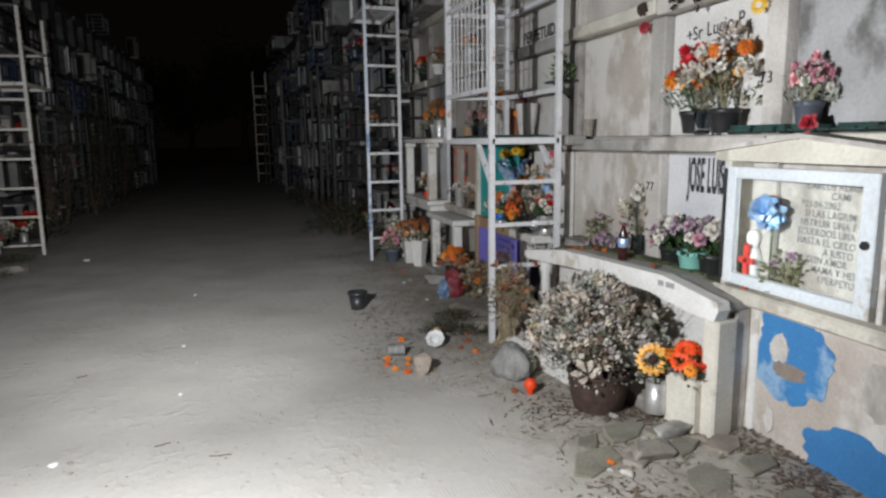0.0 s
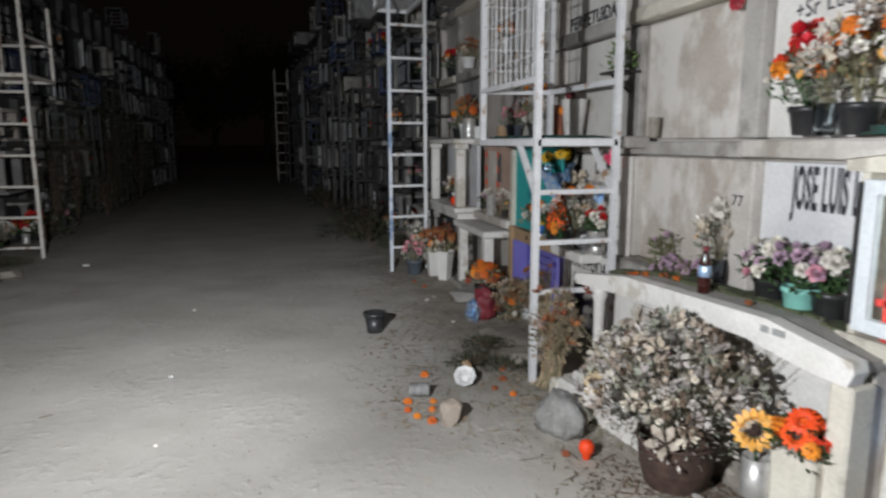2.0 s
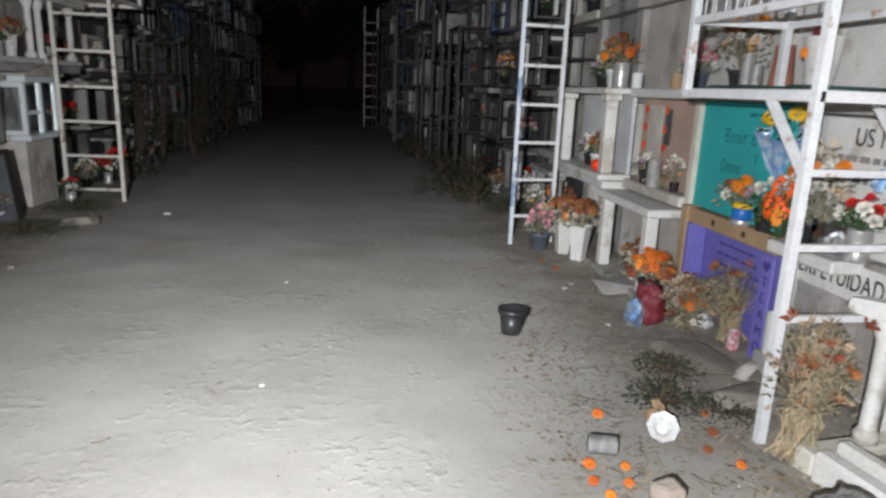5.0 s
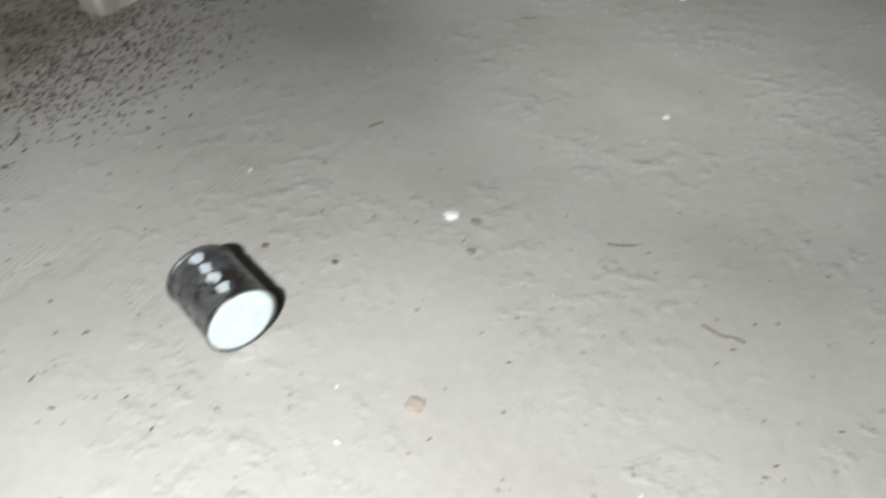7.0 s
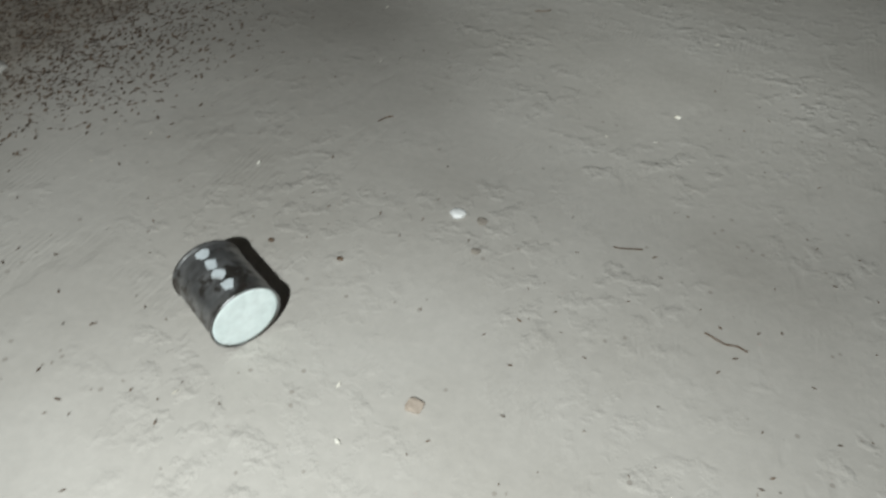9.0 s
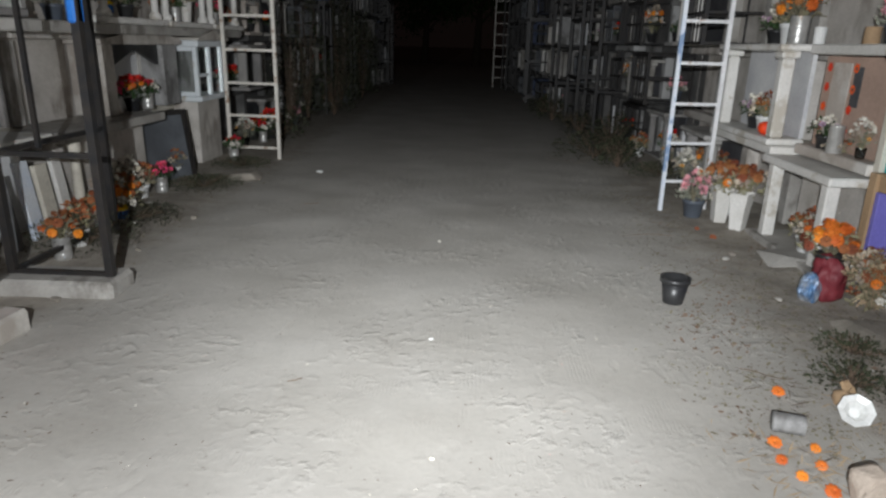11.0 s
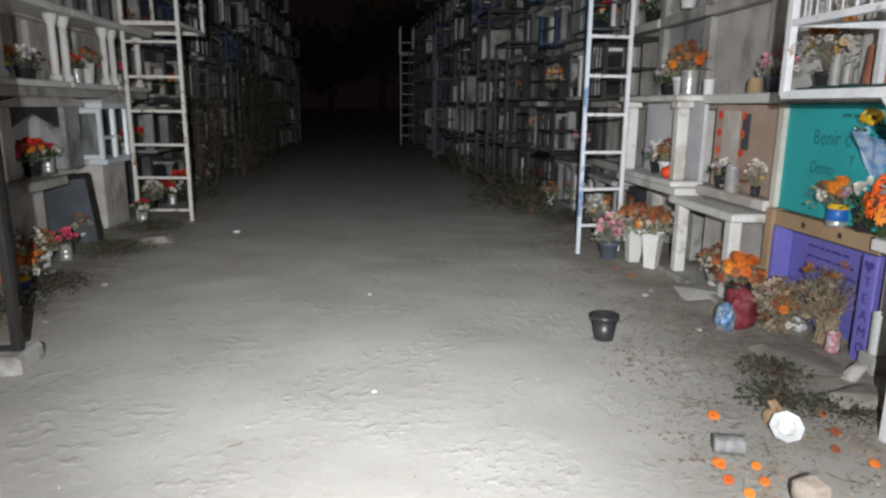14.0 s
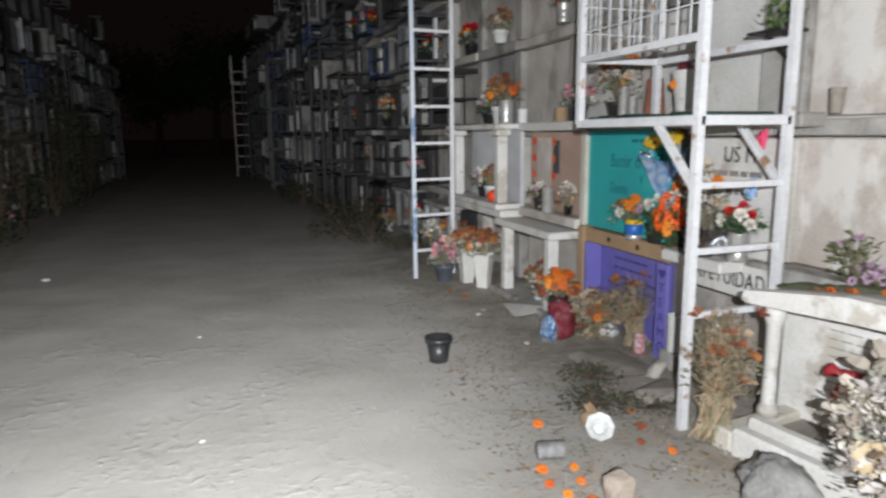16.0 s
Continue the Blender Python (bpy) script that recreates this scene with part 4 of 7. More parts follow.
# closing panels of the near cells: (column, row, material)
for col, row, material, label in (
    (3, 1, "plaster", "plastered niche front"), (2, 1, "plaster", "plastered niche front"), (1, 1, "concrete", "concrete niche front"),
    (4, 1, "marble", "pale grey painted niche front with black lettering"), (5, 1, "tan_plaster", "bare stained plaster niche front"),
    (3, 2, "grey_plaster", "soot-stained grey plaster niche front"), (4, 2, "white_paint", "white painted niche front with lettering"), (5, 2, "tan_plaster", "bare stained plaster niche front"),
    (6, 2, "white_paint", "pale painted niche front"), (6, 3, "white_paint", "white niche front with black lettering"), (6, 1, "white_paint", "white niche front with black lettering"),
    (7, 2, "white_paint", "white niche front with lettering"), (8, 2, "plaster", "pale plaster niche front"), (9, 2, "grey_plaster", "grey plaster niche front"),
    (7, 3, "white_paint", "white niche front with lettering"), (8, 3, "tan_plaster", "tan niche front"), (9, 3, "plaster", "pale plaster niche front"), (5, 3, "plaster", "pale plaster niche front"), (4, 3, "tan_plaster", "bare plaster niche front"), (3, 3, "plaster", "plastered niche front"),
):
    y0, y1, z0, z1 = RCOLS[col] + 0.07, RCOLS[col + 1] - 0.07, ROWS[row] + 0.008, ROWS[row + 1] - 0.09
    ob = panel(y0, y1, z0, z1, RX + 0.06, RX + 0.118, material, "niche_panel", label)
    ob.parent = wall_right
    for key in ("category", "group"):
        if key in ob:
            del ob[key]
    if (col, row) == (4, 1):
        letters("JOSE LUIS LE", 0.235, ob, ob.matrix_basis.inverted() @ west(RX + 0.058, 2.03, 1.06), "ink", 0.25, "tall black painted letters", 0.006)
    if (col, row) == (4, 2):
        letters("+Sr Lucio P", 0.095, ob, ob.matrix_basis.inverted() @ west(RX + 0.058, 2.09, 1.80) @ Matrix.Rotation(0.06, 4, "Z"), "ink", 0.85, "black hand-painted letters")
    if (col, row) == (6, 3):
        letters("PERPETUIDAD", 0.12, ob, ob.matrix_basis.inverted() @ west(RX + 0.058, 4.16, 2.075), "ink", 0.85, "black painted letters", 0.003)


def number_sign(text, x, y, z):
    ob = thing("niche_number", pose(x, y, z), "small black painted niche number", "number")
    letters(text, 0.07, ob, west(0, 0, 0), "ink")


br = thing("wall_bracket", pose(2.47, 3.24, 1.70), "small black shelf bracket with a leafy plant", "bracket")
part("tray", add_box(B(), (-0.07, -0.1, 0), (0.085, 0.1, 0.014), 0.003), "black_metal", br)
part("stay", add_bar(B(), (0.07, 0, -0.1), (-0.05, 0, -0.002), 0.012), "black_metal", br)
part("foliage", leaf_cloud(random.Random(33), 75, (-0.02, -0.04, 0.0), 0.08, 0.15, 0.045), "fresh_leaf", br)
part("stalk", stem_set(random.Random(34), 9, (0, 0, 0.01), 0.08, 0.14), "leaf", br)
number_sign("73", RX + 0.010, 1.52, 1.55)
number_sign("77", RX + 0.010, 2.33, 1.04)
number_sign("72", RX + 0.010, 3.36, 1.0)


def slab_front(y0, y1, z0, z1, x, label, material):
    return panel(y0, y1, z0, z1, x, RX + 0.006, material, "ledge", label, "ledge", 0.008)


# glazed cabinet in front of one cell, with a gable and a base of peeling blue paint
def paint_patches(root, c):
    """Thin ragged sheets of aged paint left on the base of the shrine."""
    for name, y, z, ry, rz, out, m, seed in (("blue_paint", 1.20, 0.42, 0.21, 0.21, 0.0035, "blue_peel", 31.0), ("blue_paint", 0.86, 0.10, 0.27, 0.13, 0.003, "blue_peel", 37.0), ("bare_patch", 1.21, 0.37, 0.085, 0.035, 0.005, "brown_stone", 9.0), ("filler_patch", 1.27, 0.45, 0.05, 0.06, 0.0065, "plaster", 14.0), ("filler_patch", 1.30, 0.12, 0.03, 0.05, 0.0065, "plaster", 17.0), ("filler_patch", 0.80, 0.42, 0.09, 0.12, 0.004, "plaster", 23.0)):
        ring, n = [], 56
        for k in range(n):
            a = 2 * math.pi * k / n
            u = Vector((math.cos(a), math.sin(a), seed))
            f = 1 + 0.42 * noise.noise(u * 1.3) + 0.16 * noise.noise(u * 4.0) + 0.08 * noise.noise(u * 9.0)
            ring.append((max(-0.6, min(0.218, y - c + math.cos(a) * ry * f)), max(0.0, min(0.595, z + math.sin(a) * rz * f))))
        part(name, add_prism(B(), ring, 0.02 - out, 0.0195, "x"), m, root)


def shrine_cabinet():
    y0, y1, z0 = 0.72, 1.62, 0.60
    c = (y0 + y1) / 2
    root = thing("glazed_shrine", pose(2.5, c, 0), "white shrine cabinet with a gable and a glass door", "shrine")
    w = (y1 - y0) / 2
    part("base", add_box(B(), (0.02, -0.62, -0.02), (0.12, w - 0.02, 0.6), 0.01), "tan_plaster", root, "tan concrete with blue paint left on it")
    paint_patches(root, c)
    part("corner_strip", add_box(B(), (0.008, 0.222, -0.02), (0.13, 0.285, 0.6), 0.008), "white_paint", root)
    part("sill", add_box(B(), (-0.05, -0.62, 0.601), (0.13, w + 0.02, 0.665), 0.012), "cream", root)
    part("back_plate", add_box(B(), (0.085, -w, 0.67), (0.096, w - 0.061, 1.224)), "plaster", root, "pale plaque with rows of raised letters")
    for a, b2 in ((w - 0.06, w - 0.03), (-w, -w + 0.03)):
        part("side", add_box(B(), (-0.035, a, 0.666), (0.1, b2, 1.225), 0.004), "cream", root)
    bm = add_prism(B(), [(-w - 0.04, 1.225), (w + 0.0, 1.225), (w + 0.0, 1.262), (-0.02, 1.318), (-w - 0.04, 1.262)], -0.07, 0.125, "x")
    part("gable", bm, "cream", root, "shallow cream gable")
    part("gable_lip", add_prism(B(), [(-w - 0.06, 1.2622), (-0.02, 1.3182), (w + 0.02, 1.2622), (w + 0.02, 1.28), (-0.02, 1.337), (-w - 0.06, 1.28)], -0.09, 0.12, "x"), "plaster", root)
    # glazed door
    door = part("door", add_box(B(), (-0.046, 0.345, 0.685), (-0.012, 0.40, 1.2), 0.004), "door_white", root, "white framed glass door")
    for lo, hi in (((-0.046, -0.335, 0.685), (-0.012, -0.27, 1.2)), ((-0.046, -0.2698, 0.685), (-0.012, 0.345, 0.735)), ((-0.046, -0.2698, 1.15), (-0.012, 0.345, 1.2))):
        part("door_rail", add_box(B(), lo, hi, 0.004), "door_white", door)
    pane = part("pane", add_box(B(), (-0.032, -0.272, 0.733), (-0.028, 0.347, 1.152)), "glass", door, "clear glass pane")
    pane.visible_shadow = False
    part("latch", add_tube(B(), (-0.058, -0.303, 0.95), (-0.045, -0.303, 0.95), 0.016, seg=12), "black_metal", door)
    for a in (-0.42, -0.375):
        part("frame_post", add_box(B(), (-0.046, a - 0.012, 0.685), (-0.012, a + 0.012, 1.2), 0.004), "white_paint", root)
    for k, (line, y) in enumerate((("CARLOS ALBERT", 0.10), ("CAMI", -0.02), ("*21-04-2002", 0.12), ("SI LAS LAGRIM", 0.10), ("NSTRUIR UNA E", 0.12), ("ECUERDOS UNA", 0.13), ("HASTA EL CIELO A", 0.13), ("A JUSTO", 0.0), ("CON AMOR", 0.08), ("MAMA Y HER", 0.05), ("1 PERPETU", 0.02))):
        letters(line, 0.04, root, west(0.0845, y - 0.01, 1.118 - k * 0.037), "grey_ink", 0.85, "", 0.0004)
    # solid black bar put where the slot by the door is only shade
    part("dark_gap", add_box(B(), (-0.052, 0.405, 0.70), (-0.036, 0.416, 1.19), 0.002), "black_metal", root, "black bar painting the shade in a slot by the glass door")
    # things that stand in the cabinet
    bunch("sparse_leaf", pose(2.54, c + 0.12, 0.667, 0, 0, -90))
    st = add_lathe(B(), [(0.03, 0), (0.036, 0.02), (0.032, 0.08), (0.04, 0.13), (0.03, 0.17), (0.018, 0.185), (0.03, 0.21), (0.03, 0.24), (0.012, 0.262)], 12)
    single("statuette", st, "white_plastic", pose(2.53, c + 0.30, 0.667), "small white plaster statuette in the cabinet", "statuette", smooth=True)
    cr = B()
    add_box(cr, (-0.008, -0.012, 0), (0.008, 0.012, 0.2), 0.002)
    add_box(cr, (-0.008, -0.042, 0.115), (0.008, 0.042, 0.14), 0.002)
    single("cross", cr, "red_paint", pose(2.487, c + 0.29, 0.667), "small red cross in the cabinet", "cross")
    bow = thing("foil_bow", pose(2.53, c + 0.20, 0.99), "crumpled blue foil bow with a red rose in the cabinet", "bow")
    bw = B()
    for k in range(9):
        a = k * 0.7
        petal_ring(bw, 6, 0.01, 0.055 + 0.01 * (k % 3), 0.026, 0.02 * (k % 4), 0.012, 0.006 * k, a)
    part("foil", bw, "blue_foil", bow, at=face_to((0, 0, 0), (-0.8, -0.2, 0.5)))
    part("rose", blossom("rose", "red", 0.036), None, bow, at=face_to((-0.01, 0, 0.065), (-0.6, -0.3, 0.6)))
    part("stick", add_tube(B(), (0.0, 0, -0.323), (0, 0, 0.03), 0.004), "leaf", bow)


shrine_cabinet()
wb = panel(-1.2, 0.1, 0.0, 0.62, RX - 0.02, RX + 0.115, "tan_plaster", "wall_base", "patched plaster wall base", "wall base")
wb.parent = wall_right
del wb["category"]


gm = B()
r8 = random.Random(8)
for k in range(60):
    y = r8.uniform(0.5, 1.58)
    add_box(gm, (r8.uniform(-0.055, 0.02), y, 0), (r8.uniform(0.03, 0.1), y + r8.uniform(0.04, 0.14), r8.uniform(0.006, 0.03)))
single("green_cloth", gm, "green_cloth", pose(2.5, 0, 1.346), "dark green torn netting lying on the ledge", "cloth")

# low white tomb canopy with a gable
def tomb_canopy():
    root = thing("tomb_canopy", pose(2.383, 2.182, 0, 0, 0, 7.8), "cream concrete tomb canopy with a flat-topped gable roof and column", "tomb")
    top = [(-0.78, 0.60), (-0.77, 0.635), (-0.44, 0.695), (0.36, 0.695), (0.77, 0.635), (0.78, 0.60)]
    low = [(0.76, 0.585), (0.6, 0.592), (0.32, 0.606), (0.0, 0.612), (-0.36, 0.60), (-0.6, 0.56), (-0.76, 0.55)]
    part("roof", add_prism(B(), low[::-1] + top[::-1], -0.2, -0.13, "x"), "white_paint", root, "weathered gable slab")
    part("roof_deck", add_prism(B(), [(-0.76, 0.585), (0.76, 0.585), (0.76, 0.62), (0.36, 0.68), (-0.44, 0.68), (-0.76, 0.62)], -0.129, 0.12, "x"), "concrete", root, "stained grey roof deck")
    text_bars(root, -0.2015, -0.42, 0.645, 0.14, 1, 0.05, "soft_ink", 4, 0.2, 0.5)
    part("column", add_lathe(B(), [(0.044, 0.1), (0.044, 0.13), (0.03, 0.15), (0.027, 0.3), (0.03, 0.49), (0.042, 0.52), (0.044, 0.583)], 16, (-0.09, 0.70, 0)), "white_paint", root, "", True)
    part("pilaster", add_box(B(), (-0.19, -0.775, -0.02), (-0.07, -0.69, 0.549), 0.01), "cream", root)
    part("side_wall", add_box(B(), (-0.069, -0.76, -0.02), (0.02, -0.70, 0.583), 0.006), "tan_plaster", root)
    part("side_wall", add_box(B(), (0.021, -0.775, -0.02), (0.12, -0.69, 0.583), 0.008), "cream", root)
    part("kerb", add_box(B(), (-0.375, -0.08, -0.02), (-0.305, 0.65, 0.125), 0.012), "white_paint", root, "pale kerb bar")
    part("kerb", add_box(B(), (-0.285, -0.08, -0.02), (-0.225, 0.65, 0.15), 0.012), "white_paint", root, "pale kerb bar")
    part("kerb", add_box(B(), (-0.37, 0.651, -0.02), (0.1, 0.74, 0.10), 0.01), "cream", root)
    part("grave_bed", add_box(B(), (-0.224, -0.68, -0.02), (0.1, 0.65, 0.07), 0.01), "stone", root)
    part("plaque", add_box(B(), (0.062, -0.66, 0.071), (0.12, 0.765, 0.584)), "white_paint", root, "white plaque with faded writing")
    text_bars(root, 0.06, 0.56, 0.52, 0.52, 9, 0.036, "mid_ink", 8, 0.4, 0.13)
    moss = B()
    r = random.Random(12)
    for k in range(70):
        y = r.uniform(-0.6, 0.74)
        z = 0.68 if -0.44 < y < 0.36 else 0.68 - (abs(y + 0.04) - 0.4) * 0.17
        add_box(moss, (r.uniform(0.0, 0.06), y, z - 0.002), (r.uniform(0.08, 0.118), y + r.uniform(0.02, 0.09), z + r.uniform(0.004, 0.016)))
    part("moss", moss, "moss", root, "dark moss along the back of the roof")
    bow = thing("cloth_bow", pose(2.26, 2.54, 0.37, 0, 0, 10), "dark red cloth bow tied over the bouquet", "bow")
    for sgn in (-1, 1):
        bw = B()
        bmesh.ops.create_icosphere(bw, subdivisions=2, radius=1.0)
        for v in bw.verts:
            f = 0.35 + 0.65 * abs(v.co.y)
            v.co = Vector((v.co.x * 0.04 * f, sgn * 0.058 + v.co.y * 0.06, v.co.z * 0.048 * f + 0.01 * math.sin(v.co.y * 5)))
        part("loop", bw, "bow_red", bow, "", True)
        part("ribbon_tail", add_prism(B(), [(sgn * 0.012, 0.0), (sgn * 0.045, -0.10), (sgn * 0.075, -0.09), (sgn * 0.03, 0.0)], -0.022, -0.017, "x"), "bow_red", bow)
    part("knot", add_box(B(), (-0.034, -0.02, -0.024), (0.02, 0.02, 0.024), 0.01), "bow_red", bow)


# ledge over the tomb and its moss
slab_front(1.66, 3.3, 0.60, 0.665, 2.44, "mossy concrete ledge along the niches", "concrete")

# boards and boxes by the ladder
board = panel(3.78, 4.60, 0.02, 0.56, 2.49, 2.505, "purple", "purple_board", "purple painted board with handwriting closing a niche")
text_bars(board, -0.0085, 0.25, 0.45, 0.48, 4, 0.06, "purple_ink", 2, 0.3, 0.22)
bm = B()
add_box(bm, (-0.02, -0.45, 0.0), (0.14, 0.45, 0.09), 0.004)
strip = single("cardboard_strip", bm, "cardboard", pose(2.4, 4.22, 0.562), "brown cardboard ledge over the purple board", "cardboard")
for y in (-0.18, 0.12):
    part("tape_mark", add_box(B(), (-0.0225, y, 0.03), (-0.0202, y + 0.03, 0.06)), "wicker", strip)
sp = panel(3.745, 3.845, 0.0, 0.56, 2.36, 2.375, "purple", "board_edge", "purple front strip with handwriting beside a niche")
for k, ch in enumerate("TEAMO"):
    letters(ch, 0.075, sp, west(-0.009, 0.02, 0.40 - k * 0.085), "purple_ink")
heart = [(0.5 * 0.05 * math.sin(a) ** 3 * 1.3, 0.002 * (13 * math.cos(a) - 5 * math.cos(2 * a) - 2 * math.cos(3 * a) - math.cos(4 * a))) for a in [2 * math.pi * k / 24 for k in range(24)]]
part("heart", add_prism(B(), heart, 0.0, 0.0012, "z"), "purple_ink", sp, at=west(-0.0087, 0.0, 0.505))
panel(4.585, 4.622, 0.0, 0.56, 2.37, 2.485, "purple", "board_edge", "purple side board of a niche")
panel(4.625, 4.695, 0.0, 0.66, 2.36, 2.54, "cardboard", "board_edge", "brown cardboard side of a niche")
panel(3.66, 3.74, 0.0, 0.60, 2.40, 2.44, "tan_plaster", "board_edge", "pale tan upright board beside a niche")
tb = panel(3.80, 4.66, 0.665, 1.285, 2.40, 2.415, "teal", "teal_board", "teal painted board with handwriting on a niche")
letters("Domo", 0.10, tb, west(-0.0085, 0.16, 0.24), "teal_ink", 0.7, "thin hand-painted letters")
letters("Y", 0.09, tb, west(-0.0085, -0.14, 0.30), "teal_ink", 0.7, "thin hand-painted letter")
letters("Benir o La", 0.12, tb, west(-0.0085, 0.16, 0.40), "teal_ink", 0.8, "thin hand-painted letters")
text_bars(tb, -0.0085, -0.05, 0.55, 0.26, 1, 0.09, "teal_ink", 12, 0.1, 0.2)
panel(4.64, 4.70, 0.665, 1.285, 2.37, 2.52, "cream", "board_edge", "narrow side board of a niche")
bp = panel(4.71, 5.56, 0.70, 1.28, 2.44, 2.455, "pinkish", "brown_board", "brown paper-covered board with orange dots on a niche")
for k in range(4):
    for y in (0.36, 0.05):
        bm = B()
        petal_ring(bm, 7, 0.0, 0.032, 0.012, 0.004, 0.002)
        part("paper_flower", bm, "hot_orange", bp, at=west(-0.0095, y, 0.51 - k * 0.125))
part("paper_strip", add_box(B(), (-0.012, -0.03, 0.28), (-0.0085, 0.06, 0.52)), "grey_metal", bp, "dark ribbon strip")
part("paper_sheet", add_box(B(), (-0.0115, 0.1, 0.05), (-0.0085, 0.31, 0.54)), "tan_plaster", bp, "pale paper sheet")
slab_front(4.70, 5.58, 0.63, 0.698, 2.34, "pinkish plaster ledge of a niche", "tan_plaster")
sl = slab_front(3.3, 3.74, 0.60, 0.66, 2.30, "white ledge with black lettering", "white_paint")
pv = panel(3.08, 3.72, 0.48, 0.64, 2.43, 2.45, "white_paint", "lettered_plaque", "white plaque with painted black letters")
letters("PERPETUIDAD", 0.115, pv, pv.matrix_basis.inverted() @ west(2.428, 3.71, 0.53), "ink", 0.72, "black painted letters")
written = panel(3.16, 3.72, 0.664, 1.24, 2.50, 2.545, "white_paint", "niche_plaque", "white plaque with black handwriting closing a burial niche", "plaque")
letters("US M", 0.11, written, west(-0.0235, 0.10, 0.46), "ink", 0.85, "black hand-painted letters")
text_bars(written, -0.0235, 0.22, 0.39, 0.42, 2, 0.09, "mid_ink", 21, 0.2, 0.3)
slab_front(3.0, 4.7, 1.29, 1.352, 2.40, "concrete ledge under upper niches", "concrete")
slab_front(4.7, 5.6, 1.29, 1.352, 2.34, "concrete ledge under upper niches", "white_paint")


def aedicula(m, w=0.9, h=0.66, depth=0.3, material="white_paint", label="white aedicula with columns and a cornice", back="marble"):
    """Two columns, base, cornice and a back plaque; front along local -y."""
    root = thing("aedicula", m, label, "shrine", "grave fronts")
    part("base", add_box(B(), (-w / 2, -depth, 0), (w / 2, 0.0, 0.045), 0.008), material, root)
    for s in (-1, 1):
        x = s * (w / 2 - 0.07)
        part("column", add_box(B(), (x - 0.045, -depth + 0.03, 0.046), (x + 0.045, -depth + 0.12, h - 0.095), 0.012), material, root)
        part("capital", add_box(B(), (x - 0.062, -depth + 0.012, h - 0.094), (x + 0.062, -depth + 0.14, h - 0.046), 0.01), material, root)
    part("cornice", add_box(B(), (-w / 2 - 0.03, -depth - 0.02, h - 0.045), (w / 2 + 0.03, 0.0, h), 0.012), material, root)
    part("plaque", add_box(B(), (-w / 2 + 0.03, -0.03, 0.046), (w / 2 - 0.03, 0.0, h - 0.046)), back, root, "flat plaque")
    return root


RZ, LZ = -90, 90
aedicula(pose(2.44, 6.22, 0.665, 0, 0, RZ), 1.12, 0.685, 0.26)
slab_front(5.62, 6.86, 0.60, 0.662, 2.2, "white ledge below an aedicula", "white_paint")


def side_table(m):
    root = thing("stone_canopy", m, "low white concrete canopy on two posts", "tomb")
    part("top", add_box(B(), (-0.46, -0.30, 0.555), (0.46, 0.1, 0.61), 0.01), "white_paint", root)
    for s in (-1, 1):
        part("post", add_box(B(), (s * 0.36 - 0.04, -0.27, 0), (s * 0.36 + 0.04, -0.19, 0.554), 0.008), "white_paint", root)
    part("back", add_box(B(), (-0.44, 0.0, 0), (0.44, 0.06, 0.554)), "plaster", root)
    part("floor", add_box(B(), (-0.5, -0.32, -0.03), (0.5, 0.0, 0.05), 0.01), "concrete", root)
    return root


side_table(pose(2.46, 5.18, 0.0, 0, 0, RZ))

# ---- grave fronts further along both walls ----
FRONTS = {}


def cage(m, w, h, depth, material):
    root = thing("metal_cage", m, "dark metal cage guarding a niche", "cage", "grave fronts")
    pts = [(-w / 2, -depth), (w / 2, -depth), (-w / 2, 0), (w / 2, 0)]
    for x, y in pts:
        part("post", add_bar(B(), (x, y, 0), (x, y, h), 0.03), material, root)
    for z in (0.02, h * 0.5, h - 0.02):
        for a, c in ((0, 1), (0, 2), (1, 3)):
            part("rail", add_bar(B(), (*pts[a], z), (*pts[c], z), 0.024), material, root)
    for k in range(1, 5):
        x = -w / 2 + w * k / 5
        part("bar", add_bar(B(), (x, -depth, 0.02), (x, -depth, h - 0.02), 0.012), material, root)
    part("roof", add_box(B(), (-w / 2 - 0.02, -depth - 0.02, h + 0.001), (w / 2 + 0.02, 0, h + 0.015)), material, root)
    return root


def plaque_front(m, w, h, material, frame):
    root = thing("niche_plaque", m, "framed niche plaque with a small cross", "plaque", "grave fronts")
    part("slab", add_box(B(), (-w / 2, -0.05, 0.01), (w / 2, 0, h - 0.02), 0.006), material, root)
    for lo, hi in (((-w / 2, -0.085, 0.01), (-w / 2 + 0.06, -0.0505, h - 0.02)), ((w / 2 - 0.06, -0.085, 0.01), (w / 2, -0.0505, h - 0.02)), ((-w / 2 + 0.061, -0.085, h - 0.08), (w / 2 - 0.061, -0.0505, h - 0.02))):
        part("frame_bar", add_box(B(), lo, hi, 0.006), frame, root)
    part("cross", add_box(add_box(B(), (-0.012, -0.07, h * 0.3), (0.012, -0.0505, h * 0.75)), (-0.07, -0.0695, h * 0.57), (0.07, -0.051, h * 0.62)), "black_metal", root)
    for k in range(4):
        part("text_bar", add_box(B(), (-0.2 + 0.03 * (k % 2), -0.053, h * 0.26 - k * 0.03), (0.2 - 0.04 * k % 3, -0.0503, h * 0.26 - k * 0.03 + 0.012)), "grey_ink", root)
    return root


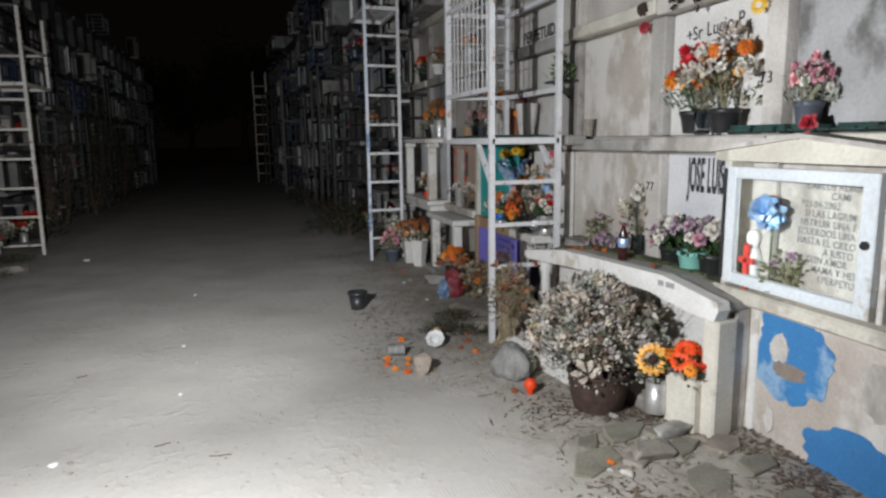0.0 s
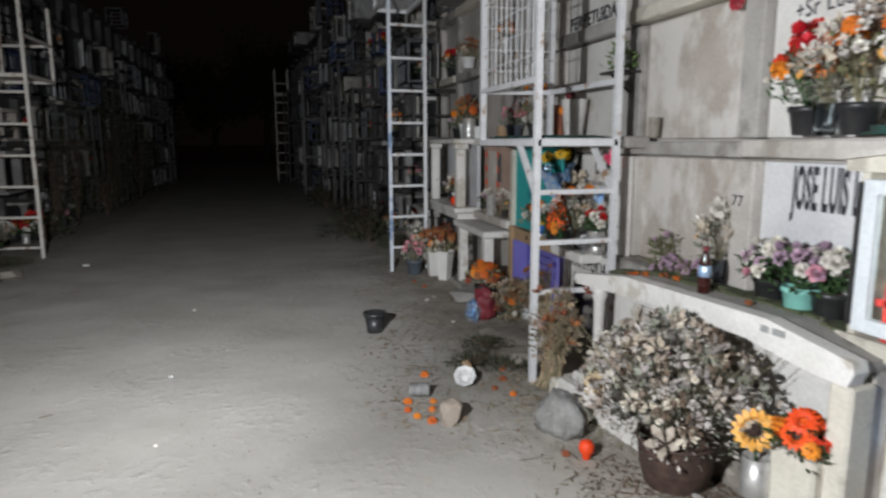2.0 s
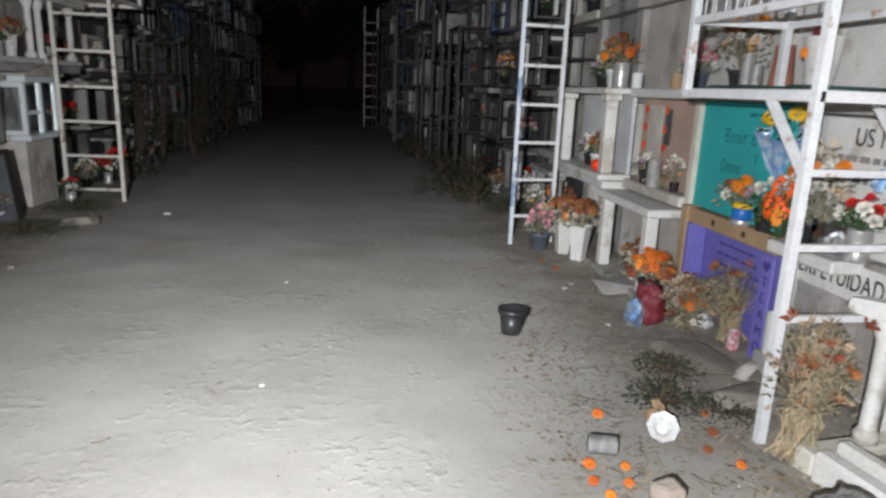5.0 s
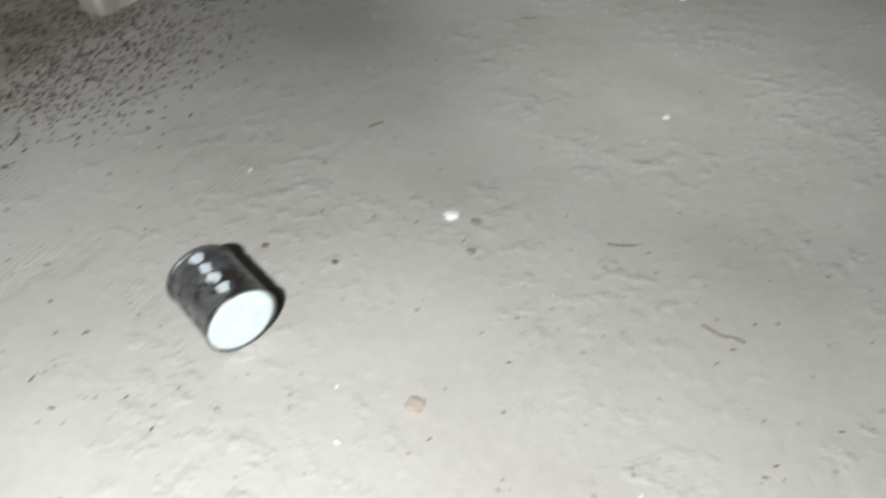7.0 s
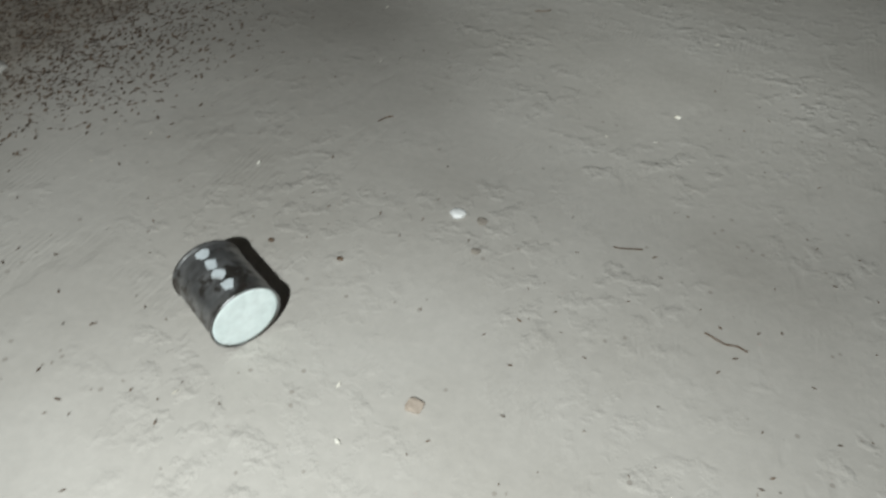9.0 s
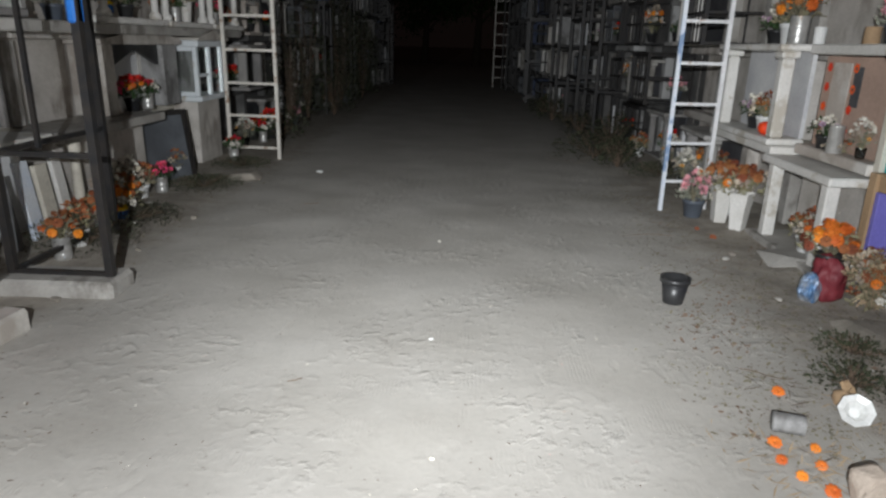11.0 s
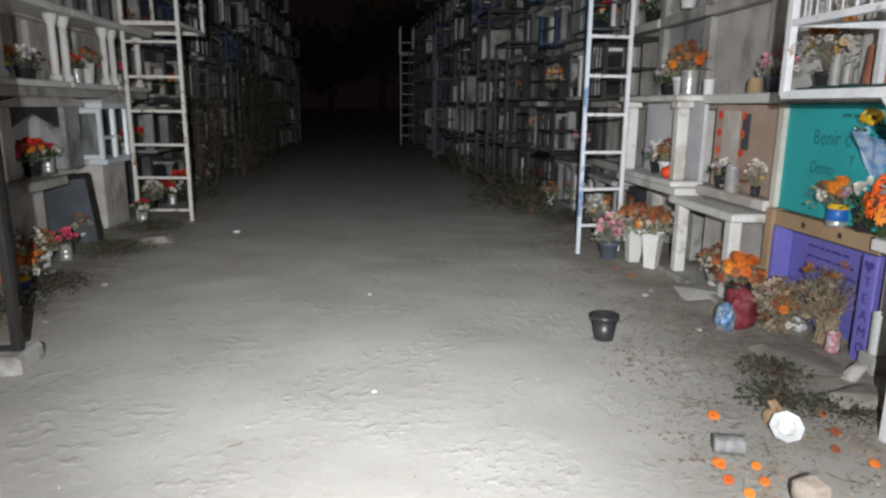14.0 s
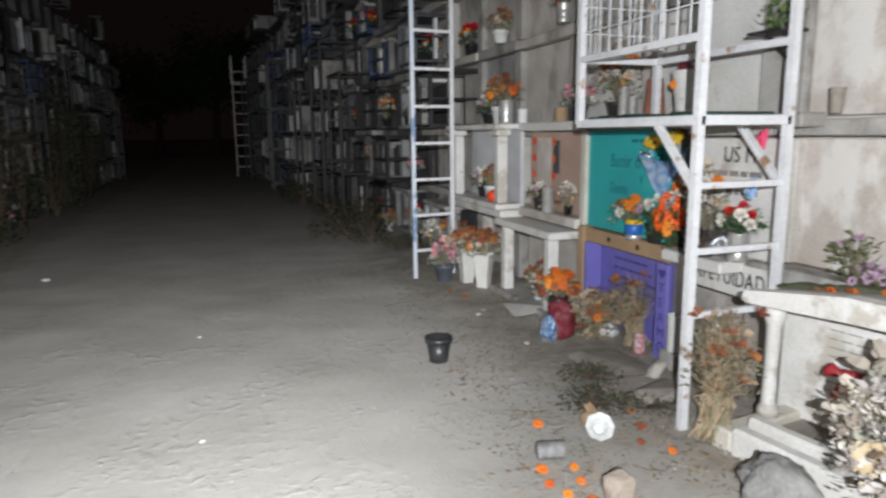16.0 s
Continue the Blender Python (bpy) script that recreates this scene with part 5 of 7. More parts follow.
def window_front(m, w, h, depth, material):
    root = thing("glazed_niche", m, "small glazed grave cabinet with a gable", "shrine", "grave fronts")
    part("base", add_box(B(), (-w / 2, -depth, 0), (w / 2, 0, 0.05), 0.008), material, root)
    for x in (-w / 2 + 0.03, w / 2 - 0.03):
        part("stile", add_box(B(), (x - 0.03, -depth + 0.01, 0.051), (x + 0.03, -depth + 0.05, h - 0.1), 0.006), material, root)
        part("stile", add_box(B(), (x - 0.02, -depth + 0.0505, 0.051), (x + 0.02, -0.001, 0.1), 0.006), material, root)
    part("transom", add_box(B(), (-w / 2 + 0.061, -depth + 0.01, h * 0.42), (w / 2 - 0.061, -depth + 0.04, h * 0.47), 0.004), material, root)
    p = part("pane", add_box(B(), (-w / 2 + 0.058, -depth + 0.022, 0.052), (w / 2 - 0.058, -depth + 0.026, h - 0.101)), "glass", root)
    p.visible_shadow = False
    part("gable", add_prism(B(), [(-w / 2 - 0.03, h - 0.0995), (w / 2 + 0.03, h - 0.0995), (w / 2 + 0.03, h - 0.06), (0, h), (-w / 2 - 0.03, h - 0.06)], -depth - 0.02, 0, "y"), "plaster", root)
    return root


def box_front(m, w, h, material, label):
    root = thing("niche_box", m, label, "niche box", "grave fronts")
    part("lintel", add_box(B(), (-w / 2, -0.16, h - 0.07), (w / 2, 0, h), 0.008), material, root)
    part("sill", add_box(B(), (-w / 2, -0.2, 0), (w / 2, 0, 0.05), 0.008), material, root)
    part("jamb", add_box(B(), (-w / 2, -0.15, 0.051), (-w / 2 + 0.07, 0, h - 0.071), 0.006), material, root)
    part("jamb", add_box(B(), (w / 2 - 0.07, -0.15, 0.051), (w / 2, 0, h - 0.071), 0.006), material, root)
    part("back", add_box(B(), (-w / 2 + 0.071, -0.02, 0.051), (w / 2 - 0.071, 0, h - 0.071)), "old_dim_marble", root)
    return root


def deep_box(m, w, h, material, label):
    """A box niche built far out from the wall, with a gabled lid and a framed opening."""
    root = thing("deep_niche", m, label, "niche box", "grave fronts")
    d = 0.5
    part("floor", add_box(B(), (-w / 2, -d, 0), (w / 2, 0, 0.04), 0.006), material, root)
    for sgn in (-1, 1):
        x = sgn * (w / 2 - 0.03)
        part("side_wall", add_box(B(), (x - 0.03, -d + 0.01, 0.041), (x + 0.03, 0, h - 0.09), 0.006), material, root)
    part("lid", add_prism(B(), [(-w / 2 - 0.04, h - 0.089), (w / 2 + 0.04, h - 0.089), (w / 2 + 0.04, h - 0.06), (0, h), (-w / 2 - 0.04, h - 0.06)], -d - 0.03, 0, "y"), material, root)
    for lo, hi in (((-w / 2 + 0.061, -d + 0.03, 0.041), (-w / 2 + 0.10, -d + 0.06, h - 0.091)), ((w / 2 - 0.10, -d + 0.03, 0.041), (w / 2 - 0.061, -d + 0.06, h - 0.091)), ((-w / 2 + 0.101, -d + 0.03, h - 0.14), (w / 2 - 0.101, -d + 0.06, h - 0.091))):
        part("frame_bar", add_box(B(), lo, hi, 0.004), "white_paint", root)
    # back plate coloured dark to paint the shade inside the box
    part("back", add_box(B(), (-w / 2 + 0.061, -0.06, 0.041), (w / 2 - 0.061, -0.03, h - 0.091)), "shade_stone", root)
    return root


def slab_row(m, w, h):
    root = thing("memorial_slabs", m, "pale upright memorial slabs propped in a niche", "slab", "grave fronts")
    rnd = random.Random(17)
    x = -w / 2
    while x < w / 2 - 0.12:
        d = rnd.uniform(0.05, 0.13)
        y = -rnd.uniform(0.08, 0.3)
        part("slab", add_box(B(), (x, y - 0.03, 0), (x + d, y, h * rnd.uniform(0.55, 0.95)), 0.006), rnd.choice(("old_dim_paint", "marble", "old_dim_marble")), root)
        x += d + rnd.uniform(0.03, 0.12)
    return root


def canopy_frame(m, w, h, depth, material):
    root = thing("canopy_frame", m, "dark metal frame standing before the niches", "metal frame", "grave fronts")
    pts = [(-w / 2, -depth), (w / 2, -depth), (-w / 2, 0), (w / 2, 0)]
    for x, y in pts:
        part("post", add_bar(B(), (x, y, -0.01), (x, y, h), 0.035), material, root)
    for z in (0.08, 0.62, 1.25, h - 0.02):
        for a, c in ((0, 1), (0, 2), (1, 3)):
            part("rail", add_bar(B(), (*pts[a], z), (*pts[c], z), 0.028), material, root)
    return root


def front(kind, m):
    if kind in FRONTS:
        return again(FRONTS[kind], m)
    made = {
        # dark backs in these fronts paint in the shade behind the columns
        "aed": lambda: aedicula(m, 0.82, 0.6, 0.38, "old_dim_paint", back="shade_stone"),
        "aed_white": lambda: aedicula(m, 0.8, 0.6, 0.4, "white_paint", back="shade_stone"),
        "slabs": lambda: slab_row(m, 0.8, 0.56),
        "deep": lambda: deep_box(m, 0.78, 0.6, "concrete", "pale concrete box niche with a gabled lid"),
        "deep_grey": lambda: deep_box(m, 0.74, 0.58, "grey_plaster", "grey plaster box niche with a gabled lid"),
        "aed_grey": lambda: aedicula(m, 0.82, 0.6, 0.3, "concrete", "grey concrete aedicula with columns", "shade_stone"),
        "cage": lambda: cage(m, 0.8, 0.58, 0.44, "black_metal"),
        "cage_grey": lambda: cage(m, 0.74, 0.56, 0.36, "grey_metal"),
        "plaque": lambda: plaque_front(m, 0.78, 0.58, "old_dim_marble", "old_dim_paint"),
        "plaque_grey": lambda: plaque_front(m, 0.78, 0.58, "grey_plaster", "concrete"),
        "window": lambda: window_front(m, 0.76, 0.6, 0.34, "old_dim_paint"),
        "window_blue": lambda: window_front(m, 0.72, 0.58, 0.3, "blue_paint"),
        "cage_blue": lambda: cage(m, 0.78, 0.57, 0.4, "blue_paint"),
        "cage_white": lambda: cage(m, 0.5, 0.5, 0.3, "old_dim_paint"),
        "box": lambda: box_front(m, 0.8, 0.58, "white_paint", "white painted box frame round a niche"),
        "box_tan": lambda: box_front(m, 0.8, 0.58, "tan_plaster", "tan plaster box frame round a niche"),
        "box_grey": lambda: box_front(m, 0.8, 0.58, "grey_plaster", "grey plaster box frame round a niche"),
        "canopy": lambda: canopy_frame(m, 0.85, 2.0, 0.42, "black_metal"),
    }[kind]()
    FRONTS[kind] = made
    return made


KINDS = ["aed", "aed_grey", "aed_white", "cage", "cage", "cage_grey", "cage_blue", "cage_white", "plaque_grey", "window", "window_blue", "box_grey", "box_tan", "slabs", "slabs", "cage", "deep", "deep_grey"]
SORTS = ["marigold_tin", "marigold_vase", "red_pot", "white_dry", "pink_pot", "dry_brown", "red_white", "orange_mix", "dry_brown", "marigold_heap", "sparse_green", "dry_tall"]
DARK = ["cage", "cage_grey", "cage_blue", "aed_grey", "box_grey", "slabs", "aed", "cage", "slabs"]
DULL = ["dry_brown", "white_dry", "sparse_green", "dry_tall", "sparse_green", "white_black", "red_pot", "pink_pot"]


def fill_wall(face, sign, rz, cols, first, last, seed):
    rnd = random.Random(seed)
    for a, c in zip(cols, cols[1:]):
        y = (a + c) / 2
        if not first <= a < last:
            continue
        xf = BEND if sign > 0 and a > 8.6 else Matrix()
        sorts = SORTS if y < 8.6 else DULL
        for r, z in enumerate(ROWS + [TOP]):
            if rnd.random() < (0.9 if r < 5 else 0.5 if r == 5 else 0.3):
                kind = rnd.choice(DARK if r == 0 or (sign < 0 and y > 10.5) else KINDS)
                tall = rnd.uniform(0.78, 1.0) if r < 6 else rnd.uniform(0.5, 1.2)
                front(kind, xf @ pose(face + sign * 0.118, y + rnd.uniform(-0.05, 0.05), z + 0.008, 0, 0, rz + rnd.uniform(-3, 3)) @ Matrix.Diagonal((rnd.uniform(0.65, 1.0), rnd.uniform(0.6, 1.25), tall, 1)))
                if rnd.random() < (0.6 if y < 12 else 0.25 if y < 17 else 0.0) and r < 5:
                    bunch(rnd.choice(sorts), xf @ pose(face + sign * rnd.uniform(0.0, 0.05), y + rnd.uniform(-0.2, 0.2), z + (0.008 if kind in ("plaque_grey", "slabs") else 0.06), 0, 0, rz + rnd.uniform(-60, 60)))
        if rnd.random() < (0.5 if sign > 0 else 0.25) and y > 9.3:
            p = xf @ Vector((face - sign * 0.05, y, 0))
            front("canopy", Matrix.Translation((0, 0, gz(p.x - sign * 0.2, p.y))) @ xf @ pose(face - sign * 0.05, y, 0, 0, 0, rz + rnd.uniform(-4, 4)) @ Matrix.Diagonal((rnd.uniform(0.6, 1.0), rnd.uniform(0.8, 1.4), rnd.uniform(0.9, 1.6), 1)))
        elif y < 17 and rnd.random() < 0.7:
            x = face - sign * rnd.uniform(0.15, 0.4)
            p = xf @ Vector((x, y, 0))
            bunch(rnd.choice(sorts), pose(p.x, p.y, gz(p.x, p.y), 0, 0, rnd.uniform(0, 360)))


fill_wall(RX, 1, RZ, RCOLS, 6.8, 23, 21)
fill_wall(LX, -1, LZ, LCOLS, 8.9, 23, 22)
for col in range(3, 10):   # upper rows over the near cells
    for r in (4,):
        front(["box", "plaque", "aed_grey", "cage_grey", "plaque", "box_tan", "window"][col - 3], pose(RX + 0.118, (RCOLS[col] + RCOLS[col + 1]) / 2, ROWS[r] + 0.008, 0, 0, RZ))

# ---- near cells of the wall: pots and cups ----
for kind, x, y, z in (
    ("red_tall", 2.52, 1.9, 1.345), ("dry_tall", 2.49, 1.65, 1.345), ("white_dry", 2.46, 1.76, 1.345), 
    ("mauve_mint", 2.50, 1.84, 0.667), ("white_black", 2.52, 2.02, 0.667), ("white_black", 2.54, 1.74, 0.667),
    ("sparse_leaf", 2.56, 2.82, 0.667), ("mauve_low", 2.5, 2.68, 0.667), ("mauve_low", 2.52, 2.52, 0.667), ("white_dry", 2.57, 2.42, 0.667),
    ("orange_mix", 2.37, 4.08, 0.655), ("red_white", 2.40, 3.30, 0.665), ("white_dry", 2.40, 3.52, 0.665), ("dry_tall", 2.42, 3.62, 0.665),
    ("red_pot", 2.40, 2.42, 0.071), ("white_black", 2.41, 3.92, 0.655),
    ("white_black", 2.42, 6.35, 1.352), ("pink_pot", 2.48, 4.93, 1.352),
    ("dry_tall", 2.48, 4.45, 1.352),
    ("white_black", 2.36, 6.32, 0.712), ("dry_brown", 2.36, 6.15, 0.712),
    ("dry_brown", 2.5, 6.3, 2.05), ("marigold_tin", 2.5, 5.2, 2.05),
):
    bunch(kind, pose(x, y, z, 0, 0, RZ + (x * 977 + y * 331) % 70 - 35))


bunch("pink_pot", pose(2.53, 1.23, 1.348, 0, 0, -80) @ Matrix.Diagonal((0.76, 0.76, 1.05, 1)))


for kind, x, y, z, k, tall in (("marigold_tin", 2.42, 6.0, 1.352, 1.3, 1.45), ("dry_brown", 2.46, 6.2, 1.352, 1.2, 1.4), ("white_black", 2.40, 5.32, 0.7, 0.8, 0.8), ("white_dry", 2.40, 4.9, 0.7, 0.7, 0.6), ("marigold_low", 2.42, 5.14, 0.7, 0.8, 0.35), ("gerbera", 2.38, 3.78, 0.665, 0.95, 1.7), ("red_white", -3.0, 9.0, 0.67, 1.0, 1.0), ("pink_pot", 1.88, 6.08, 0.02, 1.2, 1.35), ("marigold_tin", -3.0, 9.35, 1.34, 1.1, 1.1), ("red_pot", -2.98, 9.3, 0.67, 1.1, 1.0), ("hot_pink", -2.98, 9.0, 1.34, 1.1, 1.1), ("red_pot", -2.6, 9.65, 0.02, 1.2, 1.3)):
    bunch(kind, pose(x, y, z, 0, 0, y * 77 % 360) @ Matrix.Diagonal((k, k, tall, 1)))


def cup(m, material, h=0.11, r0=0.03, r1=0.04, label="small white cup"):
    bm = add_lathe(B(), [(r0, 0), (r0 + 0.002, 0.003), (r1, h - 0.004), (r1 + 0.003, h), (r1 - 0.003, h), (r0 - 0.004, 0.01)], 18)
    return single("cup", bm, material, m, label, "cup", smooth=True)


cup(pose(2.53, 2.95, 1.345), "stone", 0.105, 0.022, 0.031, "weathered grey goblet on a ledge")
cup(pose(2.40, 5.64, 1.352), "white_plastic", 0.11, 0.036, 0.04, "plain white cup on a ledge")
cup(pose(2.36, 5.12, 0.7), "tin", 0.17, 0.045, 0.045, "brass-coloured tin standing before a brown board")
cup(pose(2.45, 5.12, 1.352), "cardboard", 0.1, 0.045, 0.045, "brown paper-covered tin on a ledge")
cup(pose(2.46, 4.36, 1.352), "tin", 0.19, 0.035, 0.035, "shiny tin can on a ledge")
cup(pose(2.44, 4.24, 1.352), "tin", 0.13, 0.028, 0.028, "shiny tin can on a ledge")
cup(pose(2.47, 3.80, 1.352), "white_paint", 0.24, 0.055, 0.085, "white conical vase on a ledge")
for mt, dx, dz, sz in (("orange", -0.068, 0.17, 0.03), ("maroon", -0.02, 0.26, 0.04), ("dry_petal", 0.02, 0.27, 0.05)):
    fl = new("vase_flower", blossom("pompon" if mt != "dry_petal" else "dry", mt, sz))
    fl.matrix_basis = face_to((2.47 + dx, 3.80 - 0.3 * dx, 1.352 + dz), (-0.8, -0.5, 0.3 if dz < 0.2 else 0.9))
    tagged(fl, "cloth flower set on a white conical vase", "flower")
tt = thing("green_turf", pose(2.1, 3.46, 1.342), "dark green turf cloth laid over the ladder platform", "cloth")
for k in range(9):
    bm = B()
    r9 = random.Random(k)
    add_box(bm, (-0.19 + r9.uniform(0, 0.02), -0.42 + 0.093 * k, 0), (0.22 - r9.uniform(0, 0.03), -0.33 + 0.093 * k, r9.uniform(0.008, 0.02)), 0.003)
    part("fold", bm, "green_cloth", tt)
single("plaster_block", add_box(B(), (-0.05, -0.06, -0.01), (0.05, 0.06, 0.09), 0.01), "concrete", pose(2.335, 3.64, gz(2.335, 3.64)), "low concrete block under a white vase", "block")
cup(pose(2.335, 3.64, gz(2.335, 3.64) + 0.09), "white_plastic", 0.2, 0.036, 0.04, "tall white plastic vase by the purple board")
cup(pose(2.48, 4.09, 1.352), "brick_red", 0.22, 0.06, 0.045, "terracotta vase on a ledge")
single("orange_ball", add_lathe(B(), [(0.02, 0), (0.045, 0.02), (0.055, 0.05), (0.045, 0.08), (0.015, 0.092)], 14), "hot_orange", pose(2.26, 5.9, 0.712), "small orange pumpkin ornament on the shrine base", "ornament", smooth=True)


def foil_bouquet(m):
    """A cone of crinkled blue foil with yellow daisies, hung on the board."""
    root = thing("foil_bouquet", m, "yellow cloth flowers in a crinkled blue foil wrap", "bouquet")
    rnd2 = random.Random(6)
    bm = B()
    seg, prof = 22, ((0.025, -0.13), (0.055, -0.06), (0.085, 0.02), (0.11, 0.07))
    rings = [[bm.verts.new((q * (1 + 0.22 * rnd2.uniform(-1, 1)) * math.cos(6.283 * k / seg), q * (1 + 0.22 * rnd2.uniform(-1, 1)) * math.sin(6.283 * k / seg), z + rnd2.uniform(-0.015, 0.015))) for k in range(seg)] for q, z in prof]
    for p, q in zip(rings, rings[1:]):
        for k in range(seg):
            bm.faces.new((p[k], p[(k + 1) % seg], q[(k + 1) % seg], q[k]))
    part("foil_wrap", bm, "blue_foil", root, "crinkled blue foil")
    part("foliage", leaf_cloud(rnd2, 60, (0, 0, 0.02), 0.08, 0.1, 0.04), "leaf", root)
    for k in range(7):
        a = k * 2.4
        p = (math.cos(a) * 0.055, math.sin(a) * 0.07, 0.11 + 0.02 * (k % 3))
        part("blossom", blossom("daisy", "yellow", 0.038), None, root, at=face_to(p, (p[0] * 6 - 0.4, p[1] * 6 - 0.2, 0.8), k))
    part("wire", add_tube(B(), (0.02, 0, -0.1), (0.075, 0, 0.12), 0.003), "black_metal", root)


foil_bouquet(pose(2.40, 3.88, 1.08, 8, -10, 0) @ Matrix.Diagonal((1.15, 1.15, 1.2, 1)))


def ribbon_spray(m, material, label):
    root = thing("ribbon_spray", m, label, "ribbon")
    rnd2 = random.Random(19)
    for k in range(7):
        a, t = rnd2.uniform(-0.9, 0.9), rnd2.uniform(0.02, 0.07)
        part("ribbon", add_prism(B(), [(-0.012, 0), (0.012, 0), (0.02 + a * 0.05, t), (a * 0.06, t + 0.03), (a * 0.05 - 0.02, t)], -0.003, 0.003, "y"), material, root, at=Matrix.Rotation(k * 0.9, 4, "Z"))
    return root


ribbon_spray(pose(2.44, 3.24, 1.19, 0, 0, 70), "hot_pink", "bright pink ribbon tied beside the plaque")
ribbon_spray(pose(2.36, 3.2, 0.97, 0, 0, 70), "blue_foil", "crumpled blue ribbon over the flowers")


def soda_bottle(m):
    root = thing("soda_bottle", m, "part-full cola bottle with a blue label on the canopy", "bottle")
    part("body", add_lathe(B(), [(0.028, 0), (0.031, 0.008), (0.031, 0.075), (0.029, 0.082)], 18), "cola", root, "", True)
    part("paper_band", add_lathe(B(), [(0.0292, 0.0822), (0.0315, 0.084), (0.0315, 0.138), (0.029, 0.14)], 18), "blue_foil", root, "blue printed band", True)
    part("neck", add_lathe(B(), [(0.029, 0.1402), (0.03, 0.155), (0.013, 0.20), (0.012, 0.215)], 18), "cola", root, "", True)
    part("cap", add_lathe(B(), [(0.014, 0.2152), (0.0145, 0.217), (0.0145, 0.232), (0.012, 0.234)], 14), "maroon", root, "dark red cap")


soda_bottle(pose(2.33, 2.19, 0.68) @ Matrix.Diagonal((0.88, 0.88, 0.86, 1)))


# dried flower heads pinned high on the wall, and a cloth rose on the ledge
for x, y, z, kind, mt, r in ((2.515, 2.34, 1.91, "pompon", "bow_red", 0.035), (2.515, 2.36, 2.01, "pompon", "wicker", 0.04), (2.515, 1.51, 1.87, "daisy", "yellow", 0.04), (2.515, 2.07, 1.99, "dry", "seeds", 0.035), (2.515, 1.88, 1.95, "dry", "seeds", 0.035), (2.47, 1.165, 1.375, "rose", "bow_red", 0.04)):
    ob = new("pinned_flower", blossom(kind, mt, r))
    ob.matrix_basis = face_to((x, y, z), (-0.9, -0.3, 0.1), y * 9)
    tagged(ob, "dried flower head pinned to the niche wall" if z > 1.5 else "faded red cloth rose lying on the ledge", "flower")

# ---- dry bouquet in a wicker basket and the bundle of straw ----
def big_bouquet():
    root = thing("dry_bouquet", pose(2.08, 2.0, gz(2.08, 2.0)) @ Matrix.Diagonal((1.06, 1.06, 1.06, 1)), "large withered bouquet of pale flowers in a wicker basket", "bouquet")
    rnd = random.Random(77)
    part("basket", add_lathe(B(), [(0.10, 0), (0.11, 0.005), (0.13, 0.08), (0.14, 0.17), (0.15, 0.18), (0.145, 0.19), (0.13, 0.18), (0.11, 0.1)], 28), "wicker", root, "dark wicker basket", at=Matrix.Translation((-0.06, -0.12, 0)))
    part("stalk", stem_set(rnd, 90, (0, 0, 0.1), 0.37, 0.46, 0.0022), "dry_leaf", root)
    part("foliage", leaf_cloud(rnd, 1500, (0, 0.02, 0.12), 0.32, 0.40, 0.026), "grey_green", root, "grey-green withered leaves")
    part("dead_foliage", leaf_cloud(rnd, 1500, (0, 0.02, 0.12), 0.33, 0.43, 0.028), "ash_petal", root, "ash-coloured withered leaves")
    scraps = (("dry", "ash_petal", 0.034), ("dry", "dry_petal", 0.03), ("dry", "pale_dry", 0.026), ("rose", "pale_dry", 0.015), ("dry", "ash_petal", 0.026), ("rose", "white_petal", 0.015), ("dry", "grey_green", 0.03), ("rose", "ash_petal", 0.02), ("dry", "twig", 0.028))
    for k in range(300):
        a, t = rnd.uniform(0, 6.28), rnd.random() ** 0.5
        wild = rnd.uniform(0.85, 1.12)
        x, y = math.cos(a) * t * 0.32 * wild, math.sin(a) * t * 0.34 * wild + 0.02
        z = 0.13 + 0.42 * math.sqrt(max(0.0, 1 - 0.85 * t * t)) * rnd.uniform(0.72, 1.08)
        kind, m, s = rnd.choice(scraps)
        d = (x + rnd.uniform(-0.25, 0.25), y + rnd.uniform(-0.25, 0.25), rnd.uniform(0.05, 0.4))
        part("blossom", blossom(kind, m, s * rnd.choice((0.8, 1.0, 1.25))), None, root, at=face_to((x, y, max(0.14, z)), d, rnd.uniform(0, 6)))
    # torn wrapping paper among the stems
    for x, y, z, r in ((-0.1, 0.22, 0.36, 0.10), (0.02, 0.28, 0.44, 0.09), (-0.24, 0.05, 0.26, 0.07), (-0.16, -0.2, 0.2, 0.06)):
        bm = B()
        petal_ring(bm, 5, r * 0.12, r, r * 0.3, r * 0.8, -r * 0.25, 0, x * 9)
        part("wrapping_paper", bm, "pale_dry" if x > -0.2 else "ash_petal", root, "torn faded wrapping paper", at=face_to((x, y, z), (x - 0.2, y - 0.1, 0.3)))
    bm = B()
    petal_ring(bm, 11, 0.0, 0.05, 0.018, 0.008, 0.006)
    part("dry_disc", bm, "straw", root, "round straw-coloured dried flower head", at=face_to((-0.28, 0.1, 0.32), (-0.9, -0.5, 0.4)))


big_bouquet()


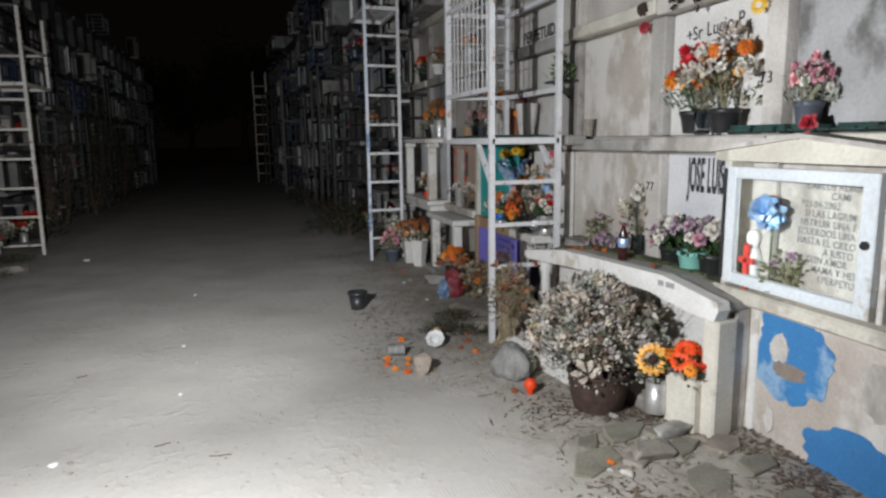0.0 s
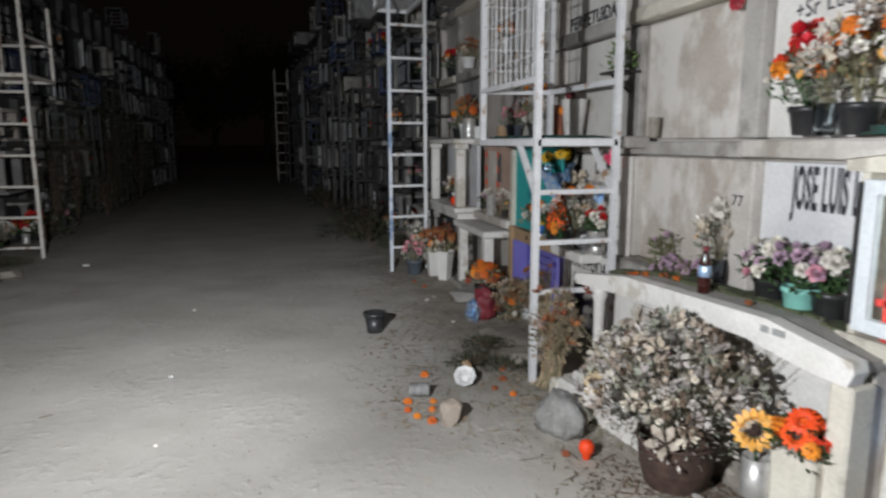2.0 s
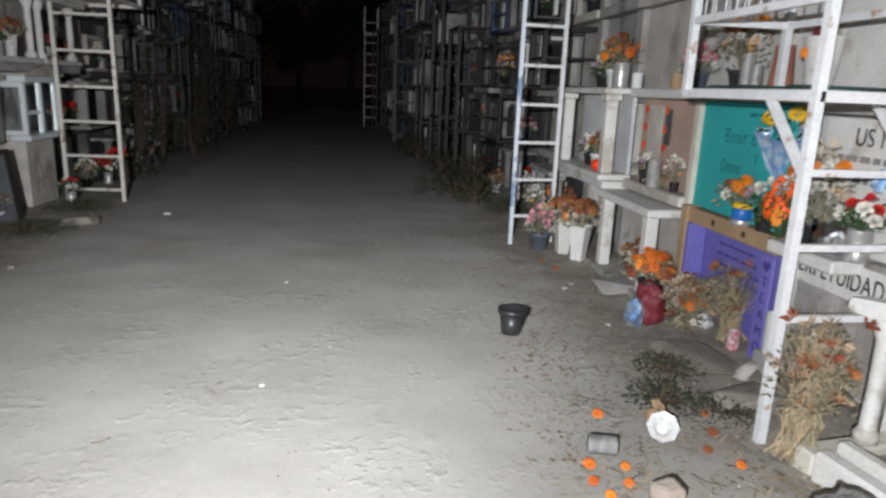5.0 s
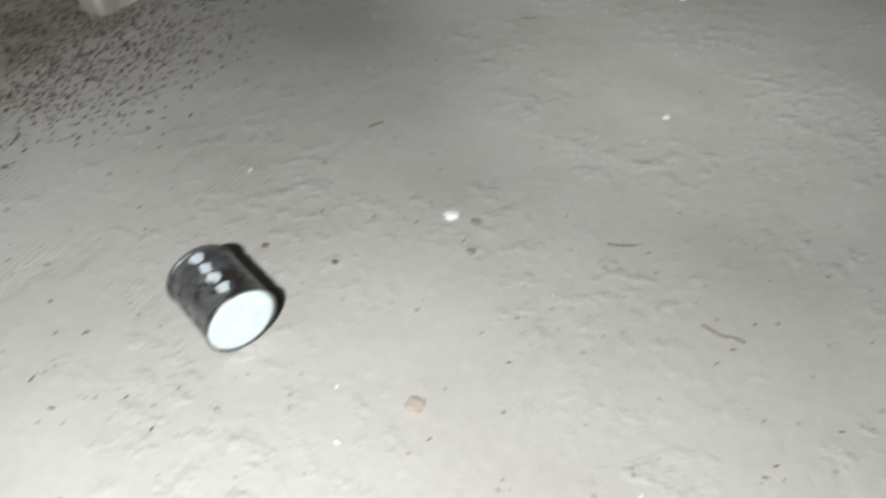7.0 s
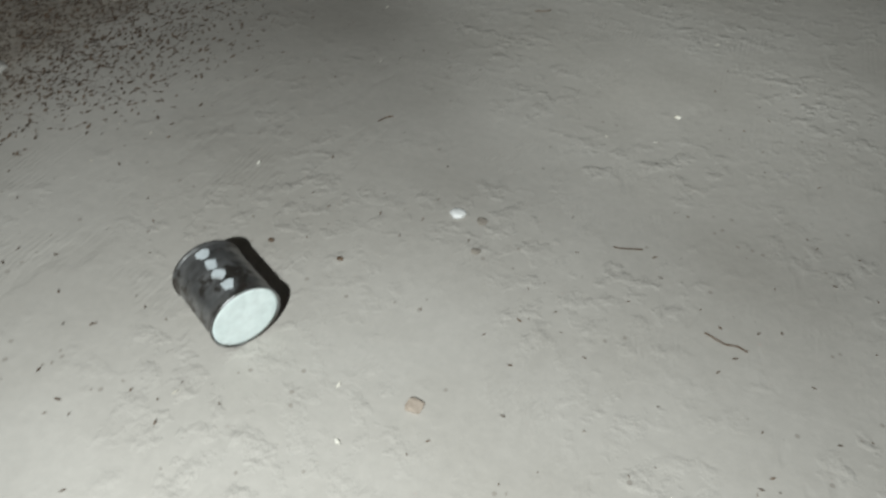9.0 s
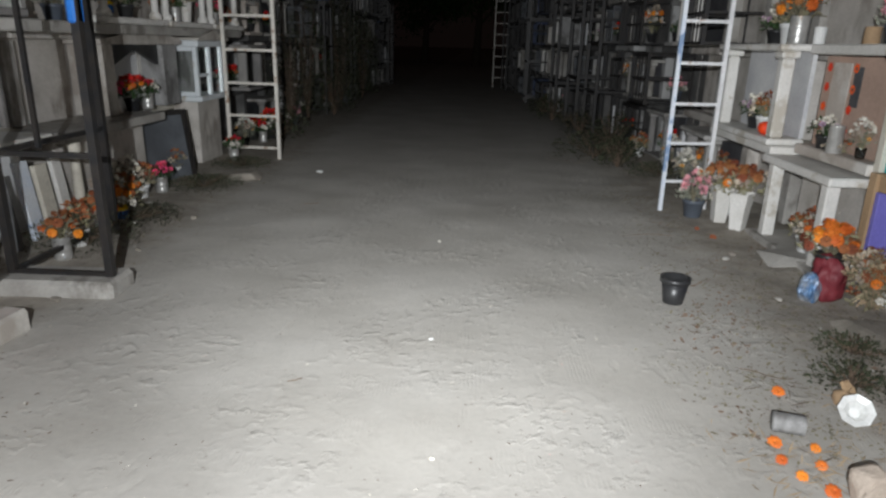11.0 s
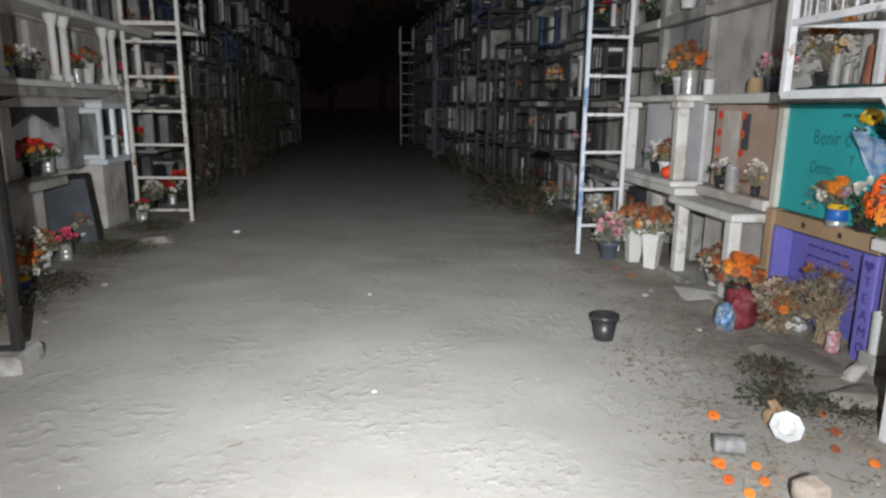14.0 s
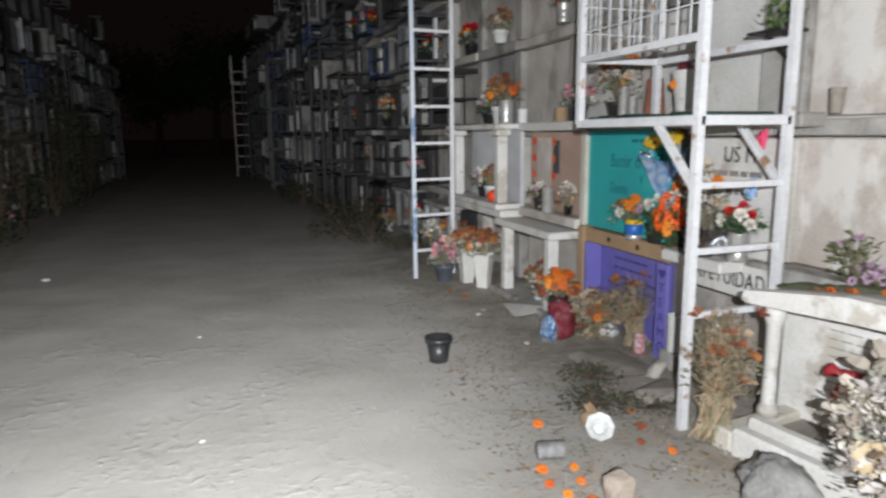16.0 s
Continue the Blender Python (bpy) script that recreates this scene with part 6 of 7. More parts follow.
def sunflower_head():
    root = thing("sunflower", pose(2.2, 1.656, gz(2.2, 1.656) + 0.03), "cloth sunflower with a dark centre in a tin", "flower")
    part("tin_can", add_lathe(B(), [(0.05, 0), (0.052, 0.004), (0.052, 0.15), (0.048, 0.15), (0.048, 0.13)], 18), "tin", root, "", True)
    part("stem", add_tube(B(), (0, 0, 0.1), (-0.03, 0.0, 0.26), 0.006), "leaf", root)
    at = face_to((-0.05, -0.03, 0.27), (-0.55, -0.85, 0.2))
    bm = B()
    petal_ring(bm, 15, 0.028, 0.076, 0.014, 0.012, 0.008)
    petal_ring(bm, 13, 0.028, 0.066, 0.013, 0.02, 0.006, 0.004, 0.2)
    part("petal_ring", bm, "sunflower", root, at=at)
    part("seed_head", add_lathe(B(), [(0.022, 0.004), (0.022, 0.016), (0.015, 0.024), (0.004, 0.026)], 16), "seeds", root, "dark brown centre", True, at)


sunflower_head()
single("flower_stand", add_box(B(), (-0.07, -0.09, -0.02), (0.07, 0.09, 0.235), 0.012), "cream", pose(2.3, 1.55, gz(2.3, 1.55), 0, 0, 8), "cream plaster block under the gerberas", "block")
bunch("gerbera", pose(2.26, 1.525, gz(2.3, 1.55) + 0.235, 0, 0, -50))



def straw_bundle(m, h, n, spread, label):
    root = thing("straw_bundle", m, label, "straw bundle")
    rnd = random.Random(n)
    for g in range(6):
        bm = B()
        for _ in range(n // 6):
            a, k = rnd.uniform(0, 6.28), rnd.random()
            tall = h * rnd.choice((0.45, 0.7, 0.9, 1.0)) * rnd.uniform(0.8, 1.1)
            p = Vector((rnd.gauss(0, 0.035), rnd.gauss(0, 0.035), rnd.uniform(0.0, 0.03)))
            q = Vector((rnd.gauss(0, 0.02), rnd.gauss(0, 0.03), h * 0.3))
            add_tube(bm, p, q, 0.003, 0.0026, 3, False)
            p = q
            for s in range(3):
                f = (s + 1) / 3
                q = Vector((math.cos(a) * spread * k * f + rnd.gauss(0, 0.018), math.sin(a) * spread * k * f + rnd.gauss(0, 0.018), h * 0.3 + max(0.1, tall - h * 0.3) * f * (1 - 0.2 * k * f)))
                add_tube(bm, p, q, 0.0024 - 0.0005 * s, 0.0019 - 0.0005 * s, 3, False)
                p = q
            if rnd.random() < 0.5:
                d = Vector((rnd.uniform(-1, 1), rnd.uniform(-1, 1), rnd.uniform(-0.8, 0.3))) * 0.05
                add_tube(bm, p, p + d, 0.0012, 0.0006, 3, False)
        part("straw", bm, "straw" if g % 5 else "dry_leaf", root)
    part("dead_foliage", leaf_cloud(rnd, n, (0, 0, h * 0.35), spread * 1.1, h * 0.6, 0.03), "dry_leaf", root, "curled brown leaves")
    for _ in range(24):
        a, k = rnd.uniform(0, 6.28), rnd.random()
        part("blossom", blossom("dry", rnd.choice(("rust", "rust", "dry_petal", "straw")), 0.03), None, root, at=face_to((math.cos(a) * spread * k, math.sin(a) * spread * k, h * rnd.uniform(0.4, 1.0)), (math.cos(a), math.sin(a), 0.8)))
    return root


straw_bundle(pose(1.95, 2.89, gz(1.95, 2.89), -2, 5, 0), 0.54, 380, 0.13, "dry straw bunch with rusty flower heads leaning on the ladder")
straw_bundle(pose(2.38, 4.03, gz(2.38, 4.03), -14, 0, 0), 0.42, 260, 0.2, "dry straw heap standing in the purple niche")
straw_bundle(pose(2.26, 4.28, gz(2.26, 4.28), 6, -6, 0), 0.30, 160, 0.16, "dry stalks with rusty flowers by the purple board")


# ---- loose things on the ground ----
def lump(name, x, y, size, material, label, category, seed, squash=0.6, lift=0.0, rz=0.0):
    bm = B()
    hard = material in ("stone", "brown_stone", "tan_stone", "concrete", "plaster")
    if hard:
        r = random.Random(int(seed * 131))
        for _ in range(22):
            d = Vector((r.uniform(-1, 1), r.uniform(-1, 1), r.uniform(-1, 1)))
            d = d / max(abs(d.x), abs(d.y), abs(d.z)) * r.uniform(0.75, 1.0)
            bm.verts.new((d.x * size[0], d.y * size[1], d.z * size[2]))
        made = bmesh.ops.convex_hull(bm, input=bm.verts)
        bmesh.ops.delete(bm, geom=[v for v in bm.verts if not v.link_faces], context="VERTS")
        bmesh.ops.bevel(bm, geom=list(bm.edges), offset=min(size) * 0.12, segments=1, affect="EDGES")
    else:
        cloth = material in ("grey_cloth", "pale_dry", "maroon", "foil_blue_mix", "foil", "white_plastic") and max(size) > 0.045
        bmesh.ops.create_icosphere(bm, subdivisions=4 if cloth else 3, radius=1.0)
        for v in bm.verts:
            d = v.co.normalized()
            f = 1 + 0.3 * noise.noise(d * 1.5 + Vector((seed, 0, 0))) + 0.08 * noise.noise(Vector((d.x * 3, d.y * 7, d.z * 3)) + Vector((seed, 3, 0)))
            if cloth:  # sharp creases that gather towards the top
                a = math.atan2(d.y, d.x)
                f -= 0.24 * abs(noise.noise(Vector((math.cos(a) * 3.2, math.sin(a) * 3.2, d.z * 1.1 + seed)))) + 0.12 * abs(noise.noise(d * 6 + Vector((0, seed, 0))))
            v.co = Vector((d.x * size[0], d.y * size[1], d.z * size[2])) * (f + (0.12 if cloth else 0.0))
    return single(name, bm, material, pose(x, y, gz(x, y) + size[2] * squash + lift, 0, 0, rz), label, category, smooth=not hard and material != "foil_blue_mix")


tomb_canopy()
lump("stone", 1.32, 2.66, (0.052, 0.065, 0.075), "tan_stone", "brown broken stone on the earth", "stone", 3)
lump("paper_scrap", 1.56, 3.22, (0.035, 0.05, 0.035), "cardboard", "crumpled brown paper by the sprigs", "paper", 27)
lump("paper_bag", 1.88, 2.47, (0.05, 0.08, 0.06), "pale_dry", "crumpled pale paper bag behind the sack", "bag", 61, 0.7, 0, 25)
lump("grey_sack", 1.77, 2.39, (0.085, 0.12, 0.105), "grey_cloth", "grey crumpled sack lying by the bouquet", "sack", 8, 0.7, 0, 15)
lump("stone", 2.19, 3.60, (0.06, 0.075, 0.05), "plaster", "pale rubble stone by the boards", "stone", 9)
lump("stone", 2.05, 3.8, (0.20, 0.24, 0.03), "stone", "flat pale slab of rubble", "stone", 10)
lump("stone", 2.0, 3.35, (0.14, 0.12, 0.04), "stone", "flat pale slab of rubble", "stone", 12)
lump("stone", 2.1, 5.0, (0.14, 0.18, 0.035), "concrete", "flat scrap of grey concrete", "stone", 14)
lump("stone", 1.98, 1.36, (0.11, 0.07, 0.035), "stone", "broken chunk of plaster", "stone", 16)
lump("stone", 2.17, 1.50, (0.10, 0.06, 0.03), "concrete", "broken chunk of plaster", "stone", 18)
lump("stone", 2.28, 1.78, (0.10, 0.12, 0.05), "stone", "broken chunk of concrete", "stone", 19)
lump("shoe_scrap", 2.3, 1.52, (0.05, 0.035, 0.03), "black_plastic", "small black rubber scrap on rubble", "scrap", 20)
lump("stone", -2.05, 7.0, (0.16, 0.12, 0.05), "stone", "flat rubble by the wall", "stone", 22)
lump("stone", -2.05, 3.3, (0.12, 0.2, 0.05), "concrete", "broken lump of concrete kerb", "stone", 24)

def paving_piece(x, y, r, sides, seed, material):
    """A flat broken flag with an uneven outline, sunk a little into the earth."""
    rnd2 = random.Random(seed)
    ring = []
    for k in range(sides):
        a = 6.283 * (k + rnd2.uniform(-0.3, 0.3)) / sides
        q = r * rnd2.uniform(0.7, 1.15)
        ring.append((math.cos(a) * q * 1.25, math.sin(a) * q * 0.8))
    bm = add_prism(B(), ring, -0.02, 0.022, "z")
    bmesh.ops.bevel(bm, geom=list(bm.edges), offset=0.005, segments=1, affect="EDGES")
    single("paving_piece", bm, material, pose(x, y, gz(x, y) - 0.007, rnd2.uniform(-4, 4), rnd2.uniform(-4, 4), rnd2.uniform(20, 60)), "broken flat flag of grey earth-stained concrete", "paving", "broken paving")


r7 = random.Random(70)
k = 0
for row in range(6):
    for col in range(4):
        x, y = 1.74 + 0.2 * col + r7.uniform(-0.05, 0.05) - 0.03 * row, 1.56 - 0.22 * row + r7.uniform(-0.05, 0.05)
        k += 1
        if r7.random() < 0.85 and x > 1.62 and not (x > 2.3 and y > 1.35):
            paving_piece(x, y, r7.uniform(0.07, 0.125), r7.randint(5, 8), k, r7.choice(("grey_flag", "grey_flag", "brown_stone", "stone")))
# pieces of pale rubble that lie along the foot of the wall
rnd = random.Random(9)
for k in range(60):
    near = k < 36
    x = rnd.uniform(1.75, 2.45) if near else rnd.uniform(-2.5, -1.9)
    y = rnd.uniform(0.7, 1.5) if k < 20 else rnd.uniform(0.8, 6.2)
    s = rnd.uniform(0.008, 0.028)
    lump("rubble_chip", x, y, (s, s * rnd.uniform(0.6, 1.3), s * 0.5), rnd.choice(("stone", "plaster", "concrete")), "chip of rubble on the earth", "rubble", 30 + k)["group"] = "rubble chips"

pot = thing("plant_pot", pose(1.2, 4.23, gz(1.2, 4.23), 0, 0, 20), "empty black plastic plant pot on the earth", "plant pot")
part("body", add_lathe(B(), [(0.05, 0), (0.053, 0.004), (0.069, 0.115), (0.065, 0.115), (0.049, 0.012)], 24), "black_plastic", pot, "", True)
part("rim", add_lathe(B(), [(0.07, 0.1155), (0.078, 0.117), (0.08, 0.145), (0.073, 0.145), (0.067, 0.118)], 24), "black_plastic", pot, "", True)

bowl = add_lathe(B(), [(0.022, 0), (0.026, 0.004), (0.042, 0.035), (0.062, 0.044), (0.062, 0.047), (0.039, 0.038), (0.019, 0.006)], 8)
single("bowl", bowl, "white_plastic", pose(1.53, 3.10, gz(1.53, 3.1) + 0.035, 48, 0, -22), "white octagonal dish tilted against the litter", "bowl")


def tin_on_side(m):
    root = thing("paint_tin", m, "dented silver tin can lying on the earth", "tin can")
    prof = [(0.078, 0), (0.082, 0.0), (0.082, 0.006), (0.079, 0.008)]
    for k in range(5):
        z = 0.012 + k * 0.032
        prof += [(0.079, z), (0.0785, z + 0.012), (0.0772, z + 0.016), (0.0785, z + 0.02)]
    prof += [(0.079, 0.178), (0.081, 0.18), (0.081, 0.184), (0.0775, 0.184), (0.0768, 0.178)]
    part("body", add_lathe(B(), prof, 36), "tin_dull", root, "dull ribbed silver side", True)
    part("lid", add_lathe(B(), [(0.0765, 0.1795), (0.0765, 0.1815), (0.07, 0.1822), (0.06, 0.1815)], 36), "lid_white", root, "clean white end disc", True)
    for k in range(4):
        a = 2.15
        z = 0.03 + k * 0.038
        p = Vector((math.cos(a) * 0.0785, math.sin(a) * 0.0785, z))
        bm = B()
        rb = random.Random(k)
        blot = [(math.cos(6.283 * q / 9) * 0.014 * rb.uniform(0.7, 1.25), math.sin(6.283 * q / 9) * 0.016 * rb.uniform(0.7, 1.25)) for q in range(9)]
        add_prism(bm, blot, 0.0, 0.0016, "z")
        part("paint_mark", bm, "dull_white", root, "pale blot of paint", at=face_to(p, (math.cos(a), math.sin(a), 0)))


M["tin_dull"] = mat("tin_dull", (0.34, 0.34, 0.34), (0.19, 0.19, 0.19), 0.36, 0.8, scale=26, bump=0.2, spots=(0.11, 0.10, 0.09), spot_amount=0.3)
tin_on_side(Matrix.Translation((-0.822, 1.6, gz(-0.8, 1.6) + 0.074)) @ Vector((0.9, -0.43, 0.0)).to_track_quat("Z", "Y").to_matrix().to_4x4() @ Matrix.Rotation(-0.5, 4, "Z") @ Matrix.Diagonal((0.94, 0.94, 0.9, 1)))

# small litter: coins of stone, twigs, petals
for x, y, r, m in ((-0.435, 2.064, 0.02, "white_plastic"), (-0.37, 2.063, 0.015, "stone"), (-0.347, 1.964, 0.012, "stone"), (-0.301, 1.527, 0.019, "tan_stone"), (-1.449, 7.474, 0.035, "white_plastic"), (-0.059, 3.648, 0.012, "white_plastic"), (-0.804, 1.79, 0.008, "twig"), (-0.626, 1.807, 0.008, "twig"), (0.0, 2.75, 0.01, "white_petal"), (-0.1, 5.2, 0.014, "white_petal")):
    lump("pebble", x, y, (r, r * 0.85, r * 0.4), m, "small pale pebble on the earth", "pebble", r * 900 + x)["group"] = "pebbles"


def twig(x, y, l, rz, label="thin dry twig on the earth"):
    bm = B()
    p = Vector((0, 0, 0.004))
    r = random.Random(int(x * 100 + y * 37))
    for _ in range(4):
        q = p + Vector((l / 4, r.uniform(-0.5, 0.5) * l / 4, 0))
        add_tube(bm, p, q, 0.0022, 0.0018, 5)
        p = q
    single("twig", bm, "twig", pose(x, y, gz(x, y), 0, 0, rz), label, "twig", "twigs")


for x, y, l, rz in ((0.19, 1.95, 0.09, 4), (-0.80, 2.33, 0.05, 50), (-0.05, 2.12, 0.07, 20), (-1.3, 6.1, 0.15, 10), (1.6, 2.75, 0.12, 140), (1.5, 2.2, 0.2, -20), (1.75, 1.85, 0.35, 20), (1.8, 1.7, 0.3, -12), (1.2, 5.5, 0.4, 8), (1.35, 9.0, 0.6, 5), (1.0, 8.8, 0.5, -15), (1.45, 3.4, 0.2, 160), (-0.6, 3.2, 0.06, 30)):
    twig(x, y, l, rz)


def litter(name, label, n, material, size, area, seed, width=0.4, gaps=-0.05):
    """Uncountable flat scraps of leaf strewn on the ground."""
    r = random.Random(seed)
    vs, fs = [], []
    while len(fs) < n:
        x0, x1, y0, y1 = r.choice(area)
        x, y = r.uniform(x0, x1) + r.gauss(0, 0.1), r.uniform(y0, y1) + r.gauss(0, 0.15)
        if not LX + 0.05 < x < RX - 0.02:
            continue
        if noise.noise((x * 1.7, y * 1.7, seed)) < gaps:
            continue
        s, a = size * r.uniform(0.4, 1.3), r.uniform(0, 6.28)
        z = gz(x, y) + 0.003
        u, v = Vector((math.cos(a), math.sin(a), r.uniform(-0.1, 0.4))) * s, Vector((-math.sin(a), math.cos(a), r.uniform(0, 0.3))) * s * width
        p = Vector((x, y, z + 0.15 * s))
        k = len(vs)
        vs += [p - u, p + v * 0.8, p + u, p - v]
        fs.append((k, k + 1, k + 2, k + 3))
    me = bpy.data.meshes.new(name)
    me.from_pydata(vs, [], fs)
    me.materials.append(M[material])
    tagged(new(name, me), label, "litter", kind="stuff")


EDGE = [(1.5, 2.4, 0.6, 7), (1.2, 1.9, 2.6, 7), (1.7, 2.4, 0.6, 4.5), (1.0, 2.0, 6.5, 11), (-2.9, -1.9, 3, 9)]
litter("dead_leaf_litter", "dry brown leaf scraps strewn by the walls", 3200, "dry_leaf", 0.015, EDGE, 1)
litter("dark_litter", "dark twig and leaf crumbs strewn by the walls", 2600, "twig", 0.009, EDGE, 2, 0.35, 0.02)
litter("corner_litter", "dark earth crumbs and leaf scraps by the shrine", 2600, "twig", 0.015, [(1.8, 2.5, 0.4, 2.0)], 6)
litter("corner_straw", "dry stalk scraps by the shrine and bouquet", 800, "dry_leaf", 0.022, [(1.75, 2.5, 0.4, 3.0)], 7, 0.15)
litter("verge_litter", "dark crumbled leaf litter by the grave kerb", 4200, "twig", 0.009, [(-2.3, -1.5, 1.9, 2.7), (-2.3, -1.75, 1.9, 3.0)], 9, 0.45, -0.5)
litter("brown_leaf_litter", "curled brown leaves and petals along the path edge", 420, "rust_leaf", 0.014, [(1.15, 1.9, 2.7, 4.6), (1.4, 2.1, 4.2, 7.0), (1.05, 1.7, 3.0, 4.2)], 11, 0.5, 0.1)
litter("grey_leaf_litter", "grey-brown crumbled leaves along the path edge", 900, "dry_leaf", 0.009, [(1.15, 1.9, 2.7, 4.6), (1.4, 2.1, 4.2, 7.0), (0.95, 1.7, 2.6, 4.2)], 13, 0.5, 0.05)
litter("stalk_litter", "thin dry stalks strewn among fallen marigolds", 420, "straw", 0.032, [(1.14, 1.42, 2.6, 3.05), (1.75, 2.1, 2.5, 3.1)], 12, 0.09)
litter("dark_stalk_litter", "thin dark stalks strewn along the path edge", 300, "twig", 0.04, [(1.2, 2.0, 2.7, 5.6), (1.6, 2.3, 0.6, 2.2)], 14, 0.07)
litter("pale_litter", "pale crumbs of plaster and petals", 700, "white_petal", 0.008, EDGE + [(-2, 2, 0.8, 6)], 3)
litter("crumb_litter", "dark crumbs strewn over the trodden earth", 500, "twig", 0.006, [(-2, 1.6, 0.9, 5)], 4)

# fallen marigolds
for k, (x, y, m) in enumerate(((1.17, 2.92, "orange"), (1.15, 2.82, "orange"), (1.18, 2.74, "orange"), (1.24, 2.67, "orange"), (1.30, 2.90, "orange"), (1.27, 2.80, "orange"), (1.34, 3.28, "orange"), (1.72, 2.86, "orange"), (1.66, 2.98, "rust"), (1.75, 3.1, "rust"), (1.80, 3.25, "rust"), (1.9, 2.62, "rust"), (1.85, 5.5, "rust"), (1.8, 5.7, "rust"), (1.78, 1.35, "orange"), (1.2, 1.0, "rust"), (1.55, 0.95, "rust"), (1.70, 2.18, "rust"))):
    ob = new("fallen_marigold", blossom("pompon", m, 0.02 if k % 3 else 0.026))
    ob.matrix_basis = face_to((x, y, gz(x, y) + 0.008), (-0.3 + 0.1 * (k % 5), -0.6, 0.9), k) @ Matrix.Diagonal((1, 1, 0.6, 1))
    tagged(ob, "fallen orange marigold head on the earth", "flower", "fallen marigolds")
for k, (x, y, r) in enumerate(((2.30, 2.78, 0.02), (2.33, 2.73, 0.024), (2.29, 2.70, 0.018), (2.34, 2.66, 0.022), (2.31, 2.62, 0.018), (2.35, 2.52, 0.02), (2.32, 2.47, 0.024), (2.36, 2.44, 0.016), (2.34, 2.41, 0.02), (2.36, 1.95, 0.018))):
    ob = new("fallen_marigold", blossom("pompon" if k % 2 else "dry", "orange" if k % 3 else "rust", r))
    ob.matrix_basis = face_to((x, y, (0.68 if y < 2.5 else 0.68 - (y - 2.5) * 0.17) + 0.012), (-0.2 + 0.1 * (k % 4), -0.3, 0.8), k) @ Matrix.Diagonal((1, 1, 0.55, 1))
    tagged(ob, "orange marigold head on the tomb roof", "flower", "fallen marigolds")


def bush(name, m, r, h, n, label, material="leaf"):
    root = thing(name, m, label, "plant")
    rnd2 = random.Random(n)
    part("stalk", stem_set(rnd2, 30, (0, 0, 0), r * 0.8, h, 0.003), "twig", root)
    part("foliage", leaf_cloud(rnd2, n * 4, (0, 0, 0), r, h, 0.02 if h < 0.3 else 0.05), material, root)
    return root


bush("evergreen_sprig", pose(1.66, 3.36, gz(1.66, 3.36), 0, 0, 0), 0.16, 0.07, 150, "dark evergreen sprigs lying in the litter", "dark_leaf")
bush("evergreen_sprig", pose(1.84, 3.66, gz(1.84, 3.66), 0, 0, 0), 0.17, 0.06, 120, "dark evergreen sprigs lying in the litter", "dark_leaf")
bk = B()
add_prism(bk, [(-0.03, 0), (0.03, 0), (0.04, 0.08), (0.012, 0.15), (-0.01, 0.13), (-0.035, 0.15), (-0.04, 0.07)], -0.012, 0.014, "y")
single("bark_piece", bk, "cardboard", pose(1.60, 3.22, gz(1.60, 3.22) + 0.012, -38, 0, 25) @ Matrix.Diagonal((0.6, 0.6, 0.55, 1)), "torn piece of pale brown bark by the dish", "bark")
bush("evergreen_sprig", pose(1.9, 3.25, gz(1.9, 3.25), 0, 0, 0), 0.15, 0.05, 130, "dark evergreen sprigs lying in the litter", "dark_leaf")
bush("branch_heap", pose(1.6, 8.95, gz(1.6, 8.95)), 0.5, 0.31, 130, "heap of dark cut branches by the wall", "dark_leaf")
bush("climbing_shrub", pose(-2.55, 14.2, gz(-2.55, 14.2)), 0.42, 2.3, 900, "tall dark climbing shrub against the niches", "dark_leaf")
bush("climbing_shrub", pose(-2.5, 16.5, gz(-2.5, 16.5)), 0.4, 1.9, 700, "tall dark climbing shrub against the niches", "dark_leaf")
for x, y, r, h, n in ((-2.6, 10.6, 0.3, 1.2, 260), (-2.65, 11.9, 0.3, 1.7, 340), (-2.45, 9.6, 0.3, 0.35, 120), (-2.4, 12.8, 0.35, 0.8, 240)):
    bush("climbing_shrub", pose(x, y, gz(x, y)), r * 1.2, h * 1.15, int(n * 0.8), "dark straggling shrub against the niches", "dark_leaf")
for x, y, r, h, n in ((1.75, 8.3, 0.25, 0.33, 90), (1.9, 9.4, 0.3, 0.5, 120), (1.75, 11.1, 0.3, 0.35, 100), (1.55, 13.1, 0.3, 0.45, 110)):
    bush("low_shrub", pose(x, y, gz(x, y)), r, h, n, "low dead shrub at the foot of the niches", "dark_leaf")
bush("low_shrub", pose(1.85, 10.2, gz(1.85, 10.2)), 0.24, 0.22, 90, "low dark shrub at the foot of the niches", "dark_leaf")
bush("low_shrub", pose(1.7, 12.0, gz(1.7, 12.0)), 0.26, 0.26, 100, "low dark shrub at the foot of the niches", "dark_leaf")
bush("low_shrub", pose(1.5, 14.3, gz(1.5, 14.3)), 0.3, 0.4, 110, "low dark shrub at the foot of the niches", "dark_leaf")
bush("weeds", pose(2.1, 7.8, gz(2.1, 7.8)), 0.35, 0.14, 400, "low dark weeds by the graves", "dark_leaf")
bush("weeds", pose(-2.35, 5.4, gz(-2.35, 5.4)), 0.35, 0.10, 420, "low dark weeds by the graves", "dark_leaf")
bush("weeds", pose(-2.3, 6.6, gz(-2.3, 6.6)), 0.35, 0.09, 360, "low dark weeds by the graves", "dark_leaf")
bush("weeds", pose(-2.3, 7.6, gz(-2.3, 7.6)), 0.3, 0.09, 300, "low dark weeds by the graves", "dark_leaf")
bush("weeds", pose(-2.3, 4.75, gz(-2.3, 4.75)), 0.33, 0.2, 340, "low dark weeds by the graves", "dark_leaf")

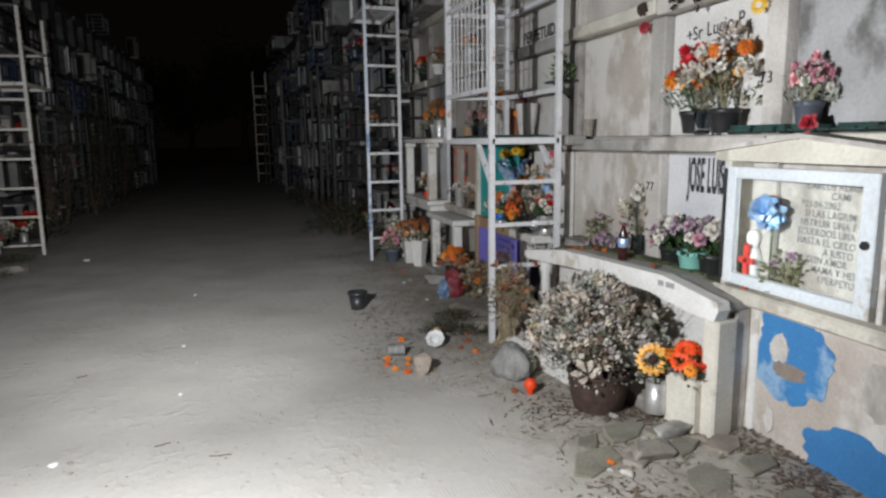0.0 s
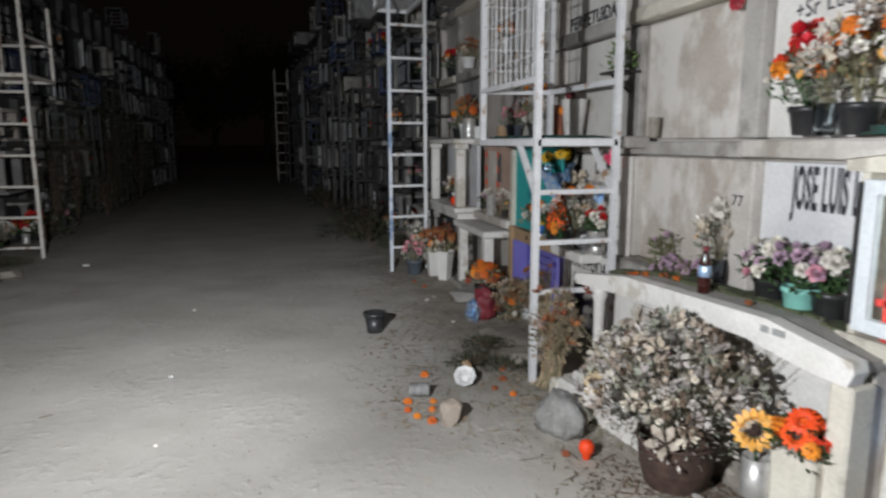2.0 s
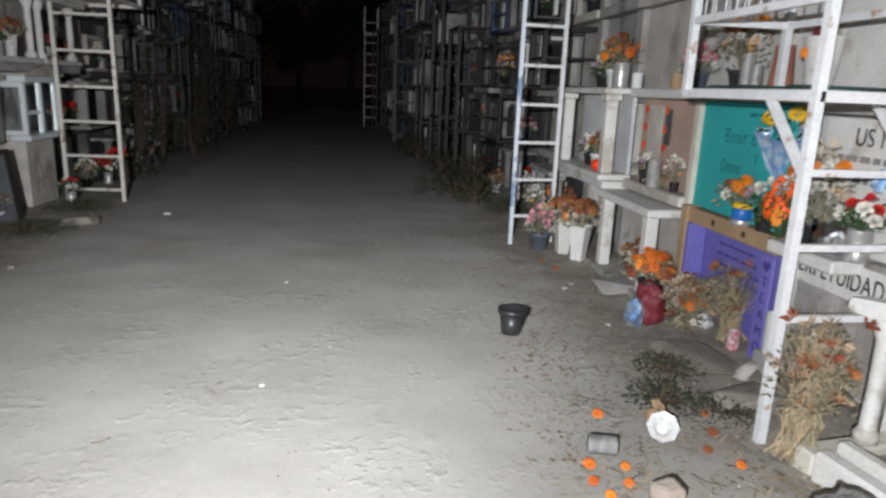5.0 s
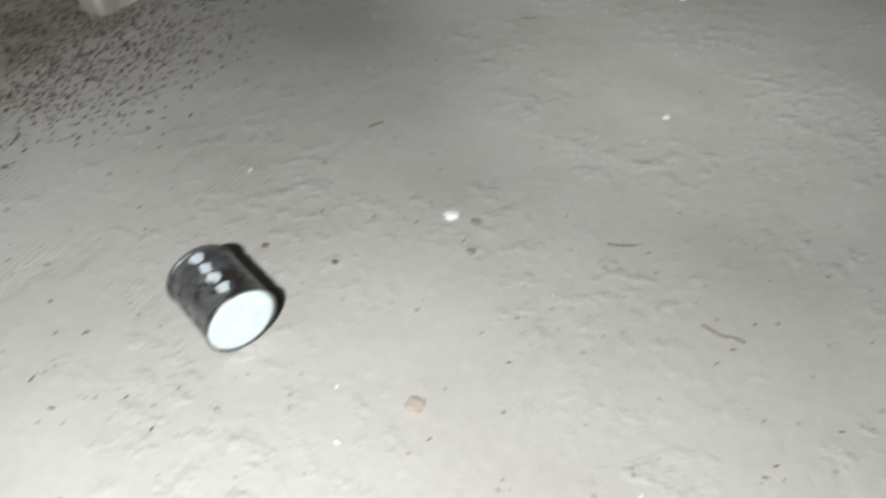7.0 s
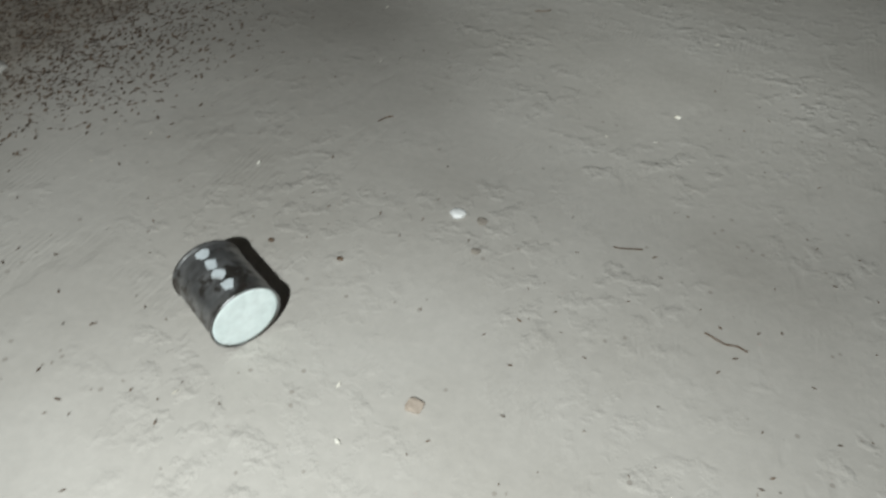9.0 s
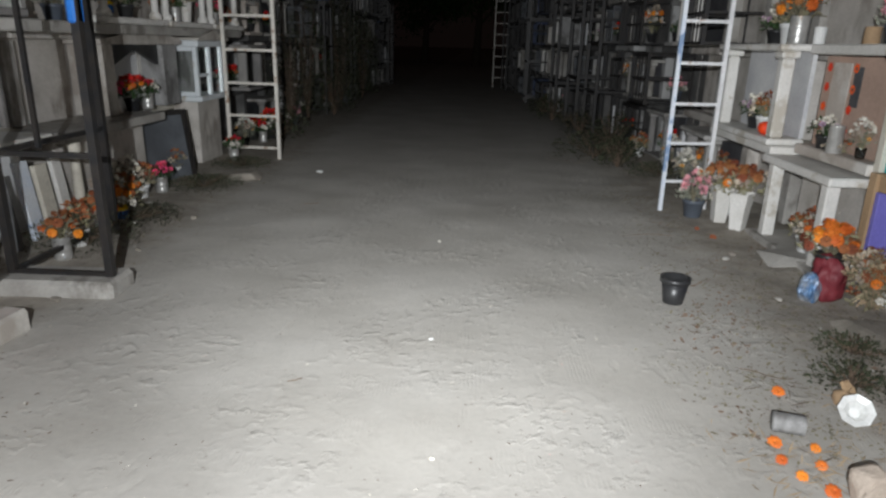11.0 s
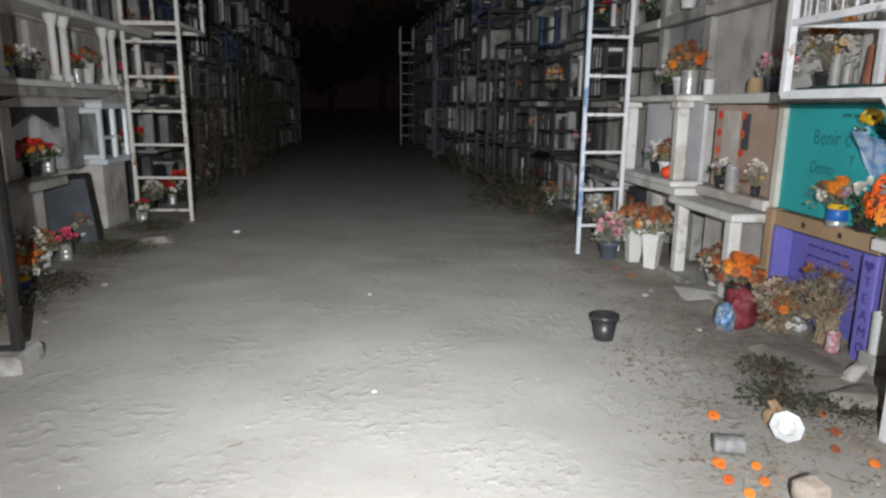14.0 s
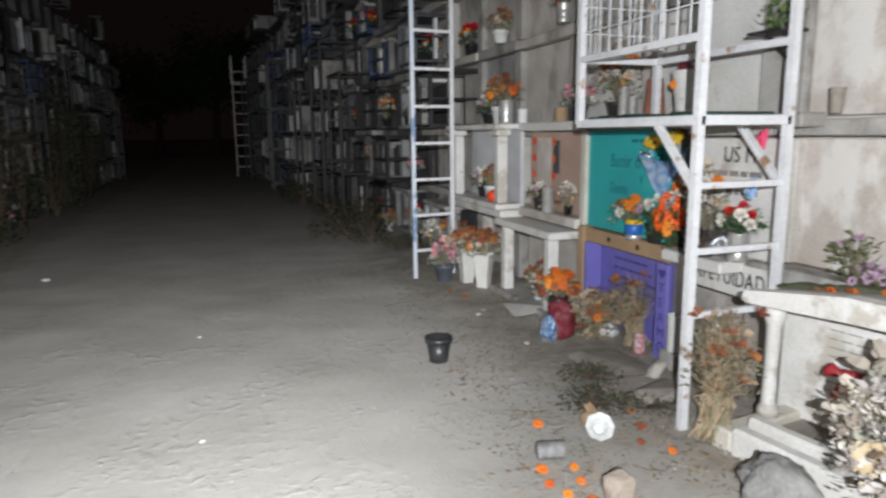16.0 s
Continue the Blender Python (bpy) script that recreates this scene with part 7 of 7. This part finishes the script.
# foot of the wall between ladder and boards
for kind, x, y, z, dx in (("big_vase", 2.1, 5.72, 0, 0), ("big_vase", 2.05, 5.98, 0, 0),  ("marigold_heap", 2.06, 4.40, 0.15, 0), ("marigold_low", 2.24, 4.24, 0, 0), ("dry_brown", 2.25, 6.2, 0, 0), ("marigold_low", 2.34, 4.45, 0, 0), ("marigold_tin", 2.28, 4.95, 0.055, 0), ("dry_brown", 2.3, 5.1, 0.055, 0)):
    bunch(kind, pose(x, y, z if z else gz(x, y), 0, 0, x * 900 % 360))
lump("foil_parcel", 1.955, 4.33, (0.05, 0.055, 0.09), "foil_blue_mix", "crumpled silver and blue foil wrap round flowers", "foil wrap", 41, 0.8)
lump("maroon_cloth", 2.05, 4.36, (0.085, 0.085, 0.13), "maroon", "dark red cloth wrap round flowers", "cloth", 44, 0.85)
lump("foil_wrap", 2.40, 3.44, (0.06, 0.09, 0.075), "foil", "crumpled silver foil wrap on the ledge", "foil wrap", 52, 0.8, 0.645)
lump("plastic_bag", 2.36, 4.28, (0.05, 0.06, 0.04), "white_plastic", "crumpled white plastic bag in the purple niche", "bag", 48, 0.8)
cup(pose(2.33, 3.93, gz(2.33, 3.93)), "red_white", 0.1, 0.034, 0.034, "small red and white printed can by the niche")
single("plastic_cup", add_lathe(B(), [(0.028, 0), (0.03, 0.004), (0.03, 0.02), (0.0285, 0.024), (0.031, 0.028), (0.032, 0.06), (0.0305, 0.064), (0.033, 0.068), (0.034, 0.1), (0.031, 0.1), (0.028, 0.02)], 20), "foil", pose(1.93, 1.93, gz(1.93, 1.93) + 0.034, 90, 0, 60), "ribbed silver plastic cup lying on its side", "cup", smooth=True)
single("orange_cup", add_lathe(B(), [(0.014, 0), (0.018, 0.004), (0.018, 0.02), (0.03, 0.034), (0.033, 0.055), (0.026, 0.075), (0.01, 0.084)], 16), "hot_orange", pose(1.77, 2.13, gz(1.77, 2.13)), "bright orange plastic egg cup on the earth", "cup", smooth=True)
tin2 = add_lathe(B(), [(0.034, 0), (0.036, 0.003), (0.036, 0.1), (0.037, 0.104), (0.033, 0.104), (0.033, 0.02)], 18)
single("tin_can", tin2, "grey_plaster", pose(1.2, 3.02, gz(1.2, 3.02) + 0.036, 90, 0, 75), "small weathered grey can lying among marigolds", "tin can", smooth=True)

# ---- the other side: black frame, slate, cabinet, balustrade ----
def black_frame():
    root = thing("black_frame", pose(-2.0, 4.05, 0), "black welded metal frame standing on a concrete footing", "metal frame")
    for x, y in ((0.24, 0), (-0.28, 0), (-0.28, 1.0)):
        part("post", add_bar(B(), (x, y, 0.02), (x, y, 2.15), 0.04), "black_metal", root)
    for z in (0.10, 0.72, 2.1):
        part("rail", add_bar(B(), (-0.28, 0, z), (0.24, 0, z), 0.028), "black_metal", root)
        part("rail", add_bar(B(), (-0.28, 1, z), (-0.28, 0, z), 0.028), "black_metal", root)
    part("post", add_bar(B(), (-0.04, 0, 0.75), (-0.04, 0, 2.1), 0.022), "black_metal", root)
    part("rail", add_bar(B(), (0.24, 0, 2.1), (-0.28, 1, 2.1), 0.028), "black_metal", root)
    part("cloth", add_box(B(), (0.2, -0.03, 1.33), (0.26, 0.05, 1.9), 0.02), "blue_plastic", root, "blue plastic cloth tied to the post")
    return root


black_frame()
fb = B()
add_box(fb, (-0.3, -0.12, 0), (0.34, 0.14, 0.105), 0.02)
single("footing", fb, "concrete", pose(-2.05, 4.05, gz(-2, 4.05) - 0.02, 0, 0, 2), "pale chipped concrete footing under a metal frame", "footing")
fb = B()
add_box(fb, (-0.06, -0.5, 0), (0.06, 0.52, 0.12), 0.015)
single("grave_kerb", fb, "plaster", pose(-1.99, 3.06, gz(-1.99, 3.06) - 0.02, 0, 0, -6), "low plaster grave kerb", "kerb")


def yellow_pot(m):
    root = thing("flower_pot", m, "yellow pompon chrysanthemums in a white wrapped pot", "flowers")
    rnd2 = random.Random(4)
    part("pot", add_lathe(B(), [(0.05, 0), (0.055, 0.004), (0.07, 0.1), (0.074, 0.11), (0.066, 0.11)], 20), "white_plastic", root, "white paper-wrapped pot", True)
    part("foliage", leaf_cloud(rnd2, 800, (0, 0, 0.07), 0.13, 0.16, 0.03), "dark_leaf", root)
    for k in range(13):
        a, t = k * 2.4 + rnd2.uniform(-0.5, 0.5), math.sqrt((k + 0.5) / 13) * rnd2.uniform(0.8, 1.15)
        p = (math.cos(a) * 0.125 * t, math.sin(a) * 0.125 * t, 0.24 - 0.1 * t * t)
        part("blossom", blossom("pompon", "yellow", 0.021), None, root, at=face_to(p, (p[0] * 4, p[1] * 4 - 0.2, 0.6), k))


yellow_pot(pose(-1.84, 2.90, gz(-1.84, 2.90) + 0.055, 8, 68, 0) @ Matrix.Diagonal((0.82, 0.82, 0.82, 1)))
for kind, x, y in (("marigold_tin", -2.2, 3.45), ("white_black", -2.22, 3.22), ("red_pot", -2.2, 2.95), ("orange_mix", -2.3, 3.55), ("marigold_tin", -2.5, 3.3), ("red_white", -2.3, 3.0), ("marigold_tin", -2.3, 4.5), ("marigold_tin", -2.4, 5.05), ("dry_brown", -2.35, 4.75), ("orange_mix", -2.4, 5.35), ("marigold_tin", -2.55, 5.7), ("white_dry", -2.55, 5.5), ("hot_pink", -2.58, 6.38), ("dry_brown", -2.65, 6.15), ("white_dry", -2.65, 5.95), ("red_white", -2.5, 7.95), ("dry_brown", -2.75, 7.0), ("red_white", -2.6, 9.3), ("white_dry", -2.7, 8.9)):
    bunch(kind, pose(x, y, gz(x, y), 0, 0, y * 700 % 360))
pp = thing("pink_paper", pose(-2.12, 3.5, gz(-2.12, 3.5) + 0.25, 12, 0, 30), "bright salmon-pink crumpled paper star on the grave flowers", "paper")
for k in range(3):
    bm = B()
    petal_ring(bm, 5, 0.01, 0.13 - 0.02 * k, 0.045, 0.03, 0.02, 0.012 * k, k * 0.5)
    part("paper_sheet", bm, "salmon", pp, at=face_to((0, 0, 0.015 * k), (0.25, -0.75, 0.6), k))
part("stick", add_tube(B(), (0, 0.02, -0.25), (0, 0.01, 0.02), 0.004), "twig", pp)


def left_panel(name, y0, y1, z0, z1, out, material, label, category="panel"):
    bm = B()
    add_box(bm, (0, -(y1 - y0) / 2, 0), (out, (y1 - y0) / 2, z1 - z0), 0.008)
    return single(name, bm, material, pose(LX - 0.118, (y0 + y1) / 2, z0, 0, 0, 0), label, category)


left_panel("grave_block", 5.3, 6.55, 0.0, 0.58, 0.36, "plaster", "plain plaster grave block", "tomb")
left_panel("ledge", 5.2, 6.7, 0.585, 0.655, 0.5, "concrete", "projecting concrete ledge on columns", "ledge")
left_panel("ledge", 4.0, 5.15, 0.60, 0.665, 0.46, "white_paint", "white projecting ledge over graves", "ledge")
left_panel("grave_block", 4.05, 5.1, 0.0, 0.59, 0.25, "marble", "pale tiled grave block", "tomb")
for y in (5.35, 5.72):
    single("baluster", add_lathe(B(), [(0.05, 0), (0.05, 0.04), (0.03, 0.07), (0.038, 0.25), (0.03, 0.45), (0.05, 0.52), (0.05, 0.575)], 12), "cream", pose(-2.68, y, gz(-2.68, y) - 0.01), "pale turned column under a ledge", "column", smooth=True)["group"] = "turned columns"


def marble_slab(y, h, w, material, label, lean=-7):
    root = thing("marble_slab", pose(-2.66, y, gz(-2.66, y) - 0.004, lean, 0, 90), label, "slab", "leaning slabs")
    part("slab", add_box(B(), (-w / 2, -0.016, 0), (w / 2, 0.016, h), 0.005), material, root)
    return root


for y, h, w, m, label in ((3.95, 0.54, 0.34, "white_paint", "white painted slab leaning on a grave block"), (4.36, 0.5, 0.16, "marble", "narrow pale marble slab leaning on a grave block"), (4.60, 0.47, 0.13, "old_dim_marble", "narrow grey marble slab leaning on a grave block"), (4.83, 0.5, 0.12, "blue_metal", "pale blue board leaning on a grave block"), (5.0, 0.46, 0.13, "cream", "cream slab leaning on a grave block"), (5.17, 0.5, 0.1, "white_paint", "narrow white slab leaning on a grave block")):
    marble_slab(y, h, w, m, label)


def gabled_niche(y0, y1, z0, z1):
    c, w = (y0 + y1) / 2, (y1 - y0) / 2
    root = thing("gabled_niche", pose(LX, c, 0), "grey plaster gabled niche with red flowers", "shrine")
    part("jamb", add_box(B(), (-0.1, -w, z0), (0.2, -w + 0.14, z1), 0.008), "plaster", root)
    part("jamb", add_box(B(), (-0.1, w - 0.3, z0), (0.2, w, z1), 0.008), "grey_plaster", root)
    part("back", add_box(B(), (-0.1, -w + 0.141, z0), (-0.05, w - 0.301, z1)), "marble", root)
    part("gable", add_prism(B(), [(-w - 0.04, z1 + 0.001), (w + 0.04, z1 + 0.001), (w + 0.04, z1 + 0.04), (0, z1 + 0.15), (-w - 0.04, z1 + 0.04)], -0.1, 0.24, "x"), "plaster", root)
    part("arch", add_prism(B(), [(-w + 0.15, z1 - 0.001), (-w + 0.15, z1 - 0.18), (-0.08, z1 - 0.04), (w - 0.31, z1 - 0.18), (w - 0.31, z1 - 0.001)], 0.12, 0.16, "x"), "black_plastic", root, "dark scrap of plastic sheet")


gabled_niche(6.15, 7.45, 0.662, 1.22)
bunch("red_pot", pose(-2.88, 6.62, 0.663, 0, 0, 90))
bunch("red_white", pose(-2.86, 6.85, 0.663, 0, 0, 90))
bunch("hot_pink", pose(-2.9, 6.4, 0.663, 0, 0, 90))
sb = B()
add_box(sb, (-0.28, -0.02, 0), (0.28, 0.02, 0.64), 0.004)
slate = single("slate_slab", sb, "slate", pose(-2.74, 6.9, gz(-2.74, 6.9), -9, 0, 62), "dark blue-grey slab leaning on the graves", "slab")
part("frame", add_box(add_box(B(), (-0.28, -0.03, 0.59), (0.28, -0.021, 0.64)), (0.23, -0.03, 0), (0.28, -0.021, 0.589)), "black_metal", slate, "black edging")


def window_cabinet():
    x0, x1, y0, y1 = -3.02, -2.72, 7.68, 8.4
    root = thing("window_cabinet", pose(x1, y0, 0), "white glazed grave cabinet with a gable on a plaster plinth", "shrine")
    d, w = x1 - x0, y1 - y0
    part("plinth", add_box(B(), (-d, 0.02, -0.02), (-0.04, w - 0.1, 0.655), 0.01), "plaster", root)
    part("base", add_box(B(), (-d, -0.02, 0.656), (0.03, w + 0.02, 0.71), 0.01), "door_white", root)
    part("lintel", add_box(B(), (-d, -0.02, 1.2), (0.03, w + 0.02, 1.262), 0.01), "door_white", root)
    part("roof", add_prism(B(), [(-0.05, 1.263), (w + 0.05, 1.263), (w + 0.05, 1.285), (w / 2, 1.37), (-0.05, 1.285)], -d, 0.06, "x"), "plaster", root)
    part("back", add_box(B(), (-d, 0.04, 0.711), (-d + 0.03, w, 1.199)), "grey_plaster", root)
    for y in (0.0, 0.33, w - 0.05):
        part("stile", add_box(B(), (-0.045, y, 0.711), (0.0, y + 0.05, 1.199), 0.005), "door_white", root)
    part("stile", add_box(B(), (-d, 0.0, 0.711), (-d + 0.07, 0.035, 1.199), 0.005), "door_white", root)
    for z in (0.711, 1.155):
        part("side_rail", add_box(B(), (-d + 0.071, 0.0, z), (-0.046, 0.035, z + 0.044), 0.004), "door_white", root)
    part("transom", add_box(B(), (-0.04, 0.051, 0.9), (-0.01, 0.329, 0.935), 0.004), "door_white", root)
    panes = [((-d + 0.069, 0.015, 0.754), (-0.045, 0.019, 1.157)), ((-0.025, 0.049, 0.712), (-0.021, 0.331, 1.198)), ((-0.025, 0.379, 0.712), (-0.021, w - 0.049, 1.198))]
    for lo, hi in panes:
        part("pane", add_box(B(), lo, hi), "glass", root).visible_shadow = False


window_cabinet()


def balustrade_shrine(y0, y1, z0, label):
    c, w = (y0 + y1) / 2, (y1 - y0) / 2
    root = thing("balustrade_shrine", pose(LX, c, z0), label, "shrine")
    part("floor", add_box(B(), (-0.1, -w, 0), (0.36, w, 0.05), 0.01), "white_paint", root)
    part("roof", add_box(B(), (-0.1, -w - 0.03, 0.60), (0.42, w + 0.03, 0.66), 0.012), "white_paint", root)
    n = 2
    for k in range(n):
        y = -w + 0.08 + (2 * w - 0.16) * k / (n - 1)
        part("column", add_lathe(B(), [(0.055, 0.051), (0.055, 0.09), (0.03, 0.12), (0.034, 0.3), (0.03, 0.5), (0.055, 0.56), (0.06, 0.599)], 12, (0.28, y, 0)), "white_paint", root, "", True)
    part("back", add_box(B(), (-0.1, -w + 0.02, 0.051), (-0.06, w - 0.02, 0.599)), "plaster", root)


balustrade_shrine(6.0, 7.0, 1.38, "white columned shrine with flowers on an upper ledge")
balustrade_shrine(7.05, 8.05, 1.38, "white columned shrine with flowers on an upper ledge")
balustrade_shrine(8.1, 9.0, 1.38, "white columned shrine with pink flowers on an upper ledge")
left_panel("ledge", 5.0, 9.0, 1.30, 1.378, 0.44, "concrete", "concrete ledge under columned shrines", "ledge")
for kind, y in (("orange_mix", 6.3), ("white_black", 6.6), ("marigold_tin", 7.3), ("red_white", 7.55), ("marigold_vase", 7.8), ("hot_pink", 8.35), ("hot_pink", 8.55), ("pink_pot", 5.6)):
    bunch(kind, pose(-2.84, y, 1.431 if y > 6 else 1.379, 0, 0, 90))
for col in range(2, 12):
    y = (LCOLS[col] + LCOLS[col + 1]) / 2
    if y < 9:
        for r in (3, 4):
            front(["aed", "box", "plaque", "window", "aed_grey"][(col + r) % 5], pose(LX - 0.118, y, ROWS[r] + 0.008, 0, 0, LZ))
        if y < 5:
            front(["box", "aed", "window", "plaque"][col % 4], pose(LX - 0.118, y, ROWS[1] + 0.008, 0, 0, LZ))
            front(["plaque", "aed", "box_tan", "window"][col % 4], pose(LX - 0.118, y, ROWS[2] + 0.06, 0, 0, LZ))


# ---- dark trees beyond the end of the aisle ----
def tree(x, y, h, seed):
    root = thing("tree", pose(x, y, 0), "dark leafy tree beyond the graves at night", "tree")
    r = random.Random(seed)
    bm = add_tube(B(), (0, 0, -0.1), (0.2, 0, h * 0.5), 0.28, 0.14, 10)
    tips = []
    for k in range(9):
        a, l = k * 2.4, h * r.uniform(0.2, 0.38)
        s = Vector((0.2 * (0.6 + 0.05 * k), 0, h * (0.28 + 0.03 * k)))
        e = s + Vector((math.cos(a) * l * 0.8, math.sin(a) * l * 0.8, l * r.uniform(0.5, 1.0)))
        add_tube(bm, s, e, 0.08, 0.03, 6)
        tips.append(e)
    part("trunk", bm, "bark", root)
    vs, fs = [], []
    for _ in range(5200):
        c = r.choice(tips)
        d = Vector((r.gauss(0, 1), r.gauss(0, 1), r.gauss(0, 0.8))) * h * 0.1
        p, s = c + d, r.uniform(0.08, 0.2)
        u = Vector((r.uniform(-1, 1), r.uniform(-1, 1), r.uniform(-1, 1))).normalized() * s
        v = u.orthogonal().normalized() * s * 0.5
        k = len(vs)
        vs += [p - u, p + v, p + u, p - v]
        fs.append((k, k + 1, k + 2, k + 3))
    me = bpy.data.meshes.new("crown")
    me.from_pydata(vs, [], fs)
    me.materials.append(M["leaf"])
    part("crown", me, None, root)


for x, y, h, s in ((0.2, 44, 8.5, 1), (-3.5, 50, 7.0, 2), (4.5, 48, 10.0, 3), (-9, 52, 7.5, 4), (10, 50, 9.0, 5)):
    tree(x, y, h, s)

bush("spiky_plant", pose(2.5, 0.70, 0.668), 0.05, 0.31, 24, "dark spiky leaves in the far end of the shrine")

# bundles of stalks too fine to count
for ob in scene.objects:
    if ob.name.split(".")[0] in ("stalk", "straw", "foliage", "dead_foliage"):
        ob["kind"] = "stuff"
